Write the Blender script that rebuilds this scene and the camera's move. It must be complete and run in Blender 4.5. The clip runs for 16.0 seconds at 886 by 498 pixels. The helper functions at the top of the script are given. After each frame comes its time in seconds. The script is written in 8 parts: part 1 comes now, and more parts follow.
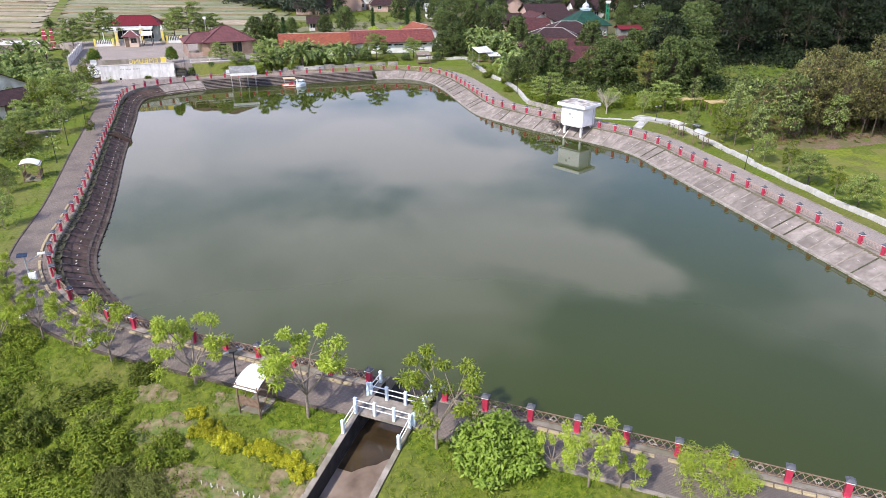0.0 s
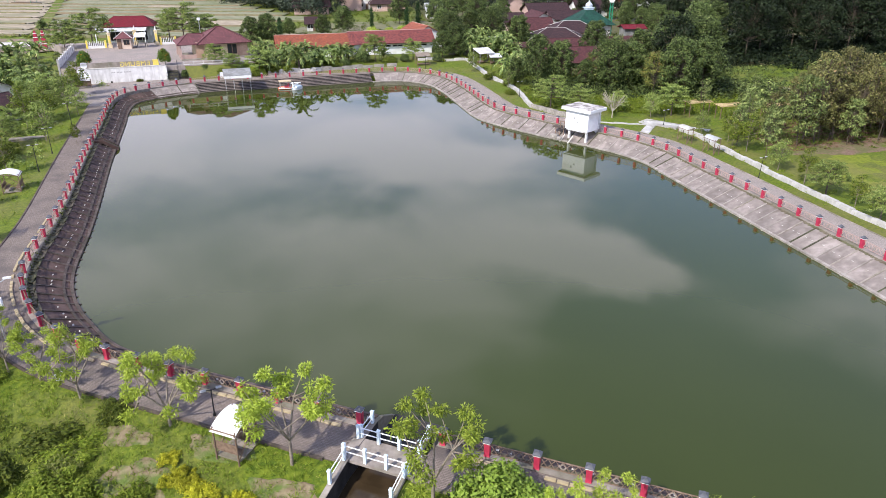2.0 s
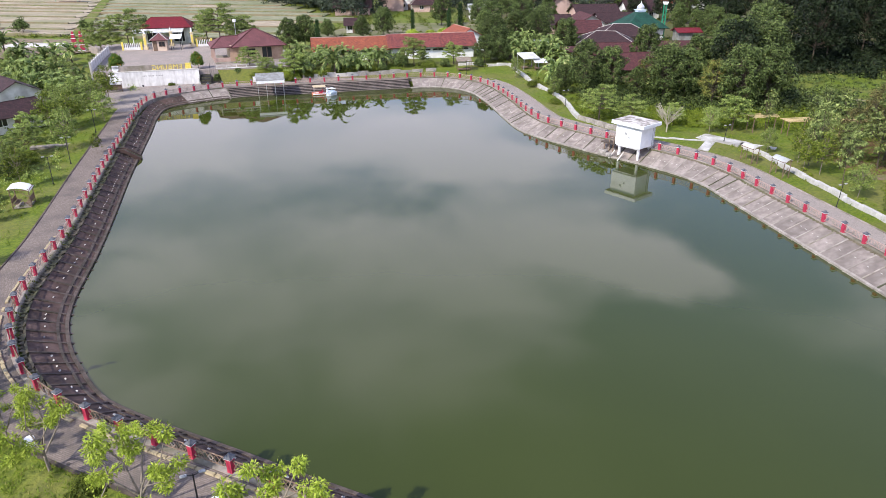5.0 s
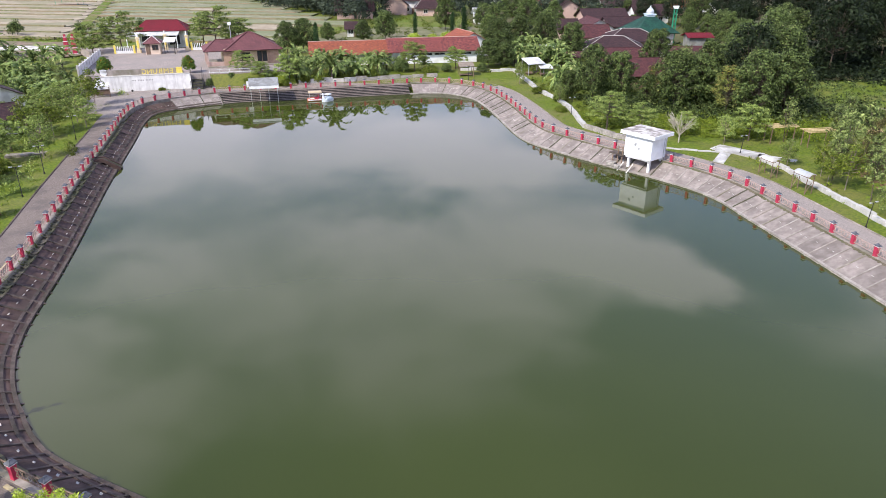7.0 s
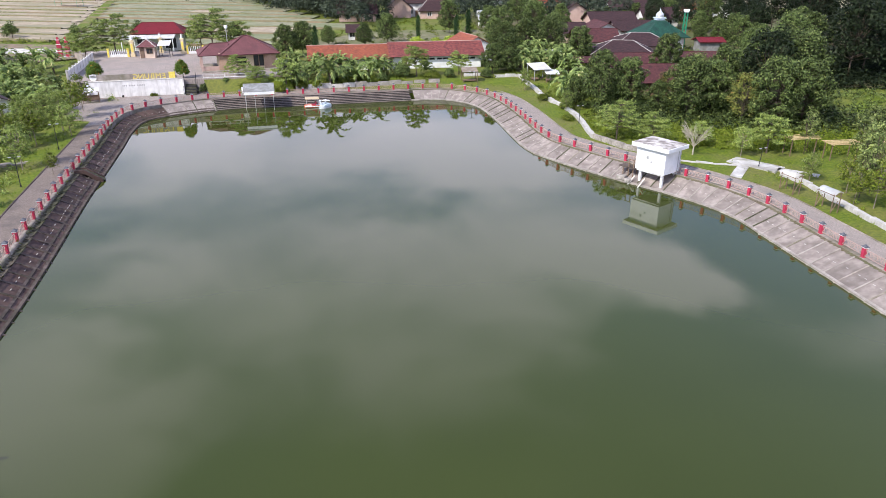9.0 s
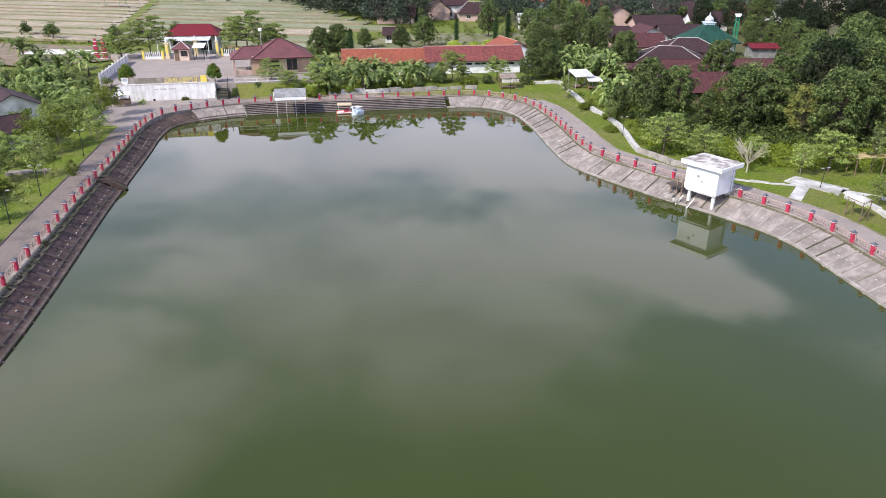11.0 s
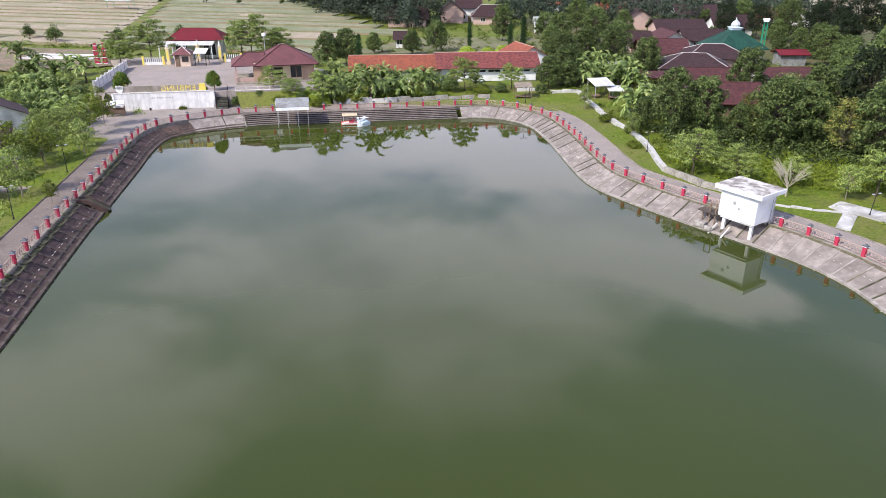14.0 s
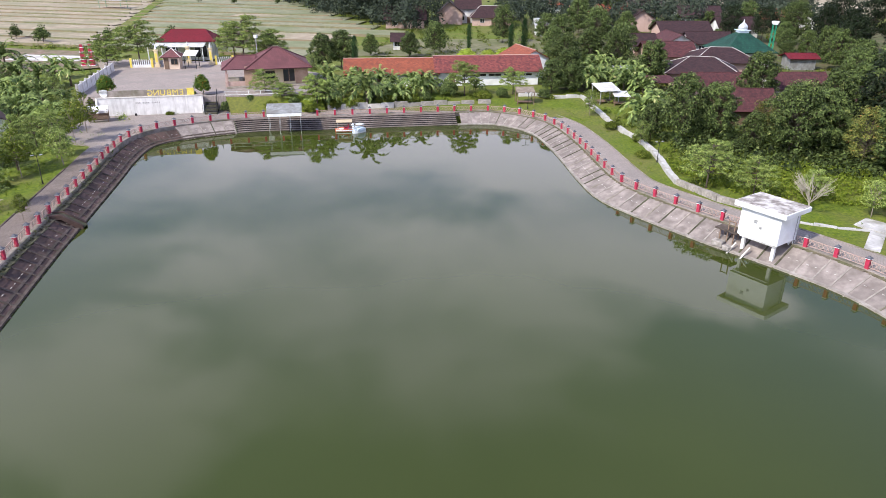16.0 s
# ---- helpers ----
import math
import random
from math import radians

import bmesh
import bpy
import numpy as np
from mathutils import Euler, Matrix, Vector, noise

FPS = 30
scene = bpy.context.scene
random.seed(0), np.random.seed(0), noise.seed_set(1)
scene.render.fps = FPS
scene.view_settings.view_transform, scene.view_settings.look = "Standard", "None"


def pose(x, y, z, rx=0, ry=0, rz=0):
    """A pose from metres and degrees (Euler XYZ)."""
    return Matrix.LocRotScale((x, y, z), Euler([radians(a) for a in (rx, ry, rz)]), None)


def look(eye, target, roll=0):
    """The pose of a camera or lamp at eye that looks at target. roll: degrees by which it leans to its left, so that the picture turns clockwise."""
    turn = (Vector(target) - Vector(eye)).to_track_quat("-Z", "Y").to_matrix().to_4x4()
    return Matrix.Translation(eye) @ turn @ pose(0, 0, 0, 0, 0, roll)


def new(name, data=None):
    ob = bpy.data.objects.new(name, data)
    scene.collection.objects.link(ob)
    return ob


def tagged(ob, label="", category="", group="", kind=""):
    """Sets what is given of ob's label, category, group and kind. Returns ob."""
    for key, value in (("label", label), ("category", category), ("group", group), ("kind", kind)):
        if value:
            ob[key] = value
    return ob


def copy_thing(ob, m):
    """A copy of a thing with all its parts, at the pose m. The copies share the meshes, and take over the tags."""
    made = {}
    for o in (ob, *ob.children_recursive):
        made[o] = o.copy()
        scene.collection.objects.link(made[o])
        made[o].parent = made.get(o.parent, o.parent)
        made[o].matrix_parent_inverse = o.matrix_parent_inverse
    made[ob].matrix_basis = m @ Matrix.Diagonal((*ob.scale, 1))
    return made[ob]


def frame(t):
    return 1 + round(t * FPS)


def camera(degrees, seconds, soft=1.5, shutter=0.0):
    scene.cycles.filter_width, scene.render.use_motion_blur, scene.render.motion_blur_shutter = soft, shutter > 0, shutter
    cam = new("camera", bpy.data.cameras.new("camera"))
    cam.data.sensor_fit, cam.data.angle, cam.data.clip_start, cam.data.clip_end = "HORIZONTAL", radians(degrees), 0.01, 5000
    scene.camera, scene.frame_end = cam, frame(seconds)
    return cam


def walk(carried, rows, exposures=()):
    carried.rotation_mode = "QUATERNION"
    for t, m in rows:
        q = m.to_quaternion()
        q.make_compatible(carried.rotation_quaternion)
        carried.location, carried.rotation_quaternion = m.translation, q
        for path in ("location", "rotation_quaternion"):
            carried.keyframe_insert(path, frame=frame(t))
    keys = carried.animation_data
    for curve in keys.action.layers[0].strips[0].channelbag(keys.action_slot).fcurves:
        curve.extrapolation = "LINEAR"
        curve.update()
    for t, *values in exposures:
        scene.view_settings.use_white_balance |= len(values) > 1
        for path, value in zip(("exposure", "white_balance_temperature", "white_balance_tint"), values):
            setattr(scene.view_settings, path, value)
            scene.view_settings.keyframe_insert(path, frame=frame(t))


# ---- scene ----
cam = camera(65.9, 16.0, soft=0.75)
PATH = [
    (0, (-0.128, -3.106, 24.708), (-0.171, -1.285, 23.884), 0.3),
    (0.5, (-0.119, -2.249, 24.673), (-0.163, -0.427, 23.849), 0.2),
    (1, (-0.103, -1.375, 24.692), (-0.148, 0.446, 23.866), 0.2),
    (1.5, (-0.081, -0.362, 24.687), (-0.127, 1.458, 23.86), 0.2),
    (2, (0.003, 0.673, 24.669), (-0.045, 2.493, 23.841), 0.1),
    (2.5, (0.01, 1.78, 24.635), (-0.041, 3.6, 23.806), 0.1),
    (3, (0.031, 2.908, 24.607), (-0.026, 4.727, 23.779), 0.1),
    (3.5, (0.076, 4.079, 24.685), (0.002, 5.897, 23.855), 0.1),
    (4, (0.085, 5.287, 24.718), (-0.017, 7.103, 23.886), 0.1),
    (4.5, (0.088, 6.443, 24.782), (-0.05, 8.256, 23.948), 0.0),
    (4.7, (0.119, 6.897, 24.772), (-0.035, 8.709, 23.939), -0.1),
    (7, (0.757, 12.834, 23.943), (0.576, 14.649, 23.124), 0.1),
    (7.5, (0.827, 14.053, 23.84), (0.643, 15.869, 23.023), 0.2),
    (8, (0.843, 15.256, 23.768), (0.657, 17.073, 22.952), 0.2),
    (8.5, (0.829, 16.424, 23.767), (0.643, 18.241, 22.952), 0.2),
    (11, (0.596, 22.199, 23.899), (0.299, 24.002, 23.085), 0.2),
    (11.5, (0.473, 23.29, 23.878), (0.166, 25.091, 23.066), 0.2),
    (12, (0.327, 24.326, 23.874), (0.016, 26.127, 23.062), 0.2),
    (12.5, (0.211, 25.475, 23.921), (-0.107, 27.274, 23.108), 0.2),
    (13, (0.107, 26.62, 23.936), (-0.218, 28.418, 23.123), 0.2),
    (13.5, (-0.053, 27.763, 23.952), (-0.383, 29.56, 23.139), 0.1),
    (14, (-0.079, 28.896, 23.948), (-0.413, 30.693, 23.136), 0.2),
    (14.5, (-0.244, 30.024, 23.947), (-0.578, 31.821, 23.136), 0.2),
    (15, (-0.458, 31.186, 23.907), (-0.791, 32.983, 23.095), 0.2),
    (15.5, (-0.754, 32.263, 23.855), (-1.083, 34.061, 23.044), 0.3),
    (16, (-1.072, 33.415, 23.826), (-1.399, 35.213, 23.014), 0.4),
]
walk(cam, [(t, look(e, g, r)) for t, e, g, r in PATH])

# ---- light ----
SUN_AZ, SUN_EL = radians(219), radians(43)      # where the sun stands: clockwise from +y
world = bpy.data.worlds.new("sky")
scene.world = world
world.use_nodes = True
wn, wl = world.node_tree.nodes, world.node_tree.links
wn.clear()
w_out = wn.new("ShaderNodeOutputWorld")
w_bg = wn.new("ShaderNodeBackground")
w_sky = wn.new("ShaderNodeTexSky")
w_sky.sky_type = "NISHITA"
w_sky.sun_disc = False
w_sky.sun_elevation, w_sky.sun_rotation = SUN_EL, SUN_AZ
w_sky.air_density, w_sky.dust_density = 1.0, 1.5
w_bg.inputs["Strength"].default_value = 0.078
# broken cloud, as a layer overhead seen in perspective
w_co = wn.new("ShaderNodeTexCoord")
w_sep = wn.new("ShaderNodeSeparateXYZ")
wl.new(w_co.outputs["Generated"], w_sep.inputs[0])
w_up = wn.new("ShaderNodeMath")
w_up.operation = "ADD"
w_up.inputs[1].default_value = 0.12
w_abs = wn.new("ShaderNodeMath")
w_abs.operation = "ABSOLUTE"
wl.new(w_sep.outputs["Z"], w_abs.inputs[0])
wl.new(w_abs.outputs[0], w_up.inputs[0])
w_div = wn.new("ShaderNodeVectorMath")
w_div.operation = "DIVIDE"
w_cmb = wn.new("ShaderNodeCombineXYZ")
w_cmb.inputs[2].default_value = 1.0
for k in range(2):
    wl.new(w_up.outputs[0], w_cmb.inputs[k])
wl.new(w_co.outputs["Generated"], w_div.inputs[0])
wl.new(w_cmb.outputs[0], w_div.inputs[1])
w_map = wn.new("ShaderNodeMapping")
w_map.inputs["Location"].default_value = (-0.05, 0.2, 0.0)
w_map.inputs["Scale"].default_value = (1.0, 1.0, 0.0)
wl.new(w_div.outputs[0], w_map.inputs[0])
w_n1 = wn.new("ShaderNodeTexNoise")
w_n1.inputs["Scale"].default_value, w_n1.inputs["Detail"].default_value, w_n1.inputs["Roughness"].default_value = 1.5, 8, 0.55
w_n1.inputs["Distortion"].default_value = 0.4
wl.new(w_map.outputs[0], w_n1.inputs["Vector"])
w_rmp = wn.new("ShaderNodeValToRGB")
w_rmp.color_ramp.elements[0].position, w_rmp.color_ramp.elements[1].position = 0.36, 0.70
w_rmp.color_ramp.elements[0].color = (0.12, 0.12, 0.12, 1)
w_rmp.color_ramp.interpolation = "EASE"
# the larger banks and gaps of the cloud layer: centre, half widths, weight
w_wrp = wn.new("ShaderNodeTexNoise")
w_wrp.inputs["Scale"].default_value, w_wrp.inputs["Detail"].default_value = 3.4, 6
wl.new(w_map.outputs[0], w_wrp.inputs["Vector"])
w_off = wn.new("ShaderNodeVectorMath")
w_off.operation = "MULTIPLY_ADD"
w_off.inputs[1].default_value, w_off.inputs[2].default_value = (0.5, 0.5, 0.0), (-0.25, -0.25, 0.0)
wl.new(w_wrp.outputs["Color"], w_off.inputs[0])
w_pos = wn.new("ShaderNodeVectorMath")
wl.new(w_div.outputs[0], w_pos.inputs[0])
wl.new(w_off.outputs[0], w_pos.inputs[1])
w_flat = wn.new("ShaderNodeMath")
w_flat.operation = "MULTIPLY_ADD"
w_flat.inputs[1].default_value, w_flat.inputs[2].default_value = 0.6, 0.215
wl.new(w_n1.outputs["Fac"], w_flat.inputs[0])
w_sum = w_flat.outputs[0]
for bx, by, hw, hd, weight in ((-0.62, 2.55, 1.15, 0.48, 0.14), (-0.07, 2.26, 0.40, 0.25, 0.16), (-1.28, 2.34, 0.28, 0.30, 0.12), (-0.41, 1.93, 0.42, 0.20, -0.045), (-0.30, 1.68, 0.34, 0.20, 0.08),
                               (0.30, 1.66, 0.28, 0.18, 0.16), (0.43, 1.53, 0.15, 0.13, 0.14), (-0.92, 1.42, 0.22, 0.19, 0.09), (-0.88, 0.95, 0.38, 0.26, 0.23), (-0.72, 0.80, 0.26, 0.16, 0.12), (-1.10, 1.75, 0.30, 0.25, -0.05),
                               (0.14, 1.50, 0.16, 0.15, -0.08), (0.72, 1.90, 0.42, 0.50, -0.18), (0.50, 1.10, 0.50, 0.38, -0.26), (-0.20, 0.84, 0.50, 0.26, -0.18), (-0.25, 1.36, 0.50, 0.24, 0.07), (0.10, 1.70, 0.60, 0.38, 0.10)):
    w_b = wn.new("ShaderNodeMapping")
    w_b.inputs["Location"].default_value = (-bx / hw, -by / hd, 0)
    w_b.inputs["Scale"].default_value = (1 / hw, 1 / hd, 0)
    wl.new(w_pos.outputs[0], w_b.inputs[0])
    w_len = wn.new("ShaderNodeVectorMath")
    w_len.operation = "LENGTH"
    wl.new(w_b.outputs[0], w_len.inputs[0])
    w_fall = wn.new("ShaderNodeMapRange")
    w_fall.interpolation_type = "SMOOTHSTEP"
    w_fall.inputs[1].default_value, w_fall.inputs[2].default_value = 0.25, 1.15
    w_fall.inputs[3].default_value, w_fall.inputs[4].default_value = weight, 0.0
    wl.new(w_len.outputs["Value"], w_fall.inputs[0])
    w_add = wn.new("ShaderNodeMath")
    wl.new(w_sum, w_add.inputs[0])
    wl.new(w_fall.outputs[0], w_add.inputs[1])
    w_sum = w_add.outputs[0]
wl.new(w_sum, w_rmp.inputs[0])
w_mix = wn.new("ShaderNodeMixRGB")
w_mix.inputs[2].default_value = (18.6, 17.9, 22.6, 1)
# pale haze low over the horizon
w_hz = wn.new("ShaderNodeMapRange")
w_hz.inputs[1].default_value, w_hz.inputs[2].default_value = 0.30, 0.02
w_hz.inputs[3].default_value, w_hz.inputs[4].default_value = 0.0, 0.55
wl.new(w_abs.outputs[0], w_hz.inputs[0])
w_max = wn.new("ShaderNodeMath")
w_max.operation = "MAXIMUM"
# the cloud thins out overhead
w_thin = wn.new("ShaderNodeMapRange")
w_thin.inputs[1].default_value, w_thin.inputs[2].default_value = 0.54, 0.80
w_thin.inputs[3].default_value, w_thin.inputs[4].default_value = 1.0, 0.12
wl.new(w_abs.outputs[0], w_thin.inputs[0])
w_mul = wn.new("ShaderNodeMath")
w_mul.operation = "MULTIPLY"
wl.new(w_rmp.outputs[0], w_mul.inputs[0])
wl.new(w_thin.outputs[0], w_mul.inputs[1])
wl.new(w_mul.outputs[0], w_max.inputs[0])
wl.new(w_hz.outputs[0], w_max.inputs[1])
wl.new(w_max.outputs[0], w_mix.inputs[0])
w_air = wn.new("ShaderNodeVectorMath")
w_air.operation = "MULTIPLY"
w_air.inputs[1].default_value = (1.6, 1.98, 2.62)
wl.new(w_sky.outputs[0], w_air.inputs[0])
wl.new(w_air.outputs[0], w_mix.inputs[1])
wl.new(w_mix.outputs[0], w_bg.inputs[0])
wl.new(w_bg.outputs[0], w_out.inputs[0])
sun = new("sun", bpy.data.lights.new("sun", "SUN"))
sun.data.energy, sun.data.angle, sun.data.color = 4.9, radians(0.6), (1.0, 0.925, 0.82)
to_sun = Vector((math.sin(SUN_AZ) * math.cos(SUN_EL), math.cos(SUN_AZ) * math.cos(SUN_EL), math.sin(SUN_EL)))
sun.matrix_world = look(to_sun * 200, (0, 0, 0))
scene.view_settings.exposure = 0.20


# ---- materials ----
def mat_noise(name, c1, c2, scale=1.0, rough=0.85, c3=None, scale3=0.12, bump=0.0, bump_scale=None, metal=0.0, spec=0.3, random_tint=0.0, amount3=0.6):
    """Two colours mixed by fine noise, a third in broad patches, with bump."""
    m = bpy.data.materials.new(name)
    m.use_nodes = True
    n, l = m.node_tree.nodes, m.node_tree.links
    p = n["Principled BSDF"]
    p.inputs["Roughness"].default_value, p.inputs["Metallic"].default_value = rough, metal
    p.inputs["Specular IOR Level"].default_value = spec
    co = n.new("ShaderNodeTexCoord")
    t1 = n.new("ShaderNodeTexNoise")
    t1.inputs["Scale"].default_value, t1.inputs["Detail"].default_value = scale, 6
    l.new(co.outputs["Object"], t1.inputs["Vector"])
    r1 = n.new("ShaderNodeValToRGB")
    r1.color_ramp.elements[0].position, r1.color_ramp.elements[1].position = 0.35, 0.65
    r1.color_ramp.elements[0].color, r1.color_ramp.elements[1].color = (*c1, 1), (*c2, 1)
    l.new(t1.outputs["Fac"], r1.inputs[0])
    col = r1.outputs[0]
    if c3:
        t3 = n.new("ShaderNodeTexNoise")
        t3.inputs["Scale"].default_value, t3.inputs["Detail"].default_value = scale3, 4
        l.new(co.outputs["Object"], t3.inputs["Vector"])
        r3 = n.new("ShaderNodeMapRange")
        r3.inputs[1].default_value, r3.inputs[2].default_value = 0.42, 0.62
        r3.inputs[4].default_value = amount3
        l.new(t3.outputs["Fac"], r3.inputs[0])
        mx = n.new("ShaderNodeMixRGB")
        mx.inputs[2].default_value = (*c3, 1)
        l.new(r3.outputs[0], mx.inputs[0])
        l.new(col, mx.inputs[1])
        col = mx.outputs[0]
    if random_tint:
        oi = n.new("ShaderNodeObjectInfo")
        hs = n.new("ShaderNodeHueSaturation")
        mr = n.new("ShaderNodeMapRange")
        mr.inputs[3].default_value, mr.inputs[4].default_value = 1 - random_tint, 1 + random_tint
        l.new(oi.outputs["Random"], mr.inputs[0])
        l.new(mr.outputs[0], hs.inputs["Value"])
        l.new(col, hs.inputs["Color"])
        col = hs.outputs[0]
    l.new(col, p.inputs["Base Color"])
    if bump:
        tb = n.new("ShaderNodeTexNoise")
        tb.inputs["Scale"].default_value, tb.inputs["Detail"].default_value = bump_scale or scale * 3, 5
        l.new(co.outputs["Object"], tb.inputs["Vector"])
        b = n.new("ShaderNodeBump")
        b.inputs["Strength"].default_value, b.inputs["Distance"].default_value = bump, 0.05
        l.new(tb.outputs["Fac"], b.inputs["Height"])
        l.new(b.outputs[0], p.inputs["Normal"])
    return m


def leaf_mat(name, dark, light, third=None, rough=0.55):
    """Leaves: each one its own shade between dark and light, with light let through."""
    m = bpy.data.materials.new(name)
    m.use_nodes = True
    n, l = m.node_tree.nodes, m.node_tree.links
    p = n["Principled BSDF"]
    p.inputs["Roughness"].default_value = rough
    p.inputs["Specular IOR Level"].default_value = 0.12
    geo = n.new("ShaderNodeNewGeometry")
    r = n.new("ShaderNodeValToRGB")
    r.color_ramp.elements[0].color, r.color_ramp.elements[1].color = (*dark, 1), (*light, 1)
    if third:
        e = r.color_ramp.elements.new(0.93)
        e.color = (*light, 1)
        r.color_ramp.elements[2].color = (*third, 1)
    l.new(geo.outputs["Random Per Island"], r.inputs[0])
    oi = n.new("ShaderNodeObjectInfo")
    mr = n.new("ShaderNodeMapRange")
    mr.inputs[3].default_value, mr.inputs[4].default_value = 0.72, 1.25
    l.new(oi.outputs["Random"], mr.inputs[0])
    hs = n.new("ShaderNodeHueSaturation")
    l.new(mr.outputs[0], hs.inputs["Value"])
    l.new(r.outputs[0], hs.inputs["Color"])
    l.new(hs.outputs[0], p.inputs["Base Color"])
    tr = n.new("ShaderNodeBsdfTranslucent")
    l.new(hs.outputs[0], tr.inputs["Color"])
    mx = n.new("ShaderNodeMixShader")
    mx.inputs[0].default_value = 0.16
    l.new(p.outputs[0], mx.inputs[1])
    l.new(tr.outputs[0], mx.inputs[2])
    l.new(mx.outputs[0], n["Material Output"].inputs[0])
    return m


def brick_mat(name, c1, c2, mortar, bw, bh, scale=1.0, rough=0.9, turn=0.0, dirt=(0.1, 0.09, 0.085), bump=0.5, grass=0.0):
    """Laid blocks of bw x bh metres with joints, and dirt in patches."""
    m = bpy.data.materials.new(name)
    m.use_nodes = True
    n, l = m.node_tree.nodes, m.node_tree.links
    p = n["Principled BSDF"]
    p.inputs["Roughness"].default_value = rough
    p.inputs["Specular IOR Level"].default_value = 0.25
    co = n.new("ShaderNodeTexCoord")
    mp = n.new("ShaderNodeMapping")
    mp.inputs["Rotation"].default_value = (0, 0, turn)
    l.new(co.outputs["Object"], mp.inputs[0])
    br = n.new("ShaderNodeTexBrick")
    br.inputs["Color1"].default_value, br.inputs["Color2"].default_value, br.inputs["Mortar"].default_value = (*c1, 1), (*c2, 1), (*mortar, 1)
    br.inputs["Scale"].default_value, br.inputs["Brick Width"].default_value, br.inputs["Row Height"].default_value = scale, bw, bh
    br.inputs["Mortar Size"].default_value = 0.012
    l.new(mp.outputs[0], br.inputs["Vector"])
    t3 = n.new("ShaderNodeTexNoise")
    t3.inputs["Scale"].default_value, t3.inputs["Detail"].default_value = 0.35, 8
    l.new(co.outputs["Object"], t3.inputs["Vector"])
    r3 = n.new("ShaderNodeMapRange")
    r3.inputs[1].default_value, r3.inputs[2].default_value, r3.inputs[4].default_value = 0.45, 0.66, 0.75
    l.new(t3.outputs["Fac"], r3.inputs[0])
    mx = n.new("ShaderNodeMixRGB")
    mx.inputs[2].default_value = (*dirt, 1)
    l.new(r3.outputs[0], mx.inputs[0])
    l.new(br.outputs["Color"], mx.inputs[1])
    l.new(mx.outputs[0], p.inputs["Base Color"])
    b = n.new("ShaderNodeBump")
    b.inputs["Strength"].default_value, b.inputs["Distance"].default_value = bump, 0.02
    b.invert = True
    l.new(br.outputs["Fac"], b.inputs["Height"])
    l.new(b.outputs[0], p.inputs["Normal"])
    return m


def tile_mat(name, c1, c2, c3, course=0.3, patch=0.35):
    """Roof tiles: courses across the slope, each tile a little different, moss in patches."""
    m = brick_mat(name, c1, c2, tuple(v * 0.55 for v in c1), 0.28, course, 1.0, 0.75, 0.0, c3, 1.0)
    m.node_tree.nodes["Brick Texture"].inputs["Mortar Size"].default_value = 0.03
    m.node_tree.nodes["Noise Texture"].inputs["Scale"].default_value = patch
    m.node_tree.links.new(m.node_tree.nodes["Texture Coordinate"].outputs["UV"], m.node_tree.nodes["Mapping"].inputs[0])
    return m


M_GRASS = mat_noise("grass", (0.058, 0.098, 0.006), (0.140, 0.180, 0.013), 3.2, 0.9, (0.18, 0.14, 0.065), 0.17, 1.0, 9, amount3=0.4)
M_MEADOW = mat_noise("mown_meadow", (0.115, 0.15, 0.014), (0.195, 0.225, 0.024), 2.2, 0.9, (0.17, 0.145, 0.06), 0.14, 1.0, 8, amount3=0.55)
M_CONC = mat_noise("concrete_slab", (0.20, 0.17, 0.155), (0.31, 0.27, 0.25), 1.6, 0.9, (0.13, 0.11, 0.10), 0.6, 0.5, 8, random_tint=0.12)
# Brown slabs of the sun-averted banks, with shade put into the tone.
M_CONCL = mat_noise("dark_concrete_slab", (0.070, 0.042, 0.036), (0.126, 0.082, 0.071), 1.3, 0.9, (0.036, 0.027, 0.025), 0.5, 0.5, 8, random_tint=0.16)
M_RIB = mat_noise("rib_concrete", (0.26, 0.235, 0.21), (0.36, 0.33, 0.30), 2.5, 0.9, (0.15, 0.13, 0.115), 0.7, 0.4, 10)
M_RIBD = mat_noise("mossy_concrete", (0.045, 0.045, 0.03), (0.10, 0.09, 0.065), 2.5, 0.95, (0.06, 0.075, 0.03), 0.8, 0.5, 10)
# Dark rib tone; on the sun-averted banks it carries their shade.
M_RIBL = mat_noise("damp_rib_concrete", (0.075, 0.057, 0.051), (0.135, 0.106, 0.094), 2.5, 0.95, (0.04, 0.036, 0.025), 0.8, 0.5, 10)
M_SOIL = mat_noise("mossy_earth_strip", (0.10, 0.085, 0.06), (0.17, 0.145, 0.11), 2.0, 0.95, (0.075, 0.09, 0.035), 0.5, 0.6, 9)
M_STEP = mat_noise("weathered_step_concrete", (0.17, 0.135, 0.122), (0.27, 0.225, 0.205), 1.8, 0.9, (0.10, 0.082, 0.075), 0.5, 0.5, 9)
M_COPE = mat_noise("coping_concrete", (0.22, 0.19, 0.165), (0.34, 0.30, 0.27), 2.0, 0.9, (0.10, 0.10, 0.05), 0.4, 0.5, 9)
M_LIGHTC = mat_noise("pale_concrete", (0.50, 0.48, 0.45), (0.66, 0.64, 0.61), 1.8, 0.85, (0.28, 0.26, 0.24), 0.5, 0.4, 9)
M_WALLC = mat_noise("weathered_white_concrete", (0.40, 0.39, 0.38), (0.58, 0.57, 0.56), 1.4, 0.9, (0.22, 0.21, 0.18), 0.55, 0.5, 7, amount3=0.75)
M_STONE = mat_noise("stone_masonry", (0.24, 0.22, 0.20), (0.40, 0.37, 0.34), 3.5, 0.9, (0.15, 0.14, 0.12), 0.7, 0.9, 5)
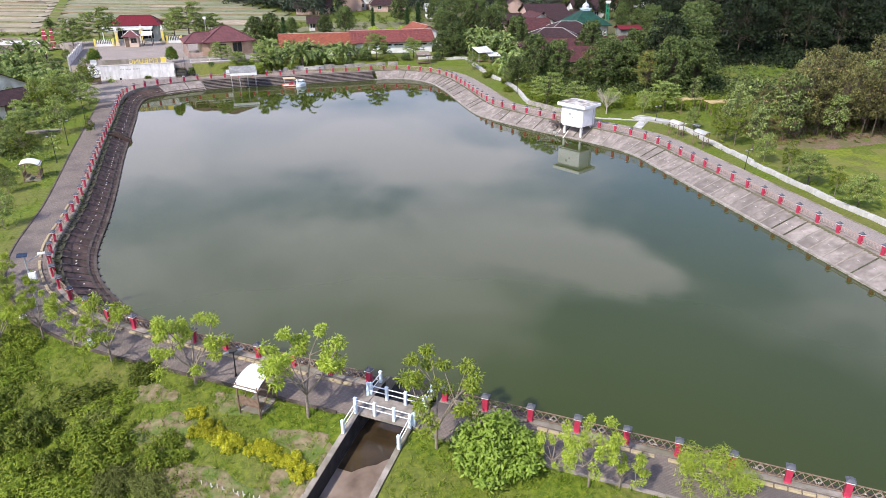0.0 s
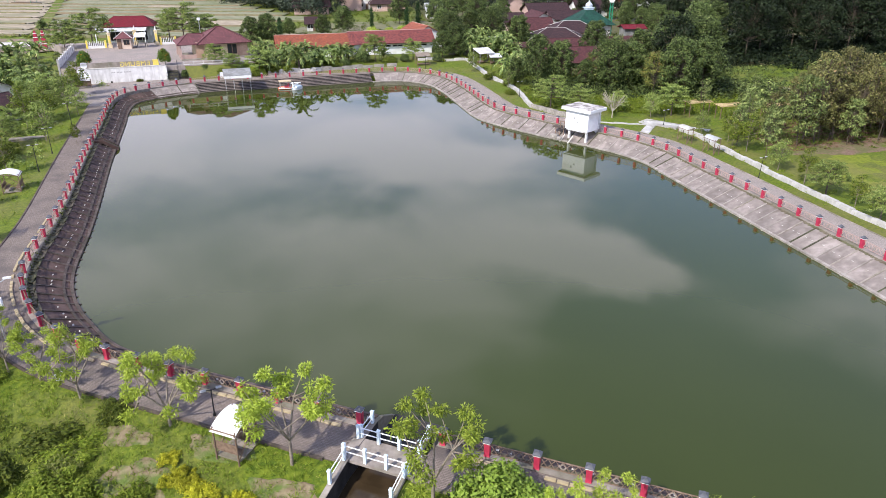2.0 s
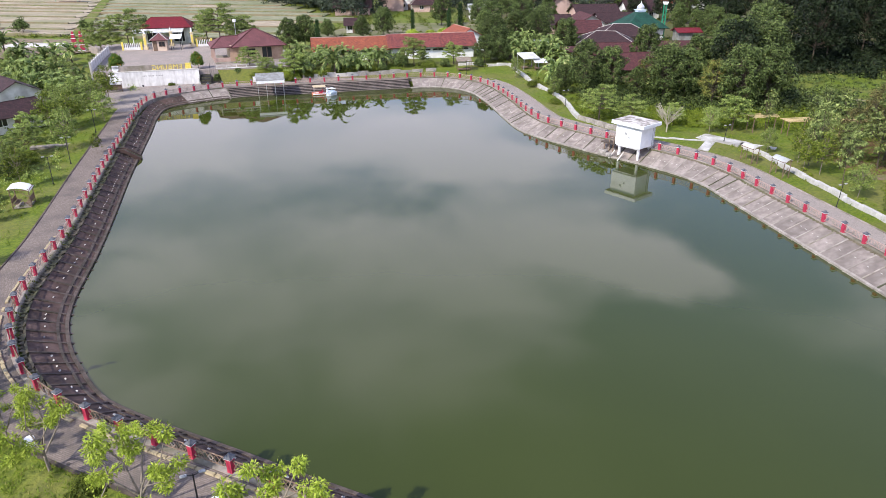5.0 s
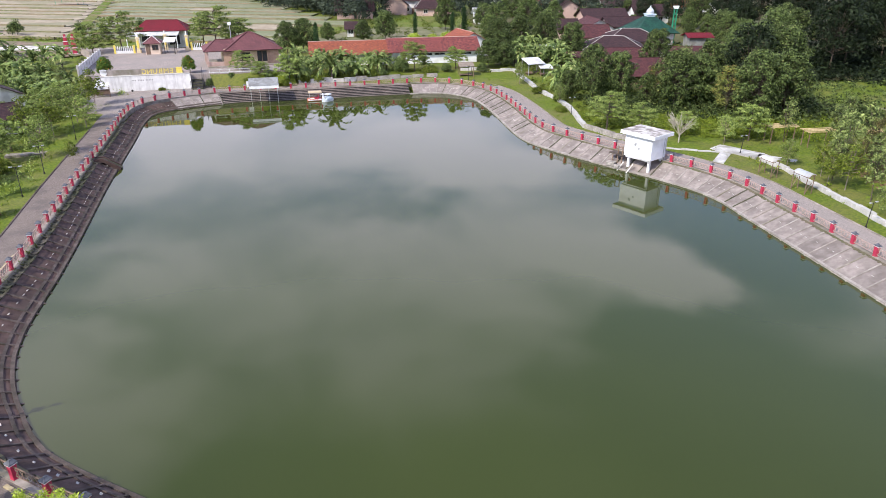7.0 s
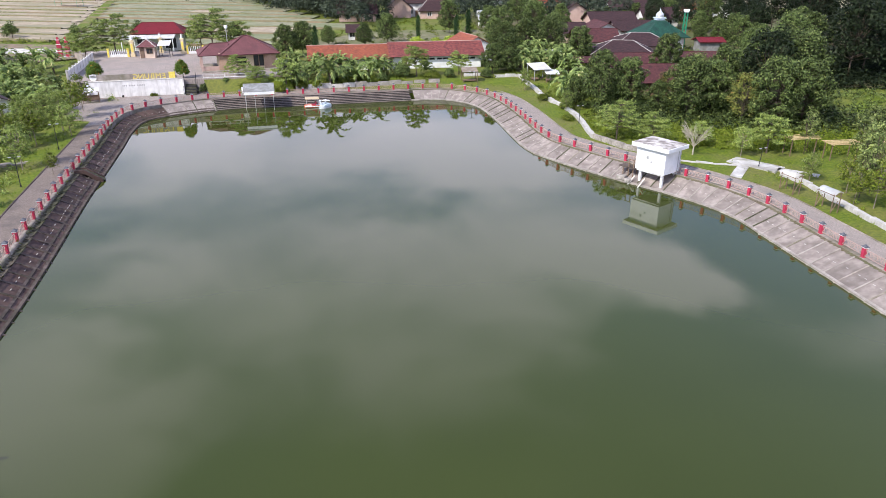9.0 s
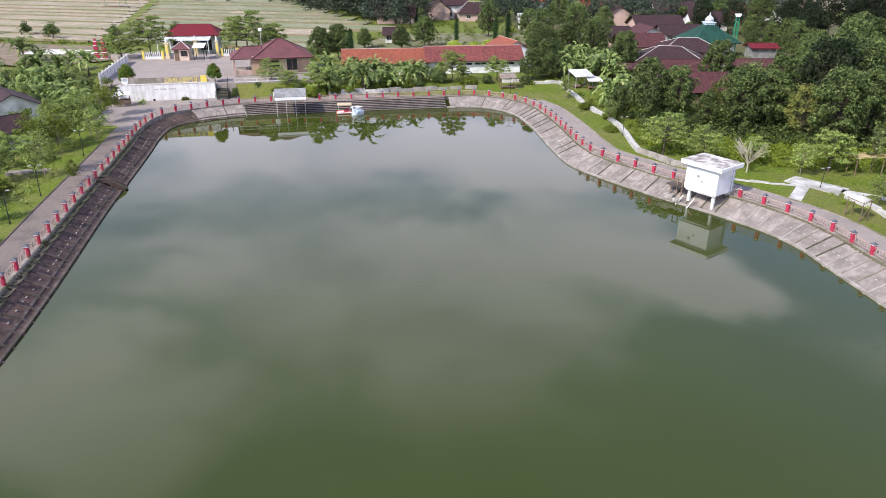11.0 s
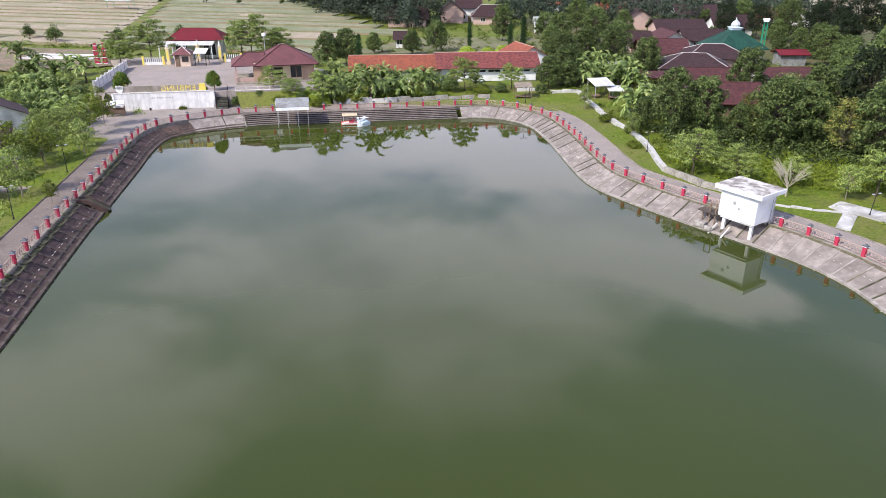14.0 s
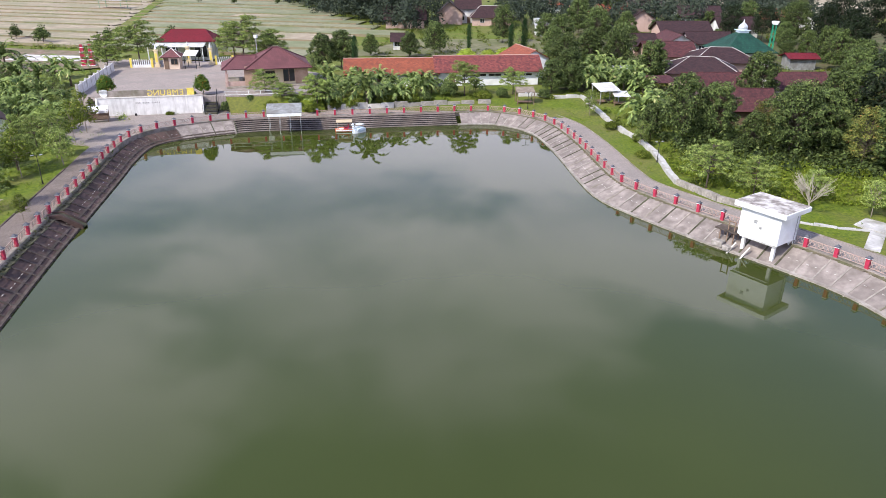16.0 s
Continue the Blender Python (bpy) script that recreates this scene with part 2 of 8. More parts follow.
M_PAVE = brick_mat("block_paving", (0.25, 0.203, 0.18), (0.18, 0.147, 0.13), (0.125, 0.105, 0.088), 0.21, 0.105, 1.0, turn=0.35, dirt=(0.095, 0.083, 0.078))
M_PAVEL = brick_mat("pale_block_paving", (0.355, 0.305, 0.28), (0.30, 0.258, 0.238), (0.21, 0.182, 0.16), 0.21, 0.105, 1.0, turn=0.35, dirt=(0.225, 0.20, 0.185))
M_PLAZA = brick_mat("plaza_paving", (0.345, 0.293, 0.265), (0.295, 0.252, 0.23), (0.18, 0.152, 0.137), 0.5, 0.25, 1.0, turn=0.35, dirt=(0.24, 0.215, 0.20))
M_KERB = mat_noise("cream_kerb", (0.34, 0.28, 0.17), (0.46, 0.38, 0.25), 3.0, 0.9, (0.25, 0.22, 0.15), 0.8, 0.4, 9)
M_RED = mat_noise("red_paint", (0.37, 0.024, 0.062), (0.46, 0.04, 0.085), 4, 0.55, (0.28, 0.04, 0.06), 1.5)
M_WHITE = mat_noise("white_paint", (0.76, 0.78, 0.80), (0.83, 0.84, 0.85), 1.5, 0.6, (0.62, 0.62, 0.60), 0.6, 0.1)
M_STAINED = mat_noise("stained_white_paint", (0.66, 0.66, 0.65), (0.78, 0.78, 0.77), 1.2, 0.7, (0.33, 0.32, 0.30), 0.45, 0.2, amount3=0.7)
def streak_mat(name, c1, c2, stain, amount=0.8):
    """Pale wall paint with stains that run down it."""
    m = mat_noise(name, c1, c2, 1.2, 0.75)
    n, l = m.node_tree.nodes, m.node_tree.links
    mp = n.new("ShaderNodeMapping")
    mp.inputs["Scale"].default_value = (2.6, 2.6, 0.22)
    l.new(n["Texture Coordinate"].outputs["Object"], mp.inputs[0])
    t = n.new("ShaderNodeTexNoise")
    t.inputs["Scale"].default_value, t.inputs["Detail"].default_value, t.inputs["Roughness"].default_value = 1.0, 7, 0.62
    l.new(mp.outputs[0], t.inputs["Vector"])
    r = n.new("ShaderNodeMapRange")
    r.inputs[1].default_value, r.inputs[2].default_value, r.inputs[4].default_value = 0.47, 0.68, amount
    l.new(t.outputs["Fac"], r.inputs[0])
    mx = n.new("ShaderNodeMixRGB")
    mx.inputs[2].default_value = (*stain, 1)
    l.new(r.outputs[0], mx.inputs[0])
    l.new(n["Color Ramp"].outputs[0], mx.inputs[1])
    l.new(mx.outputs[0], n["Principled BSDF"].inputs["Base Color"])
    return m


M_STREAK = streak_mat("streaked_white_paint", (0.62, 0.61, 0.60), (0.76, 0.75, 0.74), (0.36, 0.34, 0.33), 0.5)
M_BLUEW = mat_noise("pale_blue_paint", (0.50, 0.62, 0.72), (0.66, 0.74, 0.80), 3, 0.6)
M_SLATE = mat_noise("blue_grey_cap", (0.065, 0.07, 0.085), (0.12, 0.125, 0.145), 5, 0.6)
M_RUST = mat_noise("rusty_steel", (0.16, 0.105, 0.075), (0.26, 0.19, 0.14), 6, 0.8, spec=0.3)
M_CREAMRAIL = mat_noise("cream_rail_paint", (0.36, 0.25, 0.215), (0.46, 0.345, 0.30), 6, 0.7)
M_DARKMET = mat_noise("dark_metal", (0.02, 0.02, 0.022), (0.04, 0.04, 0.042), 6, 0.5, metal=0.3)
M_GREYMET = mat_noise("galvanised", (0.38, 0.39, 0.40), (0.48, 0.49, 0.50), 5, 0.5, metal=0.5)
M_TIN = mat_noise("tin_roof", (0.36, 0.38, 0.39), (0.48, 0.50, 0.51), 2, 0.5, (0.36, 0.33, 0.30), 0.6, metal=0.2)
M_TINP = mat_noise("pale_tin_sheet", (0.50, 0.53, 0.56), (0.66, 0.68, 0.70), 1.5, 0.55, (0.38, 0.33, 0.29), 0.9)
M_ROOF = tile_mat("maroon_roof_tile", (0.125, 0.046, 0.048), (0.078, 0.028, 0.032), (0.04, 0.019, 0.022), patch=2.2)
M_ROOFD = tile_mat("dark_roof_tile", (0.07, 0.036, 0.038), (0.042, 0.021, 0.024), (0.02, 0.014, 0.016), patch=2.0)
M_ROOFH = tile_mat("purple_brown_roof_tile", (0.185, 0.075, 0.08), (0.14, 0.055, 0.06), (0.10, 0.042, 0.047), course=0.5, patch=0.6)
M_ROOFO = tile_mat("orange_roof_tile", (0.36, 0.11, 0.06), (0.25, 0.065, 0.04), (0.13, 0.045, 0.035), patch=2.4)
M_ROOFS = tile_mat("mottled_red_roof_tile", (0.29, 0.085, 0.072), (0.15, 0.042, 0.042), (0.07, 0.028, 0.032), patch=2.6)
M_ROOFR = tile_mat("red_roof_sheet", (0.19, 0.016, 0.028), (0.155, 0.014, 0.024), (0.11, 0.014, 0.02))
M_ROOFG = tile_mat("green_roof_tile", (0.018, 0.078, 0.056), (0.013, 0.056, 0.043), (0.009, 0.034, 0.027), course=0.6, patch=0.6)
M_CREAM = mat_noise("cream_plaster", (0.62, 0.52, 0.33), (0.70, 0.60, 0.40), 2, 0.9, (0.50, 0.40, 0.27), 0.5)
M_PEACH = mat_noise("peach_plaster", (0.66, 0.52, 0.42), (0.74, 0.60, 0.49), 2, 0.9, (0.56, 0.44, 0.35), 0.5)
M_PINK = mat_noise("pink_plaster", (0.44, 0.31, 0.27), (0.52, 0.38, 0.33), 2, 0.9, (0.42, 0.29, 0.25), 0.5)
M_YELLOW = mat_noise("yellow_paint", (0.66, 0.52, 0.09), (0.76, 0.62, 0.15), 4, 0.6)
M_WINDOW = mat_noise("dark_window_glass", (0.015, 0.017, 0.02), (0.03, 0.033, 0.036), 1, 0.15, spec=0.6)
M_WOOD = mat_noise("weathered_wood", (0.13, 0.085, 0.06), (0.20, 0.14, 0.10), 5, 0.85)
M_BAMBOO = mat_noise("bamboo", (0.42, 0.32, 0.17), (0.55, 0.43, 0.25), 5, 0.7)
M_BARK = mat_noise("bark", (0.17, 0.14, 0.11), (0.28, 0.24, 0.19), 6, 0.95, bump=0.5, bump_scale=20)
M_BARKD = mat_noise("dark_bark", (0.07, 0.055, 0.042), (0.12, 0.095, 0.075), 6, 0.95)
M_DIRT = mat_noise("bare_soil", (0.17, 0.12, 0.085), (0.25, 0.19, 0.14), 1.2, 0.95, (0.11, 0.12, 0.05), 0.35, 0.6, 6)
M_WETFLOOR = mat_noise("wet_channel_floor", (0.11, 0.075, 0.055), (0.20, 0.145, 0.11), 1.1, 0.45, (0.32, 0.26, 0.225), 0.28, 0.2, 6, spec=0.5, amount3=0.75)
M_PUDDLE = mat_noise("brown_standing_water", (0.035, 0.024, 0.013), (0.06, 0.042, 0.024), 0.9, 0.12, spec=0.5)
# Near-black concrete of channel walls, sill, risers, stairs and bridge beam.
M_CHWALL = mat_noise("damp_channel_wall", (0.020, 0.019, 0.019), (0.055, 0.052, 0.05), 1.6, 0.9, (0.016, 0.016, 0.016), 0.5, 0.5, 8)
M_FIELD = mat_noise("stubble_field", (0.26, 0.215, 0.155), (0.38, 0.32, 0.235), 0.45, 0.95, (0.21, 0.205, 0.12), 0.07, 0.6, 3, amount3=0.8)
M_FIELDG = mat_noise("green_stubble_field", (0.185, 0.19, 0.12), (0.275, 0.265, 0.175), 0.45, 0.95, (0.15, 0.175, 0.085), 0.08, 0.6, 3, amount3=0.8)
M_BUND = mat_noise("grassy_earth_bund", (0.10, 0.105, 0.05), (0.17, 0.165, 0.085), 0.9, 0.95, (0.20, 0.15, 0.10), 0.12, 0.6, 4, amount3=0.8)
M_CYAN = mat_noise("boat_paint_white", (0.75, 0.80, 0.84), (0.84, 0.87, 0.90), 6, 0.35)
M_BOATRED = mat_noise("boat_paint_orange_red", (0.52, 0.16, 0.10), (0.62, 0.22, 0.14), 6, 0.4)
M_CANVAS = mat_noise("tan_canvas", (0.48, 0.38, 0.25), (0.56, 0.46, 0.32), 6, 0.8)
M_SOLAR = mat_noise("solar_panel", (0.02, 0.03, 0.06), (0.03, 0.045, 0.08), 9, 0.2, spec=0.6)
M_DOME = mat_noise("dome_metal", (0.66, 0.68, 0.70), (0.76, 0.78, 0.80), 4, 0.3, metal=0.6)
M_GREENP = mat_noise("green_paint", (0.02, 0.22, 0.12), (0.03, 0.28, 0.16), 4, 0.6)

L_FOREST = leaf_mat("forest_leaves", (0.010, 0.019, 0.007), (0.155, 0.212, 0.066), (0.29, 0.32, 0.115))
# Forest leaves darkened to put the woods' deep shade into their colour.
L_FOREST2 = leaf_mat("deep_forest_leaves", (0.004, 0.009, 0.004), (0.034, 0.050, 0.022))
# Distance haze over the far woods is mixed into this paler leaf colour.
L_FARWOOD = leaf_mat("hazy_wood_leaves", (0.022, 0.034, 0.026), (0.095, 0.122, 0.078))
L_TEAK = leaf_mat("thin_teak_leaves", (0.038, 0.040, 0.014), (0.21, 0.205, 0.075), (0.30, 0.21, 0.11))
L_YOUNG = leaf_mat("young_bright_leaves", (0.19, 0.27, 0.024), (0.40, 0.48, 0.075))
L_BUSH = leaf_mat("bush_leaves", (0.17, 0.27, 0.032), (0.34, 0.46, 0.085))
L_WILD = leaf_mat("wild_shrub_leaves", (0.032, 0.055, 0.008), (0.175, 0.215, 0.030), (0.27, 0.26, 0.07))
L_YEL = leaf_mat("yellow_green_leaves", (0.22, 0.24, 0.014), (0.48, 0.46, 0.035))
L_MEADOW = leaf_mat("meadow_weeds", (0.085, 0.135, 0.012), (0.225, 0.275, 0.035))
L_FEATHER = leaf_mat("feathery_leaves", (0.075, 0.125, 0.03), (0.34, 0.41, 0.115))
L_PARK = leaf_mat("pale_park_leaves", (0.04, 0.07, 0.02), (0.32, 0.38, 0.13))
L_AUTUMN = leaf_mat("yellowing_leaves", (0.05, 0.07, 0.018), (0.22, 0.23, 0.06), (0.32, 0.15, 0.06))
L_BANANA = leaf_mat("banana_leaves", (0.04, 0.075, 0.022), (0.25, 0.32, 0.10), (0.38, 0.36, 0.16))
L_CYPRESS = leaf_mat("cypress_leaves", (0.018, 0.045, 0.016), (0.045, 0.09, 0.032))
L_GRASSB = leaf_mat("grass_blades", (0.075, 0.13, 0.010), (0.185, 0.245, 0.028), (0.28, 0.25, 0.09), 0.7)
L_DRYGR = leaf_mat("olive_leaves", (0.085, 0.11, 0.025), (0.20, 0.215, 0.06))
L_FLOWER = leaf_mat("orange_flowering_leaves", (0.05, 0.11, 0.02), (0.14, 0.20, 0.03), (0.55, 0.16, 0.02))

M_WATER = bpy.data.materials.new("water")
M_WATER.use_nodes = True
_n, _l = M_WATER.node_tree.nodes, M_WATER.node_tree.links
_p = _n["Principled BSDF"]
_p.inputs["Roughness"].default_value = 0.025
_p.inputs["IOR"].default_value = 1.4
_co = _n.new("ShaderNodeTexCoord")
_t = _n.new("ShaderNodeTexNoise")
_t.inputs["Scale"].default_value, _t.inputs["Detail"].default_value = 0.045, 3
_l.new(_co.outputs["Object"], _t.inputs["Vector"])
_r = _n.new("ShaderNodeValToRGB")
_r.color_ramp.elements[0].position, _r.color_ramp.elements[1].position = 0.3, 0.7
_r.color_ramp.elements[0].color, _r.color_ramp.elements[1].color = (0.0350, 0.0470, 0.0085, 1), (0.0430, 0.0560, 0.0110, 1)
_l.new(_t.outputs["Fac"], _r.inputs[0])
_l.new(_r.outputs[0], _p.inputs["Base Color"])
_t2 = _n.new("ShaderNodeTexNoise")
_t2.inputs["Scale"].default_value, _t2.inputs["Detail"].default_value = 2.2, 3
_l.new(_co.outputs["Object"], _t2.inputs["Vector"])
_b = _n.new("ShaderNodeBump")
_b.inputs["Strength"].default_value, _b.inputs["Distance"].default_value = 0.035, 0.02
_l.new(_t2.outputs["Fac"], _b.inputs["Height"])
_l.new(_b.outputs[0], _p.inputs["Normal"])


# ---- mesh helpers ----
def box(bm, sx, sy, sz, m=None):
    """A box on z = 0, centred in x and y."""
    r = bmesh.ops.create_cube(bm, size=1.0, matrix=(m or Matrix()) @ Matrix.Translation((0, 0, sz / 2)) @ Matrix.Diagonal((sx, sy, sz, 1)))
    return r["verts"]


def part(name, bm, material, parent=None, label=""):
    me = bpy.data.meshes.new(name)
    bm.to_mesh(me)
    bm.free()
    for mm in material if isinstance(material, (list, tuple)) else [material]:
        me.materials.append(mm)
    ob = new(name, me)
    if parent:
        ob.parent = parent
    if label:
        ob["label"] = label
    return ob


def mesh(name, verts, faces, material, parent=None, smooth=False):
    me = bpy.data.meshes.new(name)
    me.from_pydata([tuple(v) for v in verts], [], [tuple(f) for f in faces])
    if smooth:
        me.shade_smooth()
    me.materials.append(material)
    ob = new(name, me)
    if parent:
        ob.parent = parent
    return ob


# ---- the plan of the basin: the line of the railing, clockwise ----
RAIL = [(18.0, 21.46), (3.98, 26.42), (-12.27, 32.04), (-23.51, 36.16), (-27.63, 39.04), (-30.95, 42.83), (-33.45, 47.2), (-36.95, 58.15),
        (-43.9, 76.65), (-50.89, 95.74), (-54.14, 104.4), (-55.47, 110.02), (-54.9, 113.4), (-52.6, 116.8), (-48.3, 120.9), (-43.5, 123.6),
        (-35.7, 126.2), (-24.6, 130.35), (-15.17, 133.7), (-12.68, 134.25), (-10.1, 133.9), (-7.9, 132.9), (-5.2, 131.0), (-2.81, 127.8),
        (-0.01, 120.61), (4.9, 104.0), (6.4, 101.5), (13.38, 94.3), (18.87, 89.47), (22.5, 85.7), (24.75, 81.9), (26.3, 76.9),
        (33.95, 50.71), (39.5, 30.0), (40.6, 20.5), (37.0, 15.6), (30.5, 17.0)]


def smooth_line(pts, step=0.5):
    """A closed Catmull-Rom line (centripetal) through pts, resampled evenly."""
    p = [np.array(q, float) for q in pts]
    n, out = len(p), []
    for i in range(n):
        p0, p1, p2, p3 = p[i - 1], p[i], p[(i + 1) % n], p[(i + 2) % n]
        t1 = np.linalg.norm(p1 - p0) ** 0.5
        t2 = t1 + np.linalg.norm(p2 - p1) ** 0.5
        t3 = t2 + np.linalg.norm(p3 - p2) ** 0.5
        for t in np.linspace(t1, t2, 24, endpoint=False):
            a1 = (t1 - t) / t1 * p0 + t / t1 * p1
            a2 = (t2 - t) / (t2 - t1) * p1 + (t - t1) / (t2 - t1) * p2
            a3 = (t3 - t) / (t3 - t2) * p2 + (t - t2) / (t3 - t2) * p3
            b1 = (t2 - t) / t2 * a1 + t / t2 * a2
            b2 = (t3 - t) / (t3 - t1) * a2 + (t - t1) / (t3 - t1) * a3
            out.append((t2 - t) / (t2 - t1) * b1 + (t - t1) / (t2 - t1) * b2)
    out = np.array(out)
    d = np.r_[0, np.cumsum(np.linalg.norm(np.diff(np.vstack([out, out[:1]]), axis=0), axis=1))]
    total = d[-1]
    s = np.arange(0, total, total / round(total / step))
    xy = np.vstack([out, out[:1]])
    return np.c_[np.interp(s, d, xy[:, 0]), np.interp(s, d, xy[:, 1])], total


LINE, LENGTH = smooth_line(RAIL)
NL = len(LINE)
TANG = np.roll(LINE, -1, 0) - np.roll(LINE, 1, 0)
TANG /= np.linalg.norm(TANG, axis=1)[:, None]
for _ in range(6):
    TANG = (np.roll(TANG, 1, 0) + TANG + np.roll(TANG, -1, 0)) / 3
TANG /= np.linalg.norm(TANG, axis=1)[:, None]
OUTW = np.c_[-TANG[:, 1], TANG[:, 0]]
DS = LENGTH / NL


def at(s, off=0.0, z=0.0):
    """The place s metres along the railing, off metres outside it."""
    i = (s / DS) % NL
    a, f = int(i), i - int(i)
    b = (a + 1) % NL
    p = LINE[a] * (1 - f) + LINE[b] * f
    nrm = OUTW[a] * (1 - f) + OUTW[b] * f
    q = p + nrm * off
    return Vector((q[0], q[1], z))


def along(x, y):
    """How far along the railing its point nearest to x, y lies."""
    return float(np.argmin((LINE[:, 0] - x) ** 2 + (LINE[:, 1] - y) ** 2) * DS)


def turn_at(s):
    i = int(s / DS) % NL
    return math.atan2(TANG[i, 1], TANG[i, 0])


def strip(name, rows, s0, s1, material, step=0.5, closed=False, parent=None):
    """A band along the railing; rows: (offset, height) across it, or a function of s that gives them."""
    n = max(2, round((s1 - s0) / step))
    vs, fs = [], []
    for i in range(n + (0 if closed else 1)):
        s = s0 + (s1 - s0) * i / n
        rr = rows(s) if callable(rows) else rows
        k = len(rr)
        vs += [at(s, o, z) for o, z in rr]
    m = n if closed else n + 1
    for i in range(n):
        j = (i + 1) % m
        for q in range(k - 1):
            fs.append((i * k + q, i * k + q + 1, j * k + q + 1, j * k + q))
    return mesh(name, vs, fs, material, parent)


G = 1.4                                   # the level of the paths over the water
S_LEFT0, S_LEFT1 = along(-33.25, 47.04), along(-55.0, 108.0)
S_STEP0, S_STEP1 = along(-47.6, 121.4), along(-17.8, 132.8)
S_RIGHT = along(-7.9, 132.9)
S_END = along(39.5, 30.0)


def outside(x, y):
    """Signed distance outside the railing, for arrays."""
    shape = x.shape
    q = np.c_[x.ravel(), y.ravel()]
    best, sign = np.full(len(q), 1e9), np.ones(len(q))
    ids = np.zeros(len(q), int)
    for i in range(0, NL, 2):
        d = (q[:, 0] - LINE[i, 0]) ** 2 + (q[:, 1] - LINE[i, 1]) ** 2
        w = d < best
        best[w], ids[w] = d[w], i
    rel = q - LINE[ids]
    side = (rel * OUTW[ids]).sum(1)
    return (np.sqrt(best) * np.sign(side)).reshape(shape), (ids * DS).reshape(shape)


CH_DIR = Vector((-0.345, -0.94, 0)).normalized()          # the outlet channel runs down the outer bank
CH_SIDE = Vector((0.94, -0.345, 0)).normalized()
CH_HEAD = Vector((-3.27, 27.99, 0))                        # its head, under the footbridge
CH_HALF = 1.45


def smoothstep(v):
    v = np.clip(v, 0, 1)
    return v * v * (3 - 2 * v)


S_CORNER = along(-30.95, 42.83)
S_TURN = along(-54.9, 113.4)


def height(x, y, carve=True):
    """The lie of the land."""
    d, s = outside(x, y)
    h = np.full(x.shape, G - 0.12)
    near = (s < S_CORNER) | (s > S_END)
    left = (s >= S_CORNER) & (s < S_TURN)
    h = h + np.where(near, -0.20 * np.clip(d - 3.4, 0, 12), 0)
    h = h + np.where(left, -0.10 * np.clip(d - 3.6, 0, 12) * smoothstep((s - S_CORNER) / 10) - 0.20 * np.clip(d - 3.4, 0, 12) * (1 - smoothstep((s - S_CORNER) / 10)), 0)
    h = h + 0.75 * smoothstep((y - 128) / 18) * (d > 0)
    rough = 0.10 * np.sin(x * 0.9 + 1.3 * np.sin(y * 0.5)) * np.sin(y * 0.8 + 0.7) + 0.05 * np.sin(x * 2.3) * np.sin(y * 2.1 + x)
    h = h + rough * np.clip((d - 4.2) / 3, 0, 1)
    h = np.where(d < -0.3, -2.6, h)
    if not carve:
        return h
    u = (x - CH_HEAD.x) * CH_DIR.x + (y - CH_HEAD.y) * CH_DIR.y
    v = (x - CH_HEAD.x) * CH_SIDE.x + (y - CH_HEAD.y) * CH_SIDE.y
    return np.where((np.abs(v) < CH_HALF + 0.1) & (u > -4) & (u < 30), np.minimum(h, -3.2), h)


def ground_at(x, y):
    return float(height(np.array([[x]], float), np.array([[y]], float))[0, 0])


# ---- ground, water, banks ----
def spaced(lo, hi, step, far, grow=1.25):
    a = list(np.arange(lo, hi + 0.01, step))
    d = step
    while a[-1] < far:
        d *= grow
        a.append(a[-1] + d)
    d = step
    while a[0] > -far:
        d *= grow
        a.insert(0, a[0] - d)
    return np.array(a)


gx, gy = spaced(-64, 44, 0.5, 2500, 1.15), spaced(8, 140, 0.5, 2500, 1.15)
X, Y = np.meshgrid(gx, gy)
Hh = height(X, Y)
idx = np.arange(X.size).reshape(X.shape)
quads = np.stack([idx[:-1, :-1], idx[:-1, 1:], idx[1:, 1:], idx[1:, :-1]], -1).reshape(-1, 4)
ground = mesh("ground", np.c_[X.ravel(), Y.ravel(), Hh.ravel()].tolist(), quads.tolist(), M_GRASS, smooth=True)
tagged(ground, "green grassy ground around the reservoir", "ground", kind="structure")

bm = bmesh.new()
bm.faces.new([bm.verts.new(at(i * DS, -1.2, 0.0)) for i in range(0, NL, 2)][::-1])
water = tagged(part("water", bm, M_WATER), "still murky green water of the reservoir", "water", kind="structure")


def reach(s):
    """How far inside the railing the water's edge lies."""
    pts = [(0, 2.15), (along(-12.3, 32), 2.3), (along(-23.5, 36), 2.5), (along(-27.6, 39), 3.0), (along(-33.25, 47), 3.0), (along(-36.6, 58.3), 2.6), (along(-44, 78), 2.45), (S_LEFT1, 2.55), (S_STEP0, 3.0), (S_STEP1, 2.9), (S_RIGHT, 2.8), (S_END, 3.0), (LENGTH - 20, 2.2), (LENGTH, 2.15)]
    return float(np.interp(s % LENGTH, [p[0] for p in pts], [p[1] for p in pts]))


# Banks turned from the sun: slab and rib colours carry their shade.
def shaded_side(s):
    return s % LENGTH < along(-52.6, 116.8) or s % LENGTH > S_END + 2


S_IN0, S_IN1 = along(-1.4, 28.3), along(-4.5, 29.4)      # the notch of the outlet in the bank
bank = tagged(new("bank_slope"), "sloping concrete slab revetment of the reservoir", "embankment", kind="structure")
rnd = random.Random(4)
TOP0, TOPZ = -0.35, G - 0.05


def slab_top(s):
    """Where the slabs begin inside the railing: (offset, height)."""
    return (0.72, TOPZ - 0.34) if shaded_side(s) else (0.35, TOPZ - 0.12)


def slope_z(o, r, s):
    top, zt = slab_top(s)
    f = (-o - top) / (r - top)
    return zt + (0.06 - zt) * f if f > 0 else zt


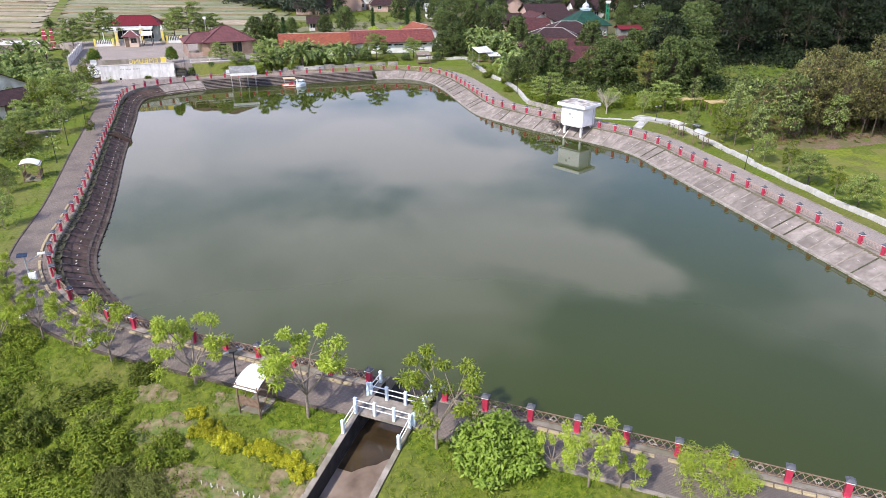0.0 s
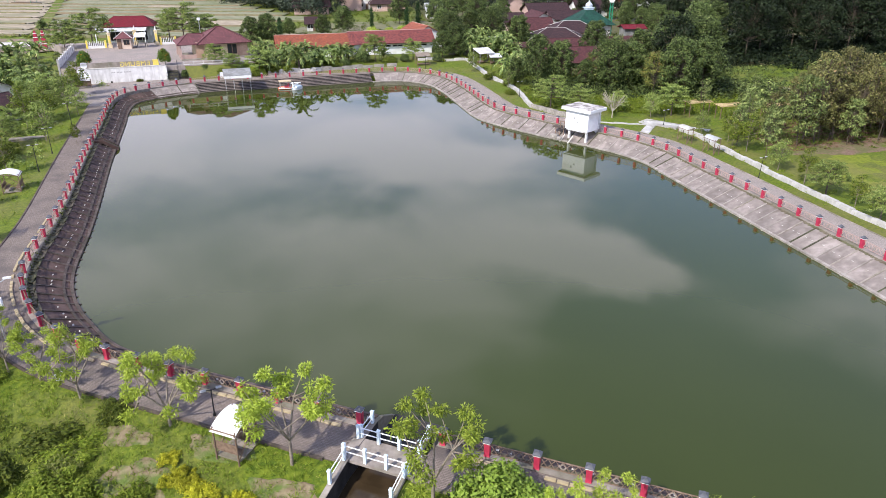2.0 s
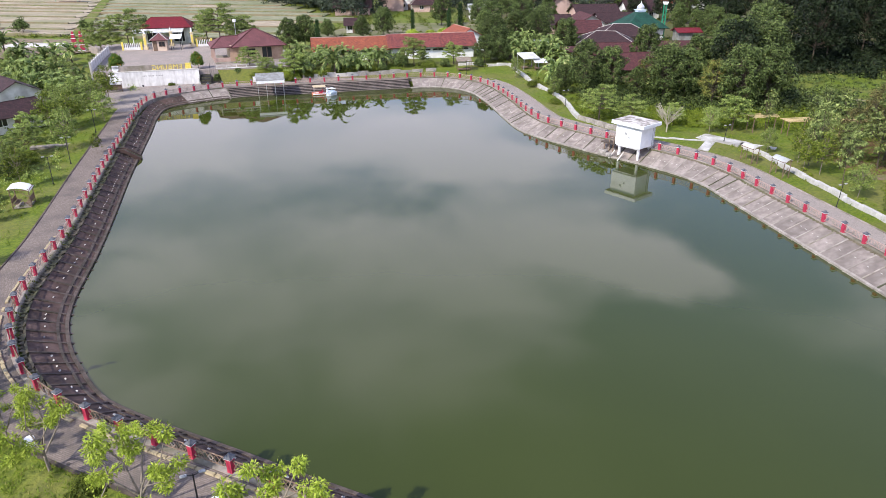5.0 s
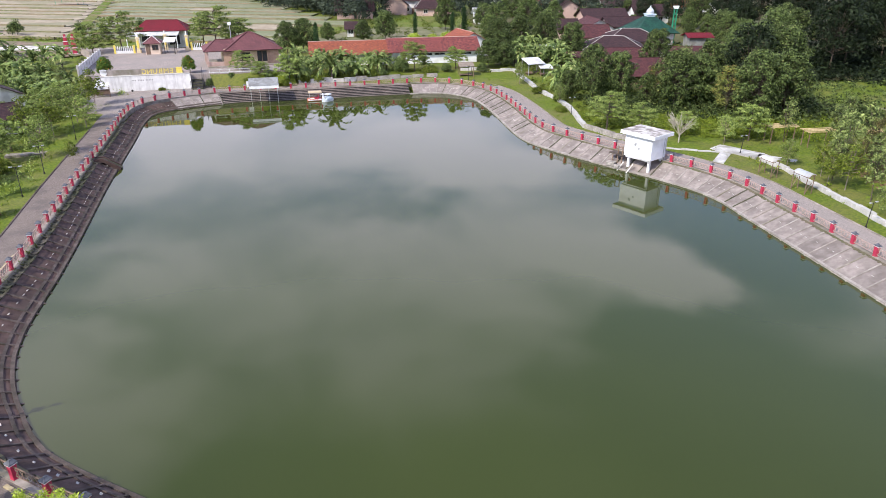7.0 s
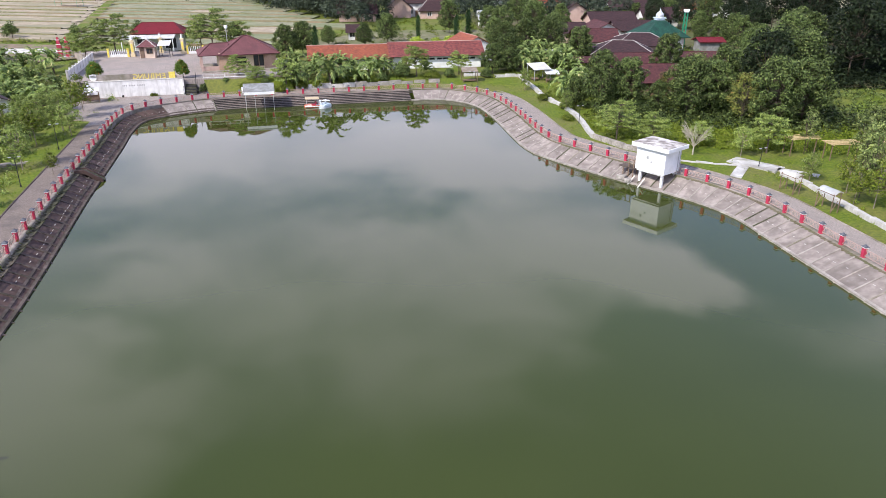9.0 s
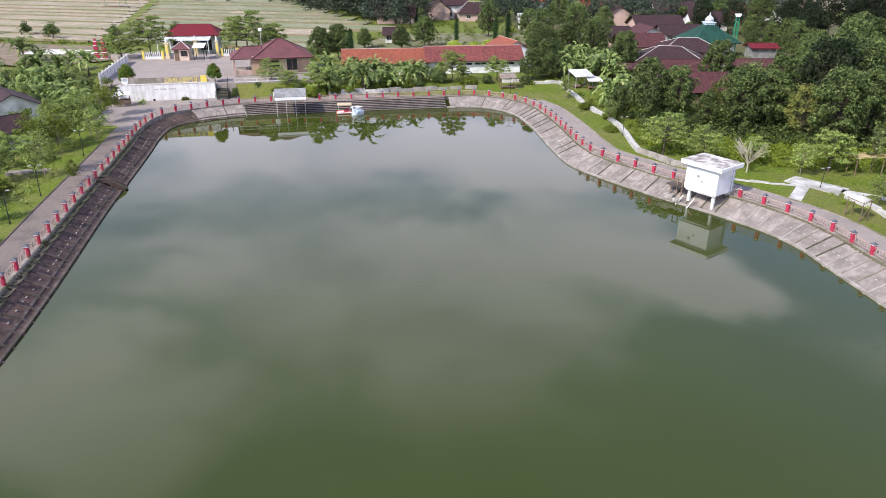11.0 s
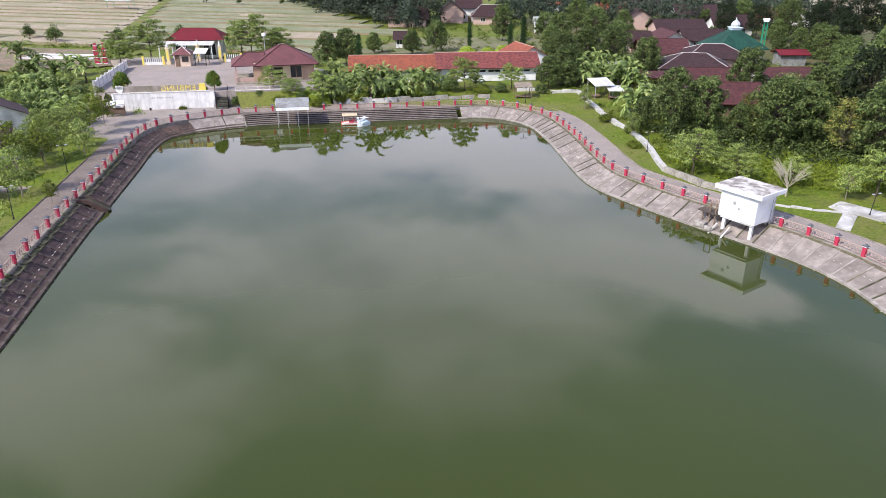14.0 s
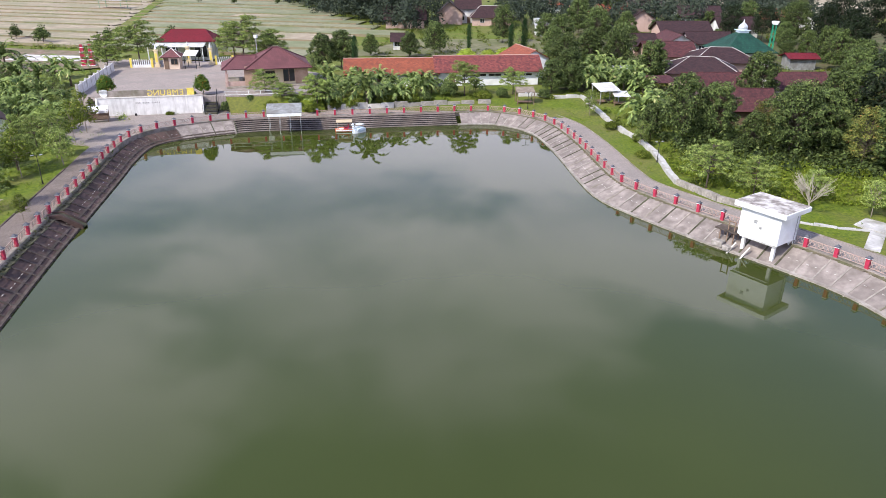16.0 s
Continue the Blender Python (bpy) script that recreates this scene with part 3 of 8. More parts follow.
n_pan = round(LENGTH / 1.62)
sq = bmesh.new()
box(sq, 0.17, 0.14, 0.03)
sq_me = bpy.data.meshes.new("drain_cover")
sq.to_mesh(sq_me)
sq.free()
sq_me.materials.append(M_LIGHTC)
for i in range(n_pan):
    s0, s1 = LENGTH * i / n_pan, LENGTH * (i + 1) / n_pan
    sm = (s0 + s1) / 2
    if S_STEP0 < sm < S_STEP1 or (S_IN0 - 0.6 < sm < S_IN1 + 0.6) or S_END + 4 < sm < LENGTH - 26:
        continue
    r = reach(sm)
    top = slab_top(sm)[0]
    jit = rnd.uniform(-0.02, 0.02)
    vs = []
    for s in (s0 + 0.03, s1 - 0.03):
        for o in (-top, -(top + r) / 2, -r, -r - 1.0):
            vs.append(at(s, o, slope_z(o, r, sm) + jit))
        for o in (-top, -(top + r) / 2, -r, -r - 1.0):
            vs.append(at(s, o, slope_z(o, r, sm) - 0.18))
    fs = []
    for q in range(3):
        fs += [(q, q + 1, 8 + q + 1, 8 + q), (4 + q, 12 + q, 12 + q + 1, 4 + q + 1), (q, 4 + q, 5 + q, q + 1), (8 + q, 9 + q, 13 + q, 12 + q)]
    fs += [(0, 8, 12, 4), (3, 7, 15, 11)]
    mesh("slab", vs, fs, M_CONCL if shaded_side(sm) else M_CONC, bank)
    # the rib between two slabs
    w, hgt = (0.085, 0.09) if shaded_side(sm) else (0.07, 0.05)
    vs = []
    for s in (s1 - w, s1 + w):
        for o in (-top, -r, -r - 0.36):
            vs.append(at(s, o, slope_z(o, r, sm) + hgt))
        for o in (-top, -r, -r - 0.36):
            vs.append(at(s, o, slope_z(o, r, sm) - 0.3))
    fs = []
    for q in range(2):
        fs += [(q, q + 1, 7 + q, 6 + q), (q, 3 + q, 4 + q, q + 1), (6 + q, 7 + q, 10 + q, 9 + q)]
    fs += [(0, 6, 9, 3), (2, 5, 11, 8)]
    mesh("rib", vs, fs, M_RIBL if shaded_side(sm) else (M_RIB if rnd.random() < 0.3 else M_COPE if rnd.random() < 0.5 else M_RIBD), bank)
    om = -(top + (r - top) * rnd.uniform(0.42, 0.5))
    for f in ((0.5,) if rnd.random() < 0.5 else (0.3, 0.72)):
        s = s0 + (s1 - s0) * f
        c = new("drain_cover", sq_me)
        c.parent = bank
        tilt = math.atan2(slab_top(sm)[1] - 0.06, r - top)
        c.matrix_local = Matrix.Translation(at(s, om, slope_z(om, r, sm) + 0.012)) @ Matrix.Rotation(turn_at(s), 4, "Z") @ Matrix.Rotation(-tilt, 4, "X")


def piecewise(skip, s0, s1):
    """Stretches of s0..s1 without those in skip."""
    cuts, a = [], s0
    for b, c in sorted(skip):
        if b > a:
            cuts.append((a, b))
        a = max(a, c)
    if a < s1:
        cuts.append((a, s1))
    return cuts


def toe(s):
    r = reach(s)
    return [(-r + 0.62, slope_z(-r + 0.62, r, s) - 0.05), (-r + 0.60, slope_z(-r + 0.60, r, s) + 0.07), (-r + 0.42, slope_z(-r + 0.42, r, s) + 0.07), (-r + 0.40, slope_z(-r + 0.40, r, s) - 0.05)]


def toe_outer(s):
    r = reach(s)
    return [(-r + 0.12, 0.02), (-r + 0.10, 0.19), (-r - 0.13, 0.15), (-r - 0.15, -0.6)]


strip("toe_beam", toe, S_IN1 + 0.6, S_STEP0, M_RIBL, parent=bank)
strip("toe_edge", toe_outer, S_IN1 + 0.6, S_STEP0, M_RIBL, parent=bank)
strip("toe_edge", toe_outer, S_STEP1, S_END, M_RIB, parent=bank)


def berm(s):
    top, zt = slab_top(s)
    if shaded_side(s):
        return [(-top - 0.04, zt - 0.3), (-top - 0.02, zt + 0.10), (-top + 0.12, zt + 0.11), (-top + 0.14, zt + 0.04), (-0.21, G - 0.16)]
    return [(-top - 0.1, TOPZ - 0.35), (-top - 0.06, TOPZ - 0.06), (-top + 0.14, TOPZ - 0.04), (-0.2, G - 0.03)]


for a, b in piecewise([(S_IN0 - 0.4, S_IN1 + 0.4), (S_STEP0, S_STEP1)], 0, LENGTH):
    tagged(strip("berm", berm, a, b, M_SOIL), "weathered concrete edge strip above the slabs", "kerb", kind="structure")
    tagged(strip("coping", [(-0.22, G - 0.7), (-0.22, G), (0.24, G), (0.24, G - 0.3)], a, b, M_COPE), "weathered concrete coping under the railing", "kerb", kind="structure")
tagged(strip("coping", [(-0.22, G - 0.7), (-0.22, G), (0.24, G), (0.24, G - 0.3)], S_STEP0, S_STEP1, M_COPE), "weathered concrete coping above the steps", "kerb", kind="structure")


def path_rows(s):
    s = s % LENGTH
    a, b = along(-54.5, 105.6), along(-45.5, 122.8)
    out = 3.0
    if s > S_RIGHT:
        out = 3.45
    if a < s < b:
        u = (s - a) / (b - a)
        out = 3.0 + 10.0 * math.sin(math.pi * u) ** 0.9
    inner = 0.75 if s > S_RIGHT + 6 else 0.2
    return [(inner, G - 0.03), (out, G - 0.03), (out, G - 0.4)]


S_PAVE = along(-53.8, 103.4)
tagged(strip("path", path_rows, S_IN1 + 0.2, S_PAVE, M_PAVE), "brown-grey block-paved path round the reservoir", "path", kind="structure")
tagged(strip("path", path_rows, LENGTH - 30, LENGTH + S_IN0 - 0.2, M_PAVE), "worn grey block-paved path round the reservoir", "path", kind="structure")
tagged(strip("path", path_rows, S_PAVE, LENGTH - 30, M_PAVEL), "pale grey block-paved path round the reservoir", "path", kind="structure")
tagged(strip("gravel_strip", [(0.2, G - 0.05), (0.8, G - 0.05)], S_RIGHT + 5, S_END, M_STONE), "narrow strip of rubble stone between railing and path", "ground", kind="structure")
tagged(strip("path_edge", [(2.98, G - 0.5), (2.98, G + 0.03), (3.12, G + 0.03), (3.12, G - 0.5)], S_IN1 + 1, along(-51.5, 97.5), M_RIBL), "dark concrete edging of the path", "kerb", kind="structure")
tagged(strip("path_edge", [(2.98, G - 0.5), (2.98, G + 0.02), (3.10, G + 0.02), (3.10, G - 0.5)], LENGTH - 22, LENGTH + S_IN0 - 1, M_COPE), "concrete edging of the path", "kerb", kind="structure")
tagged(strip("path_edge", [(3.44, G - 0.5), (3.44, G + 0.04), (3.58, G + 0.04), (3.58, G - 0.5)], S_RIGHT, S_END, M_COPE), "concrete edging of the path", "kerb", kind="structure")

# cream kerb blocks along the near path and round the corner
kerb_line = tagged(new("kerb_line"), "row of cream concrete kerb blocks beside the path", "kerb", kind="structure")
kb = bmesh.new()
box(kb, 0.55, 0.2, 0.13)
bmesh.ops.bevel(kb, geom=kb.edges[:], offset=0.02, segments=1, affect="EDGES")
kb_me = bpy.data.meshes.new("kerb_block")
kb.to_mesh(kb_me)
kb.free()
kb_me.materials.append(M_KERB)
s = -20.0
while s < along(-36.6, 58.3):
    if not (S_IN0 - 1.5 < s < S_IN1 + 1.5) and rnd.random() > (0.12 if s > 20 else 0.2):
        o = new("kerb_block", kb_me)
        o.parent = kerb_line
        off = 0.55 if s < along(-23.5, 36.2) else 0.75
        o.matrix_local = Matrix.Translation(at(s, off + rnd.uniform(-0.02, 0.02), G - 0.06)) @ Matrix.Rotation(turn_at(s) + rnd.uniform(-0.03, 0.03), 4, "Z")
    s += 0.6

# steps down to the water on the far side
steps = tagged(new("water_steps"), "broad weathered concrete steps down to the water", "steps", kind="structure")
n_st = 7
for i in range(n_st):
    o0, o1 = -0.22 - 2.7 * i / n_st, -0.22 - 2.7 * (i + 1) / n_st
    z = G - 0.1 - 1.32 * (i + 0.35) / n_st
    strip("step", [(o0, z), (o1, z), (o1, z - 0.28)], S_STEP0, S_STEP1, M_STEP, parent=steps)
    strip("riser", [(o1 - 0.004, z - 0.05), (o1 - 0.004, z - 0.28)], S_STEP0, S_STEP1, M_CHWALL, parent=steps)
strip("foundation", [(-2.9, -0.05), (-2.95, -1.2)], S_STEP0, S_STEP1, M_RIBD, parent=steps)

# ---- railing ----
railing = tagged(new("railing"), "low railing of red posts with grey caps and thin lattice panels round the reservoir", "railing", kind="structure")


def solid(name, sections, material):
    """A square shaft through sections (half width, height)."""
    vs, fs = [], []
    for h, z in sections:
        vs += [(-h, -h, z), (h, -h, z), (h, h, z), (-h, h, z)]
    for k in range(len(sections) - 1):
        for q in range(4):
            fs.append((k * 4 + q, k * 4 + (q + 1) % 4, k * 4 + 4 + (q + 1) % 4, k * 4 + 4 + q))
    fs.append((3, 2, 1, 0))
    t = 4 * (len(sections) - 1)
    fs.append((t, t + 1, t + 2, t + 3))
    me = bpy.data.meshes.new(name)
    me.from_pydata(vs, [], fs)
    me.materials.append(material)
    return me


me_shaft = solid("post", [(0.155, -0.1), (0.155, 0.02), (0.135, 0.05), (0.15, 0.80)], M_RED)
me_collar = solid("collar", [(0.17, 0.80), (0.19, 0.81), (0.19, 0.86), (0.17, 0.87)], M_WHITE)
me_cap = solid("cap", [(0.215, 0.87), (0.215, 0.91), (0.07, 1.02), (0.06, 1.06), (0.03, 1.08)], M_SLATE)


def bars(name, length, material, lean):
    """A lattice panel between two posts: rails, crossing rods, and a diamond in the middle."""
    bmn = bmesh.new()
    L = length - 0.3

    def rod(x0, z0, x1, z1, t=0.03):
        d = math.hypot(x1 - x0, z1 - z0)
        box(bmn, t, t, d, Matrix.Translation((x0, 0, z0)) @ Matrix.Rotation(math.atan2(x1 - x0, z1 - z0), 4, "Y"))

    rod(-L / 2, 0.70, L / 2, 0.70, 0.045)
    rod(-L / 2, 0.16, L / 2, 0.16, 0.04)
    n = 6
    for k in range(n):
        a, b = -L / 2 + L * k / n, -L / 2 + L * (k + 1) / n
        rod(a, 0.16, b, 0.70)
        rod(b, 0.16, a, 0.70)
    lattice = set(bmn.faces)
    c = 0.17
    for q in range(4):
        ang0, ang1 = q * math.pi / 2, (q + 1) * math.pi / 2
        rod(c * math.cos(ang0), 0.43 + c * math.sin(ang0), c * math.cos(ang1), 0.43 + c * math.sin(ang1), 0.045)
    for fc in bmn.faces:
        fc.material_index = 0 if fc in lattice else 1
    me = bpy.data.meshes.new(name)
    bmn.to_mesh(me)
    bmn.free()
    me.materials.append(material)
    me.materials.append(M_COPE)
    return me


me_panel = bars("lattice_panel", 2.5, M_RUST, 0)
me_panel_c = bars("lattice_panel", 2.5, M_CREAMRAIL, 0)
ANCHORS = [along(18.0, 21.46), along(1.63, 27.28), along(-5.29, 29.56), along(-12.27, 32.04), along(-23.51, 36.16), along(-36.58, 58.27), along(-50.89, 95.74),
           along(-43.5, 123.6), along(-15.17, 133.7), along(13.38, 94.3), along(18.87, 89.47), along(33.95, 50.71), S_END]
stations = []
for a, b in zip(ANCHORS, ANCHORS[1:]):
    n = max(1, round((b - a) / 2.48))
    stations += [a + (b - a) * k / n for k in range(n)]
stations += [S_END]
stations = [-12.4, -9.9, -7.4, -4.95, -2.47] + stations
for k, s in enumerate(stations):
    inlet = S_IN0 - 0.3 < s < S_IN1 + 0.3
    base = Matrix.Translation(at(s, 0, G)) @ Matrix.Rotation(turn_at(s) + rnd.uniform(-0.04, 0.04), 4, "Z") @ Matrix.Rotation(rnd.uniform(-0.02, 0.02), 4, "X")
    if not inlet:
        post = new("post", me_shaft)
        post.parent, post.matrix_local = railing, base
        for me in (me_collar, me_cap):
            o = new(me.name.split(".")[0], me)
            o.parent = post
    if k + 1 < len(stations):
        e = stations[k + 1]
        mid = (s + e) / 2
        if S_IN0 - 1.2 < mid < S_IN1 + 1.2 or along(-38.3, 125.3) - 3 < mid < along(-38.3, 125.3) + 1:
            continue
        p0, p1 = at(s, 0, G), at(e, 0, G)
        d = (p1 - p0).length
        o = new("lattice_panel", me_panel_c if mid > along(-33.25, 47) else me_panel)
        o.parent = railing
        o.matrix_local = Matrix.Translation((p0 + p1) / 2) @ Matrix.Rotation(math.atan2(p1.y - p0.y, p1.x - p0.x), 4, "Z") @ Matrix.Diagonal((d / 2.5, 1, 1, 1))

# drain down the left bank
drain = tagged(new("bank_drain"), "old stone drain chute down the bank", "drain", kind="structure")
sd = along(-46.2, 84.0)
for off, w in ((-0.45, 0.12), (0.45, 0.12)):
    vs = []
    for s in (sd + off - w, sd + off + w):
        for o, z in ((0.0, G + 0.02), (-1.2, G + 0.05), (-2.9, 0.32), (-2.9, -0.3), (-1.2, G - 0.4), (0.0, G - 0.4)):
            vs.append(at(s, o, z))
    fs = [(0, 1, 7, 6), (1, 2, 8, 7), (2, 3, 9, 8), (0, 5, 4, 1), (1, 4, 3, 2), (6, 7, 10, 11), (7, 8, 9, 10)]
    mesh("chute_wall", vs, fs, M_CONCL, drain)
mesh("chute_floor", [at(sd + f, o, z) for f in (-0.4, 0.4) for o, z in ((0.0, G - 0.05), (-1.2, G - 0.1), (-3.0, 0.15))], [(0, 1, 4, 3), (1, 2, 5, 4)], M_RIBD, drain)

# ---- outlet channel and footbridge ----
def ch(u, v, z):
    """A place in the channel: u along it from its head, v across."""
    p = CH_HEAD + CH_DIR * u + CH_SIDE * v
    return Vector((p.x, p.y, z))


def ch_top(u):
    return G + 0.05 - 0.20 * min(12.0, max(0.0, u - 2.1))


def slabs(name, sections, material, parent=None):
    """A closed solid through cross-sections of four points each."""
    vs, fs = [], []
    for q in sections:
        vs += q
    for k in range(len(sections) - 1):
        for q in range(4):
            fs.append((k * 4 + q, k * 4 + (q + 1) % 4, k * 4 + 4 + (q + 1) % 4, k * 4 + 4 + q))
    t = 4 * (len(sections) - 1)
    fs += [(3, 2, 1, 0), (t, t + 1, t + 2, t + 3)]
    return mesh(name, vs, fs, material, parent)


channel = tagged(new("outlet_channel"), "concrete outlet channel with dark walls and a wet brown floor", "channel", kind="structure")
for sgn in (-1, 1):
    a, b = sgn * CH_HALF, sgn * (CH_HALF + 0.24)
    us = (-1.3, 2.1, 6, 12, 14.1, 30.2)
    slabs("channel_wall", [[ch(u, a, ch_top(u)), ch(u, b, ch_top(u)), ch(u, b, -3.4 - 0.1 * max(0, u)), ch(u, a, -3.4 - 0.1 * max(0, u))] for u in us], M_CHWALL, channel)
    slabs("wall_top", [[ch(u, a - sgn * 0.03, ch_top(u) + 0.06), ch(u, b + sgn * 0.03, ch_top(u) + 0.06), ch(u, b + sgn * 0.03, ch_top(u)), ch(u, a - sgn * 0.03, ch_top(u))] for u in us], M_COPE, channel)
slabs("channel_floor", [[ch(u, -CH_HALF, 0.3 - 0.19 * min(12, max(0, u - 2))), ch(u, CH_HALF, 0.3 - 0.19 * min(12, max(0, u - 2))), ch(u, CH_HALF, -3.6 - 0.1 * max(0, u)), ch(u, -CH_HALF, -3.6 - 0.1 * max(0, u))] for u in (-1.0, 2, 8, 14, 30.2)], M_WETFLOOR, channel)
slabs("end_wall", [[ch(u, -CH_HALF - 0.24, ch_top(30)), ch(u, CH_HALF + 0.24, ch_top(30)), ch(u, CH_HALF + 0.24, -3.6), ch(u, -CH_HALF - 0.24, -3.6)] for u in (30.2, 30.45)], M_COPE, channel)
vs = []
for k in range(15):
    u = 0.6 + 0.28 * k
    for q in range(9):
        e = 0.97 - 1.5 * max(0.0, (u - 2.4) / 2.1) ** 1.6 + 0.06 * math.sin(3.1 * u) + 0.07 * math.sin(7.3 * u)
        vs.append(ch(u, CH_HALF * (-0.99 + (0.99 + max(-0.97, min(0.99, e))) * q / 8), 0.306 - 0.19 * max(0, u - 2)))
mesh("puddle", vs, [(9 * k + q, 9 * k + q + 1, 9 * k + q + 10, 9 * k + q + 9) for k in range(14) for q in range(8)], M_PUDDLE, channel)
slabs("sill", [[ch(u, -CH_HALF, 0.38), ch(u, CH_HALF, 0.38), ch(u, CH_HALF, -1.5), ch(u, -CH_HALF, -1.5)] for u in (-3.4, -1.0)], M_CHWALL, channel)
for sgn in (-1, 1):
    a, b = sgn * CH_HALF, sgn * (CH_HALF + 0.24)
    slabs("inlet_wall", [[ch(u, a, z), ch(u, b, z), ch(u, b, -1.5), ch(u, a, -1.5)] for u, z in ((-3.4, 0.3), (-1.9, G - 0.1), (-1.3, G))], M_COPE, channel)
for sgn in (-1, 1):
    vs = []
    for k in range(48):
        u = 2.0 + 0.5 * k
        for v in (CH_HALF + 0.2, CH_HALF + 0.7, CH_HALF + 1.2):
            p = ch(u, sgn * v, 0)
            z = float(height(np.array([[p.x]]), np.array([[p.y]]), False)[0, 0])
            vs.append((p.x, p.y, min(z + 0.05, ch_top(u) - 0.06) if v < CH_HALF + 0.5 else z + (0.05 if v < CH_HALF + 1 else -0.08)))
    tagged(mesh("grass_verge", vs, [(3 * k + q, 3 * k + q + 1, 3 * k + q + 4, 3 * k + q + 3) for k in range(47) for q in range(2)], M_GRASS, smooth=True), "grass verge along the channel wall", "grass", kind="structure")

bridge = tagged(new("footbridge"), "small concrete footbridge with white and pale blue railings over the channel", "footbridge")
U0, U1 = 0.23, 1.95
slabs("deck", [[ch(u, -2.0, G + 0.06), ch(u, 2.0, G + 0.06), ch(u, 2.0, G - 0.09), ch(u, -2.0, G - 0.09)] for u in (U0, U1)], M_COPE, bridge)
# The beam's near-black colour stands for the shade under the deck.
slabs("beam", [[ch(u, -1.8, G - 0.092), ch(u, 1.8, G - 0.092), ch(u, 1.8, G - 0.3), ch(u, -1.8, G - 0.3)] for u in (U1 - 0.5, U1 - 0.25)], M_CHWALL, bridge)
me_bp = solid("rail_post", [(0.075, 0.0), (0.075, 0.80), (0.09, 0.81), (0.09, 0.86), (0.04, 0.89)], M_BLUEW)


def hand_rail(pts, parent, n_rails=2):
    for k, p in enumerate(pts):
        o = new("rail_post", me_bp)
        o.parent, o.matrix_local = parent, Matrix.Translation(p) @ Matrix.Rotation(math.atan2(CH_SIDE.y, CH_SIDE.x), 4, "Z")
    for a, b in zip(pts, pts[1:]):
        for h in (0.72, 0.38)[:n_rails]:
            d = b - a
            bmn = bmesh.new()
            m = Matrix.Translation(a + Vector((0, 0, h))) @ d.to_track_quat("Z", "Y").to_matrix().to_4x4()
            box(bmn, 0.042, 0.042, d.length, m)
            part("rail_bar", bmn, M_WHITE, parent)


hand_rail([ch(U1 - 0.12, v, G + 0.05) for v in (-1.72, -0.57, 0.57, 1.72)], bridge)
hand_rail([ch(U0 + 0.12, v, G + 0.05) for v in (-1.72, -0.57, 0.57, 1.72)], bridge)
for v in (-1.6, 1.6):
    hand_rail([ch(U1 + 0.1, v, G + 0.05), ch(U1 + 1.5, v, ch_top(U1 + 1.5))], bridge)
hand_rail([ch(U0, -1.6, G), ch(U0 - 1.2, -1.6, G)], bridge)
hand_rail([ch(U0, 1.6, G), ch(U0 - 1.2, 1.6, G)], bridge)

# ---- helpers for things ----
def thing(name, label, category, m=None, group=""):
    o = new(name)
    if m is not None:
        o.matrix_world = m
    return tagged(o, label, category, group)


def bpart(name, boxes, material, parent, label="", bevel=0.0):
    """One mesh of boxes: (sx, sy, sz, x, y, z[, rz[, rx]])."""
    bmn = bmesh.new()
    for q in boxes:
        sx, sy, sz, x, y, z = q[:6]
        box(bmn, sx, sy, sz, pose(x, y, z, q[7] if len(q) > 7 else 0, 0, q[6] if len(q) > 6 else 0))
    if bevel:
        bmesh.ops.bevel(bmn, geom=bmn.edges[:], offset=bevel, segments=1, affect="EDGES")
    return part(name, bmn, material, parent, label)


def rod_part(name, p0, p1, r, material, parent, r1=None, sides=8, label=""):
    p0, p1 = Vector(p0), Vector(p1)
    d = p1 - p0
    bmn = bmesh.new()
    bmesh.ops.create_cone(bmn, cap_ends=True, segments=sides, radius1=r, radius2=r if r1 is None else r1, depth=d.length,
                          matrix=Matrix.Translation((p0 + p1) / 2) @ d.to_track_quat("Z", "Y").to_matrix().to_4x4())
    return part(name, bmn, material, parent, label)


def roof_part(name, polys, thick, material, parent, label=""):
    """Sloping roof planes with thickness; the texture runs along the eaves. polys: corner lists, eave edge first."""
    me = bpy.data.meshes.new(name)
    vs, fs, uvs = [], [], []
    for poly in polys:
        p = [Vector(v) for v in poly]
        nrm = (p[1] - p[0]).cross(p[-1] - p[0]).normalized()
        ax = (p[1] - p[0]).normalized()
        ay = nrm.cross(ax)
        b = len(vs)
        n = len(p)
        vs += [tuple(v) for v in p] + [tuple(v - nrm * thick) for v in p]
        fs.append(tuple(range(b, b + n)))
        fs.append(tuple(reversed(range(b + n, b + 2 * n))))
        uv = [((v - p[0]).dot(ax), (v - p[0]).dot(ay)) for v in p]
        uvs += uv + list(reversed(uv))
        for k in range(n):
            fs.append((b + k, b + n + k, b + n + (k + 1) % n, b + (k + 1) % n))
            uvs += [uv[k], uv[k], uv[(k + 1) % n], uv[(k + 1) % n]]
    me.from_pydata(vs, [], fs)
    lay = me.uv_layers.new(name="UVMap")
    for lo, uv in zip(lay.data, uvs):
        lo.uv = uv
    me.materials.append(material)
    ob = new(name, me)
    ob.parent = parent
    if label:
        ob["label"] = label
    return ob


def ridge_part(pts, material, parent, r=0.06):
    for a, b in pts:
        rod_part("ridge_cap", a, b, r, material, parent, sides=6)


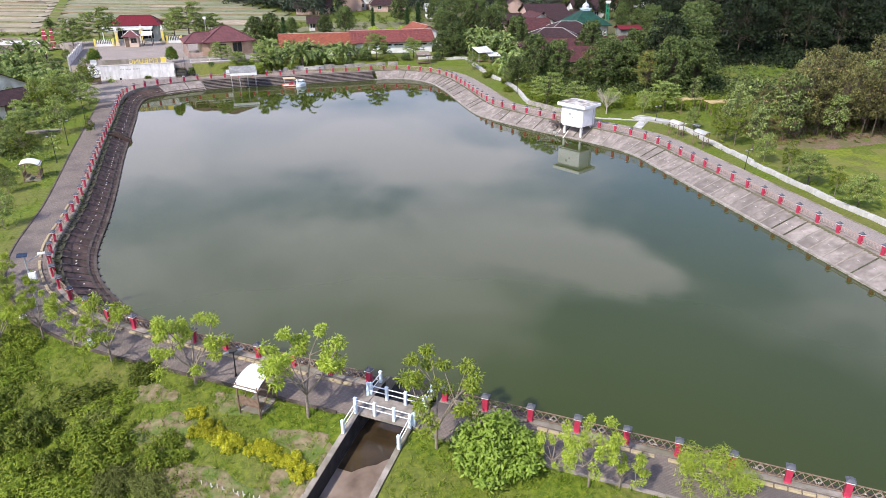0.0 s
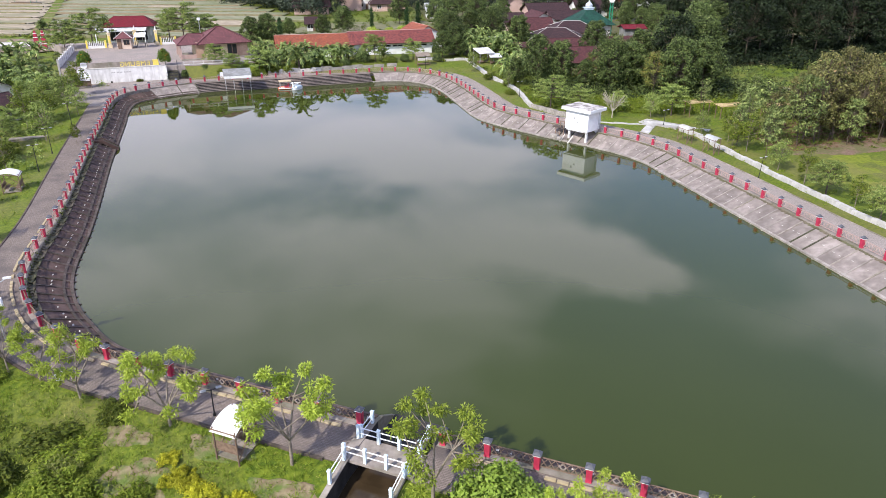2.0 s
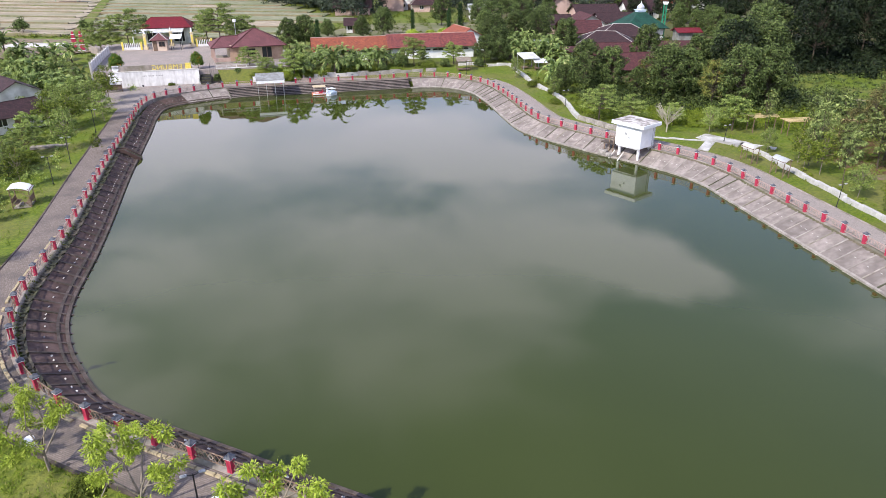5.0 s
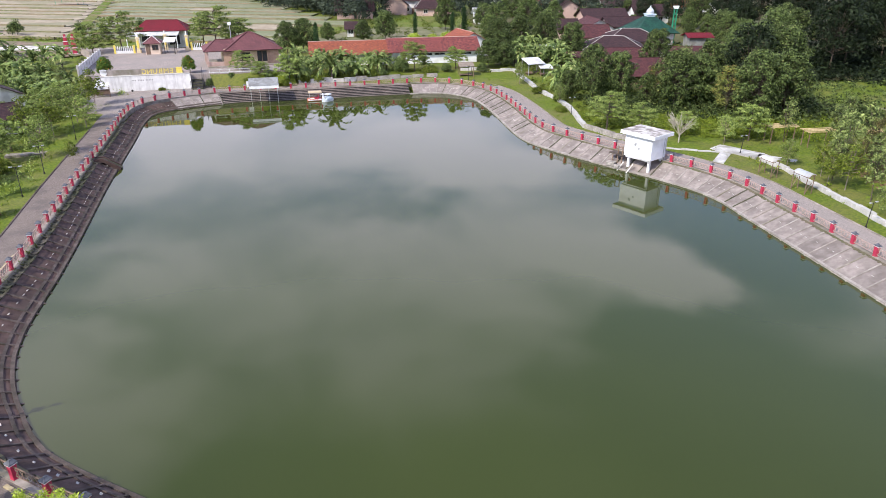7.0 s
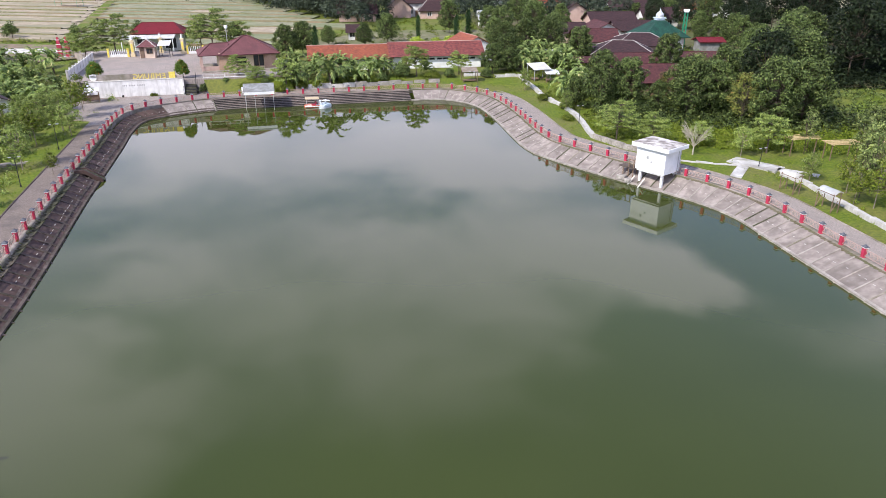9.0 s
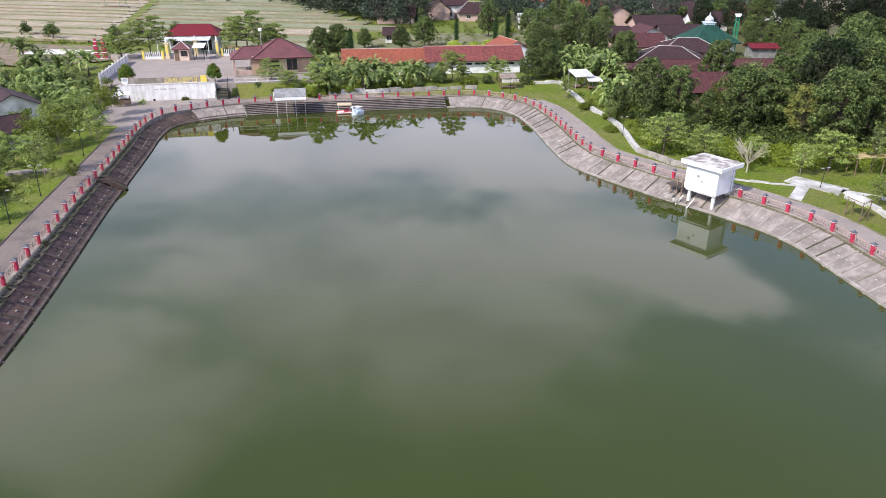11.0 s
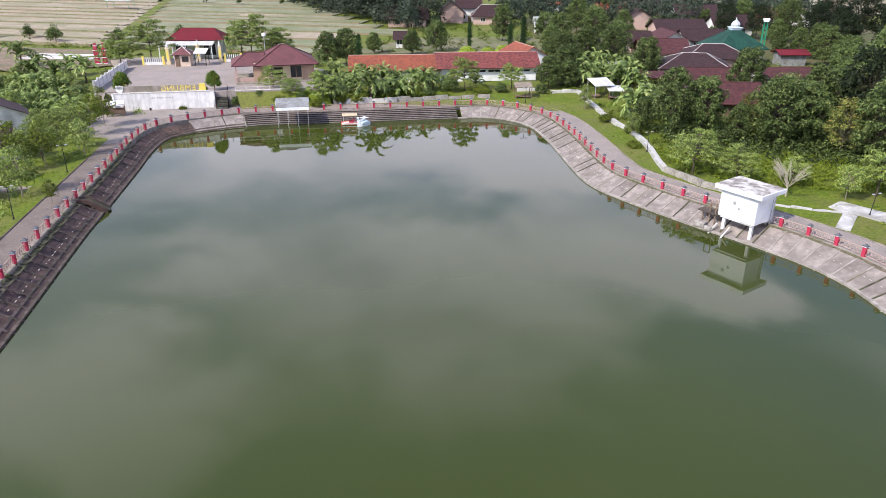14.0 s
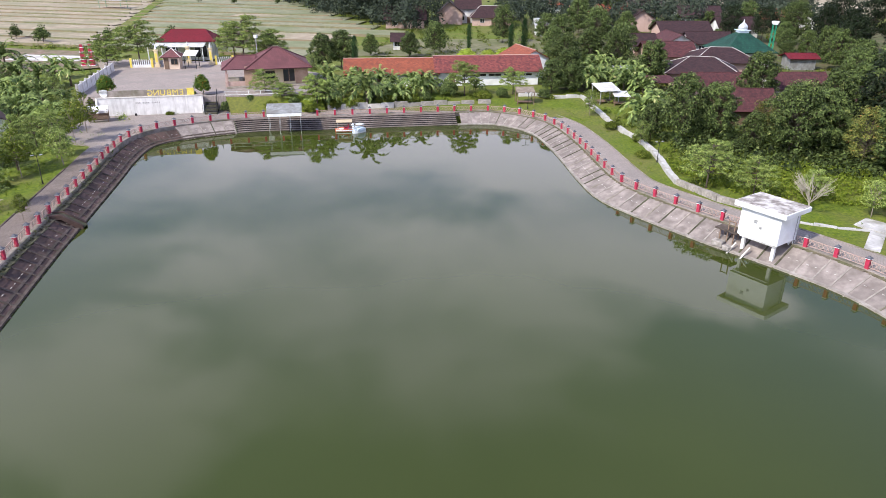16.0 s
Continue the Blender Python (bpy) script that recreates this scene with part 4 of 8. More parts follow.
def window_part(parent, x, y, z, w, h, rz, frame_mat=None, panes=2):
    f = new("window")
    f.parent = parent
    f.matrix_local = pose(x, y, z, 0, 0, rz)
    fm = frame_mat or M_WHITE
    bpart("frame", [(w, 0.1, 0.07, 0, 0, 0), (w, 0.1, 0.07, 0, 0, h - 0.07)] + [(0.07, 0.1, h, -w / 2 + w * k / panes, 0, 0) for k in range(panes + 1)], fm, f)
    for k in range(panes):
        bpart("pane", [(w / panes - 0.07, 0.04, h - 0.14, -w / 2 + w * (k + 0.5) / panes, 0, 0.07)], M_WINDOW, f)
    return f


def house(name, label, x, y, z, rz, L, W, eave, ridge, roof, wall, hip=0.0, over=0.7, windows=(), door=None, cap=None, group="village houses", gable_wall=None):
    """A house with its ridge along its own x; hip: how far the hips draw the ridge in."""
    h = thing(name, label, "house", pose(x, y, z, 0, 0, rz), group)
    bmn = bmesh.new()
    box(bmn, L, W, eave)
    part("wall", bmn, wall, h)
    if not hip:
        for sx in (-1, 1):
            mesh("gable", [(sx * (L / 2 - 0.12), -W / 2, eave), (sx * (L / 2 - 0.12), W / 2, eave), (sx * (L / 2 - 0.12), 0, ridge - 0.1), (sx * L / 2, -W / 2, eave), (sx * L / 2, W / 2, eave), (sx * L / 2, 0, ridge - 0.1)],
                 [(0, 2, 1), (3, 4, 5), (0, 1, 4, 3), (1, 2, 5, 4), (2, 0, 3, 5)], gable_wall or wall, h)
    k = (ridge - eave) / (W / 2)
    ez = eave - over * k
    a, b = L / 2 + over, W / 2 + over
    c = a - hip
    cap = cap or roof
    polys = [[(-a, -b, ez), (a, -b, ez), (c, 0, ridge), (-c, 0, ridge)], [(a, b, ez), (-a, b, ez), (-c, 0, ridge), (c, 0, ridge)]]
    if hip:
        polys += [[(a, -b, ez), (a, b, ez), (c, 0, ridge)], [(-a, b, ez), (-a, -b, ez), (-c, 0, ridge)]]
    roof_part("roof", polys, 0.1, roof, h)
    lines = [((-c, 0, ridge), (c, 0, ridge))] if c > 0.2 else []
    if hip:
        lines += [((sx * c, 0, ridge), (sx * a, sy * b, ez)) for sx in (-1, 1) for sy in (-1, 1)]
    ridge_part(lines, cap, h)
    for wx, wz, ww, wh in windows:
        window_part(h, wx, -W / 2 - 0.02, wz, ww, wh, 0)
    if door:
        bpart("door", [(0.95, 0.08, 2.05, door, -W / 2 - 0.03, 0)], M_WOOD, h)
    return h


# ---- pump house on legs at the bank ----
PUMP = pose(16.05, 90.15, 0.14, 0, 0, -44.5)
pump = thing("pump_house", "white box-shaped pump house on legs with a stained flat roof", "pump house", PUMP)
bpart("body", [(3.55, 2.85, 2.55, 0, 0.05, 1.62)], M_WHITE, pump, "white painted wall")
bpart("roof_slab", [(4.55, 3.7, 0.42, 0, 0.05, 4.12)], M_WHITE, pump, bevel=0.02)
bpart("roof_top", [(4.35, 3.5, 0.05, 0, 0.05, 4.525)], M_STAINED, pump, "dirt-stained roof surface")
M_ROOFDIRT = mat_noise("dirty_roof_concrete", (0.16, 0.14, 0.13), (0.30, 0.27, 0.25), 2.6, 0.95, (0.66, 0.64, 0.62), 1.1, 0.3, amount3=0.8)
pump.children[-1].data.materials.clear()
pump.children[-1].data.materials.append(M_ROOFDIRT)
for lx in (-1.35, 1.35):
    for ly, foot in ((-0.9, -0.3), (1.25, 0.9)):
        bpart("leg", [(0.26, 0.26, 1.75 - foot, lx, ly, foot)], M_WHITE, pump)
for by in (-1.15, 1.25):
    bpart("floor_beam", [(3.3, 0.2, 0.2, 0, by, 1.43)], M_STAINED, pump)
for vw, vx, vz in ((0.28, -0.35, 3.0), (0.2, 0.15, 2.62)):
    bpart("vent", [(vw, 0.06, vw, vx, -1.4, vz)], M_GREYMET, pump)
for dx in (-1.75, -0.45):
    rod_part("pipe", (dx, -1.3, 0.75), (dx - 0.25, -2.1, -0.2), 0.07, M_LIGHTC, pump)
rod_part("ladder", (1.85, 0.9, 1.4), (1.85, 0.9, 3.9), 0.03, M_GREYMET, pump)
rod_part("ladder", (1.85, 1.25, 1.4), (1.85, 1.25, 3.9), 0.03, M_GREYMET, pump)
dock = thing("water_gate_deck", "small dark wooden deck on posts beside the pump house", "deck", PUMP)
bpart("deck", [(2.1, 1.1, 0.12, -3.0, -0.55, 1.3)], M_RIBL, dock)
for lx in (-3.6, -2.9, -2.3):
    rod_part("post", (lx, -0.9, -0.6), (lx, -0.9, 1.3 if lx < -3.2 else 2.3), 0.06, M_RUST, dock)
    rod_part("post", (lx, -0.2, -0.2), (lx, -0.2, 1.3), 0.06, M_RUST, dock)
rod_part("rail_bar", (-2.9, -0.9, 2.25), (-2.3, -0.9, 2.25), 0.05, M_RUST, dock)
tank = thing("stone_block", "low broken stone block at the water's edge", "stone", PUMP)
bpart("block", [(1.0, 0.7, 0.5, -3.2, -1.6, 0.05, 8), (0.7, 0.6, 0.4, -2.2, -1.75, 0.0, -12)], M_STONE, tank, bevel=0.05)

# ---- shelter and boats at the steps ----
M_SHEET = mat_noise("dull_grey_sheet", (0.20, 0.21, 0.21), (0.30, 0.31, 0.31), 3, 0.6, (0.14, 0.13, 0.12), 0.9)
FAR = 20.5                                # the far bank runs at this angle
shelter = thing("steps_shelter", "open shelter with grey sheet roof and white board", "shelter", pose(-39.2, 121.0, 0, 0, 0, FAR))
roof_part("roof", [[(-2.35, -1.05, 2.95), (2.35, -1.05, 2.95), (2.35, 1.5, 3.75), (-2.35, 1.5, 3.75)]], 0.06, M_SHEET, shelter, "grey metal sheet roof")
bpart("front_board", [(4.6, 0.06, 0.42, 0, -1.0, 2.46)], M_WHITE, shelter, "white front board")
for px in (-2.1, -0.7, 0.7, 2.1):
    rod_part("post", (px, -0.9, -0.5), (px, -0.9, 2.95), 0.028, M_GREYMET, shelter)
    rod_part("post", (px, 1.1, 0.3), (px, 1.1, 3.58), 0.028, M_GREYMET, shelter)
box_thing = thing("notice_board", "white notice board behind the railing", "board", pose(-43.3, 125.2, G, 0, 0, FAR))
bpart("board", [(0.8, 0.08, 0.95, 0, 0, 0.2)], M_WHITE, box_thing)
for lx in (-0.3, 0.3):
    bpart("leg", [(0.08, 0.08, 0.3, lx, 0, -0.05)], M_GREYMET, box_thing)


def hull_mesh(name, L, W, H, material, parent):
    """A boat's hull: sections along it, narrowing to the bow."""
    vs, fs = [], []
    n = 9
    for k in range(n):
        f = k / (n - 1)
        w = W / 2 * (1 - 0.75 * max(0, (f - 0.55) / 0.45) ** 2) * (0.85 + 0.15 * min(1, f * 5))
        x = -L / 2 + L * f
        vs += [(x, -w, H), (x, -w * 0.8, -0.25), (x, w * 0.8, -0.25), (x, w, H), (x, w * 0.86, H), (x, w * 0.7, 0.12), (x, -w * 0.7, 0.12), (x, -w * 0.86, H)]
    for k in range(n - 1):
        for q in range(8):
            fs.append((k * 8 + q, k * 8 + 8 + q, k * 8 + 8 + (q + 1) % 8, k * 8 + (q + 1) % 8))
    fs += [tuple(range(8)), tuple(reversed(range(8 * (n - 1), 8 * n)))]
    return mesh(name, vs, fs, material, parent)


boat = thing("pedal_boat", "orange-red pedal boat with a tan canopy, moored at the steps", "boat", pose(-31.6, 123.6, 0, 0, 0, 200))
hull_mesh("hull", 2.6, 1.5, 0.35, M_BOATRED, boat)
bpart("hull_band", [(2.2, 1.56, 0.1, 0.05, 0, 0.14)], M_CYAN, boat, "white stripe")
bpart("seat", [(0.6, 1.1, 0.35, -0.2, 0, 0.15), (0.12, 1.1, 0.4, -0.55, 0, 0.45)], M_RED, boat, "red seat")
for cx in (-0.9, 0.9):
    for cy in (-0.6, 0.6):
        rod_part("canopy_post", (cx, cy, 0.3), (cx, cy, 1.35), 0.025, M_GREYMET, boat)
bpart("canopy", [(2.2, 1.55, 0.1, 0, 0, 1.33)], M_CANVAS, boat, "tan canopy", 0.03)
swan = thing("swan_boat", "white and blue swan-shaped pedal boat moored at the steps", "boat", pose(-29.5, 123.2, 0, 0, 0, 236) @ Matrix.Diagonal((0.82, 0.82, 0.82, 1)))
hull_mesh("hull", 2.4, 1.5, 0.45, M_CYAN, swan)
bmn = bmesh.new()
for k, (sx, rr, zz) in enumerate(((0.75, 0.26, 0.55), (0.95, 0.2, 0.85), (1.02, 0.17, 1.1), (0.95, 0.16, 1.32), (1.05, 0.2, 1.5), (1.22, 0.13, 1.47))):
    bmesh.ops.create_icosphere(bmn, subdivisions=2, radius=rr, matrix=Matrix.Translation((sx, 0, zz)))
part("neck", bmn, M_CYAN, swan)
for sy in (-1, 1):
    bmn = bmesh.new()
    bmesh.ops.create_icosphere(bmn, subdivisions=2, radius=1.0, matrix=Matrix.Translation((-0.2, sy * 0.68, 0.55)) @ Matrix.Diagonal((0.95, 0.14, 0.38, 1)))
    part("wing", bmn, M_BLUEW if sy > 0 else M_CYAN, swan)
bpart("seat", [(0.5, 1.0, 0.4, -0.3, 0, 0.15), (0.12, 1.0, 0.45, -0.6, 0, 0.5)], M_BLUEW, swan, "pale blue seat")
bpart("canopy", [(1.1, 1.2, 0.08, -0.35, 0, 1.3)], M_CYAN, swan)
for cy in (-0.5, 0.5):
    rod_part("canopy_post", (-0.8, cy, 0.4), (-0.8, cy, 1.32), 0.025, M_GREYMET, swan)
    rod_part("canopy_post", (0.1, cy, 0.4), (0.1, cy, 1.32), 0.025, M_GREYMET, swan)

# ---- plaza with sign wall, gate and guard house ----
PZ = 3.6


def slab_poly(name, pts, z0, z1, material, label, cat, kind="structure"):
    bmn = bmesh.new()
    lo = [bmn.verts.new((x, y, z0)) for x, y in pts]
    hi = [bmn.verts.new((x, y, z1)) for x, y in pts]
    bmn.faces.new(hi)
    bmn.faces.new(lo[::-1])
    n = len(pts)
    for k in range(n):
        bmn.faces.new((lo[k], lo[(k + 1) % n], hi[(k + 1) % n], hi[k]))
    bmesh.ops.recalc_face_normals(bmn, faces=bmn.faces[:])
    return tagged(part(name, bmn, material), label, cat, kind=kind)


slab_poly("plaza", [(-65.6, 119.9), (-53.3, 124.9), (-50.3, 126.1), (-37.5, 131.2), (-41.5, 146), (-58, 156), (-90, 153), (-78.9, 141.8), (-71.0, 121.8)], 0.8, PZ, M_PLAZA, "raised grey block-paved plaza", "plaza")
M_GREYBAR = mat_noise("faded_grey_paint", (0.34, 0.33, 0.33), (0.48, 0.47, 0.46), 6, 0.8)
sign = thing("sign_wall", "stained white retaining wall with standing yellow letters along its top", "wall", pose(-59.7, 121.83, 0, 0, 0, 22.1))
bpart("wall", [(14.0, 0.35, 2.5, 0, 0, 1.33)], M_STREAK, sign, "white wall with dark water stains")
bpart("cap", [(14.1, 0.5, 0.1, 0, 0.03, 3.83)], M_LIGHTC, sign)
for sx in (-7.1, 7.1):
    mesh("buttress", [(sx - 0.12, 0, 1.2), (sx + 0.12, 0, 1.2), (sx + 0.12, -1.0, 1.2), (sx - 0.12, -1.0, 1.2), (sx - 0.12, 0, 3.9), (sx + 0.12, 0, 3.9), (sx + 0.12, -0.15, 3.9), (sx - 0.12, -0.15, 3.9)],
         [(0, 3, 2, 1), (4, 5, 6, 7), (0, 1, 5, 4), (1, 2, 6, 5), (2, 3, 7, 6), (3, 0, 4, 7)], M_STAINED, sign)
bpart("wall_writing", [(0.16, 0.02, 0.2, -1.9 + 0.24 * k, -0.185, 3.0) for k in range(14) if k not in (3, 8)], M_GREYBAR, sign, "faint grey lettering bars")
bpart("letter_board", [(12.3, 0.12, 0.9, -0.1, 0.35, 3.9)], M_COPE, sign, "brown-grey letter base")
for k, chh in enumerate("EMBUNG"):
    cu = bpy.data.curves.new("letter", "FONT")
    cu.body, cu.size, cu.extrude, cu.align_x = chh, 1.15, 0.07, "CENTER"
    tmp = bpy.data.objects.new("letter", cu)
    scene.collection.objects.link(tmp)
    bpy.context.view_layer.update()
    me = bpy.data.meshes.new_from_object(tmp.evaluated_get(bpy.context.evaluated_depsgraph_get()))
    bpy.data.objects.remove(tmp)
    bpy.data.curves.remove(cu)
    me.materials.clear()
    me.materials.append(M_YELLOW)
    o = new("letter", me)
    o.parent = sign
    o.matrix_local = pose(4.35 - 0.86 * k, 0.35, 3.98, 90, 0, 180)
for k in range(6):
    bpart("letter_bar", [(0.11, 0.14, 0.75, -1.3 - 0.72 * k, 0.37, 4.0), (0.11, 0.14, 0.75, -0.95 - 0.72 * k, 0.37, 4.0), (0.35, 0.12, 0.11, -1.12 - 0.72 * k, 0.37, 4.0 + 0.32 * (k % 3))], M_LIGHTC, sign, "pale letter that cannot be read")
bpart("sign_panel", [(0.95, 0.14, 0.95, 5.55, 0.35, 3.95)], M_YELLOW, sign, "yellow square panel")
bmn = bmesh.new()
bmesh.ops.create_cone(bmn, cap_ends=True, segments=16, radius1=0.52, radius2=0.52, depth=0.14, matrix=pose(-6.1, 0.3, 4.45, 90))
box(bmn, 1.0, 0.14, 0.5, pose(-6.1, 0.3, 4.4))
part("shield", bmn, M_WHITE, sign, "white shield shape")
for sx, sy in ((-2.4, -0.6), (1.9, -0.55)):
    lamp = thing("ground_lamp", "small dark floodlight on the ground before the wall", "lamp", pose(-59.4, 121.95, 0, 0, 0, 22.1) @ pose(sx, sy, G - 0.03), "floodlights")
    bpart("base", [(0.22, 0.22, 0.08, 0, 0, 0)], M_DARKMET, lamp)
    bpart("head", [(0.3, 0.14, 0.24, 0, 0, 0.1, 0, 20)], M_DARKMET, lamp)

stairs = tagged(new("plaza_stairs"), "dark concrete stairs up to the plaza", "stairs", kind="structure")
stairs.matrix_world = pose(-51.9, 124.55, 0, 0, 0, 22.1)
for k in range(11):
    bpart("step", [(1.7, 0.34, 0.2 * k + 0.4, 0, -0.9 + 0.3 * k, 1.2)], M_CHWALL if k % 2 else M_RIBD, stairs)
stairs2 = tagged(new("plaza_stairs"), "dark concrete stairs up to the plaza", "stairs", kind="structure")
stairs2.matrix_world = pose(-67.2, 119.3, 0, 0, 0, 22.1)
for k in range(11):
    bpart("step", [(1.7, 0.34, 0.2 * k + 0.4, 0, -0.9 + 0.3 * k, 1.2)], M_CHWALL if k % 2 else M_RIBD, stairs2)
for sx, h in ((-53.0, 0), (-50.9, 0)):
    rp = tagged(new("stair_rail"), "thin dark rail beside the stairs", "railing", kind="structure")
    rp.matrix_world = pose(sx, 124.3, 0, 0, 0, 22.1)
    rod_part("bar", (0, -0.9, 2.2), (0, 2.2, 4.5), 0.035, M_DARKMET, rp)
    for f in (0.0, 0.5, 1.0):
        rod_part("post", (0, -0.9 + 3.1 * f, 1.4 + 2.1 * f), (0, -0.9 + 3.1 * f, 2.2 + 2.3 * f), 0.03, M_DARKMET, rp)

pw = tagged(new("plaza_wall"), "white-grey panelled boundary wall of the plaza", "wall", kind="structure")
pw.matrix_world = pose(-74.9, 131.7, 0, 0, 0, math.degrees(math.atan2(20.1, -7.9)))
for k in range(9):
    bpart("wall_panel", [(2.36, 0.18, 2.4, -9.6 + 2.4 * k, 0, 2.6)], M_STREAK, pw)
    bpart("pier", [(0.22, 0.3, 2.75, -10.8 + 2.4 * k, 0, 2.5)], M_LIGHTC, pw)
bpart("foundation", [(21.8, 0.3, 1.8, 0, 0, 0.9)], M_STONE, pw)

guard = thing("guard_house", "small cream guard house with a dark hipped tile roof", "guard house", pose(-70.4, 146.6, PZ, 0, 0, 18))
bpart("wall", [(2.7, 2.4, 2.3, 0, 0, 0)], M_PEACH, guard)
GR = [(-1.8, -1.7, 2.1), (1.8, -1.7, 2.1), (1.8, 1.7, 2.1), (-1.8, 1.7, 2.1)]
roof_part("roof", [[GR[k], GR[(k + 1) % 4], (0, 0, 3.4)] for k in range(4)], 0.1, M_ROOFH, guard)
window_part(guard, 0.5, -1.23, 0.8, 1.1, 1.0, 0, M_WOOD)
bpart("door", [(0.8, 0.08, 2.0, -0.85, -1.23, 0)], M_WOOD, guard)
rod_part("finial", (0, 0, 3.35), (0, 0, 3.85), 0.1, M_WHITE, guard, 0.02)
ridge_part([((sx * 1.8, sy * 1.7, 2.12), (0, 0, 3.43)) for sx in (-1, 1) for sy in (-1, 1)], M_LIGHTC, guard, 0.06)
gate_canopy = thing("gate_canopy", "white sheet canopy on posts beside the guard house", "canopy", pose(-67.6, 148.0, PZ, 0, 0, 18))
roof_part("roof", [[(-1.1, -1.6, 2.3), (1.1, -1.6, 2.3), (1.1, 1.6, 2.8), (-1.1, 1.6, 2.8)]], 0.08, M_WHITE, gate_canopy)
for sx in (-0.95, 0.95):
    for sy in (-1.4, 1.4):
        rod_part("post", (sx, sy, 0), (sx, sy, 2.25 + 0.156 * (sy + 1.6)), 0.06, M_DARKMET, gate_canopy)


def gate_pillar(x, y):
    g = thing("gate_pillar", "tall cream and yellow gate pillar with a white finial", "gate pillar", pose(x, y, PZ, 0, 0, 18), "gate pillars")
    bpart("shaft", [(0.55, 0.55, 3.0, 0, 0, 0), (0.8, 0.8, 0.5, 0, 0, 0), (0.75, 0.75, 0.18, 0, 0, 2.8)], M_CREAM, g)
    bpart("panel", [(0.36, 0.04, 1.5, 0, -0.29, 0.9)], M_YELLOW, g)
    rod_part("finial", (0, 0, 3.1), (0, 0, 3.9), 0.22, M_WHITE, g, 0.05)
    return g


for x, y in ((-73.8, 147.1), (-65.7, 151.5), (-70.7, 152.4)):
    gate_pillar(x, y)
for x0, y0, w in ((-76.2, 146.0, 3.6), (-63.6, 152.4, 3.0)):
    gf = tagged(new("gate_fence"), "white and yellow boundary fence by the gate", "fence", kind="structure")
    gf.matrix_world = pose(x0, y0, PZ, 0, 0, 18)
    bpart("plinth", [(w, 0.2, 0.5, 0, 0, 0)], M_STAINED, gf)
    for k in range(int(w / 0.35)):
        bpart("picket", [(0.1, 0.06, 0.9, -w / 2 + 0.2 + 0.35 * k, 0, 0.5)], M_WHITE, gf)
    bpart("pier", [(0.35, 0.35, 1.6, -w / 2, 0, 0), (0.35, 0.35, 1.6, w / 2, 0, 0)], M_YELLOW, gf)
# Two wide dark windows stand in for the shaded veranda openings.
house("gate_building", "white house with a bright red hipped roof and veranda", -77.0, 164.5, 2.6, 16, 9.4, 5.6, 4.16, 5.6, M_ROOFR, M_STAINED, hip=2.4, over=1.0, windows=((-3, 0.5, 2.4, 2.3), (2.6, 0.5, 2.4, 2.3)), door=0, group="")
annex = thing("veranda", "low white veranda roof on posts", "veranda", pose(-80.0, 158.5, 2.6, 0, 0, 16))
roof_part("roof", [[(-2.2, -1.4, 3.0), (8.5, -1.4, 3.0), (8.5, 1.6, 3.5), (-2.2, 1.6, 3.5)]], 0.1, M_TINP, annex)
for sx in (-2.0, 0.6, 3.2, 5.8, 8.2):
    rod_part("post", (sx, -1.2, -0.8), (sx, -1.2, 3.0), 0.1, M_WHITE, annex)
tower = thing("ornamental_tower", "small red and white ornamental gate tower", "tower", pose(-92.4, 153.4, 2.2, 0, 0, 18))
for sx in (-0.75, 0.75):
    bpart("pillar", [(0.8, 0.7, 2.6, sx, 0, 0), (0.6, 0.55, 0.8, sx, 0, 2.6), (0.4, 0.4, 0.6, sx, 0, 3.4)], M_RED, tower)
    for tw, tz in ((0.9, 1.2), (0.9, 2.55), (0.65, 3.4)):
        bpart("trim", [(tw, tw - 0.1, 0.12, sx, 0, tz)], M_WHITE, tower)
bpart("base", [(2.6, 1.0, 0.5, 0, 0, -0.4)], M_WHITE, tower)

# ---- hall with the hipped roof ----
M_BRICKP = mat_noise("pale_brick_facing", (0.40, 0.27, 0.19), (0.50, 0.35, 0.26), 3, 0.9, (0.34, 0.22, 0.16), 0.8)
hall = thing("park_hall", "cream and brick hall with a big maroon hipped tile roof", "building", pose(-48.9, 138.2, PZ, 0, 0, 27))
bpart("wall", [(9.6, 7.5, 2.95, 1.2, 0.3, 0)], M_CREAM, hall, "cream plaster wall")
for wx, ww in ((5.0, 2.0), (-2.9, 1.6)):
    bpart("brick_panel", [(ww, 0.08, 2.6, wx, -3.47, 0.05)], M_BRICKP, hall, "pinkish brick wall panel")
bpart("plinth", [(13.0, 9.6, 0.3, 0, 0, -0.2)], M_COPE, hall)
A, Bq, C, zr, ze = 6.6, 4.9, 1.0, 5.3, 2.75
roof_part("roof", [[(-3.6, -Bq, ze), (A, -Bq, ze), (1.9, 0, zr), (1.1, 0, zr)], [(A, Bq, ze), (-3.6, Bq, ze), (1.1, 0, zr), (1.9, 0, zr)], [(A, -Bq, ze), (A, Bq, ze), (1.9, 0, zr)], [(-3.6, Bq, ze), (-3.6, -Bq, ze), (1.1, 0, zr)]], 0.14, M_ROOFH, hall)
ridge_part([((1.9, 0, zr), (A, -Bq, ze)), ((1.9, 0, zr), (A, Bq, ze)), ((1.1, 0, zr), (-3.6, -Bq, ze)), ((1.1, 0, zr), (-3.6, Bq, ze)), ((1.1, 0, zr), (1.9, 0, zr))], M_ROOFH, hall, 0.13)
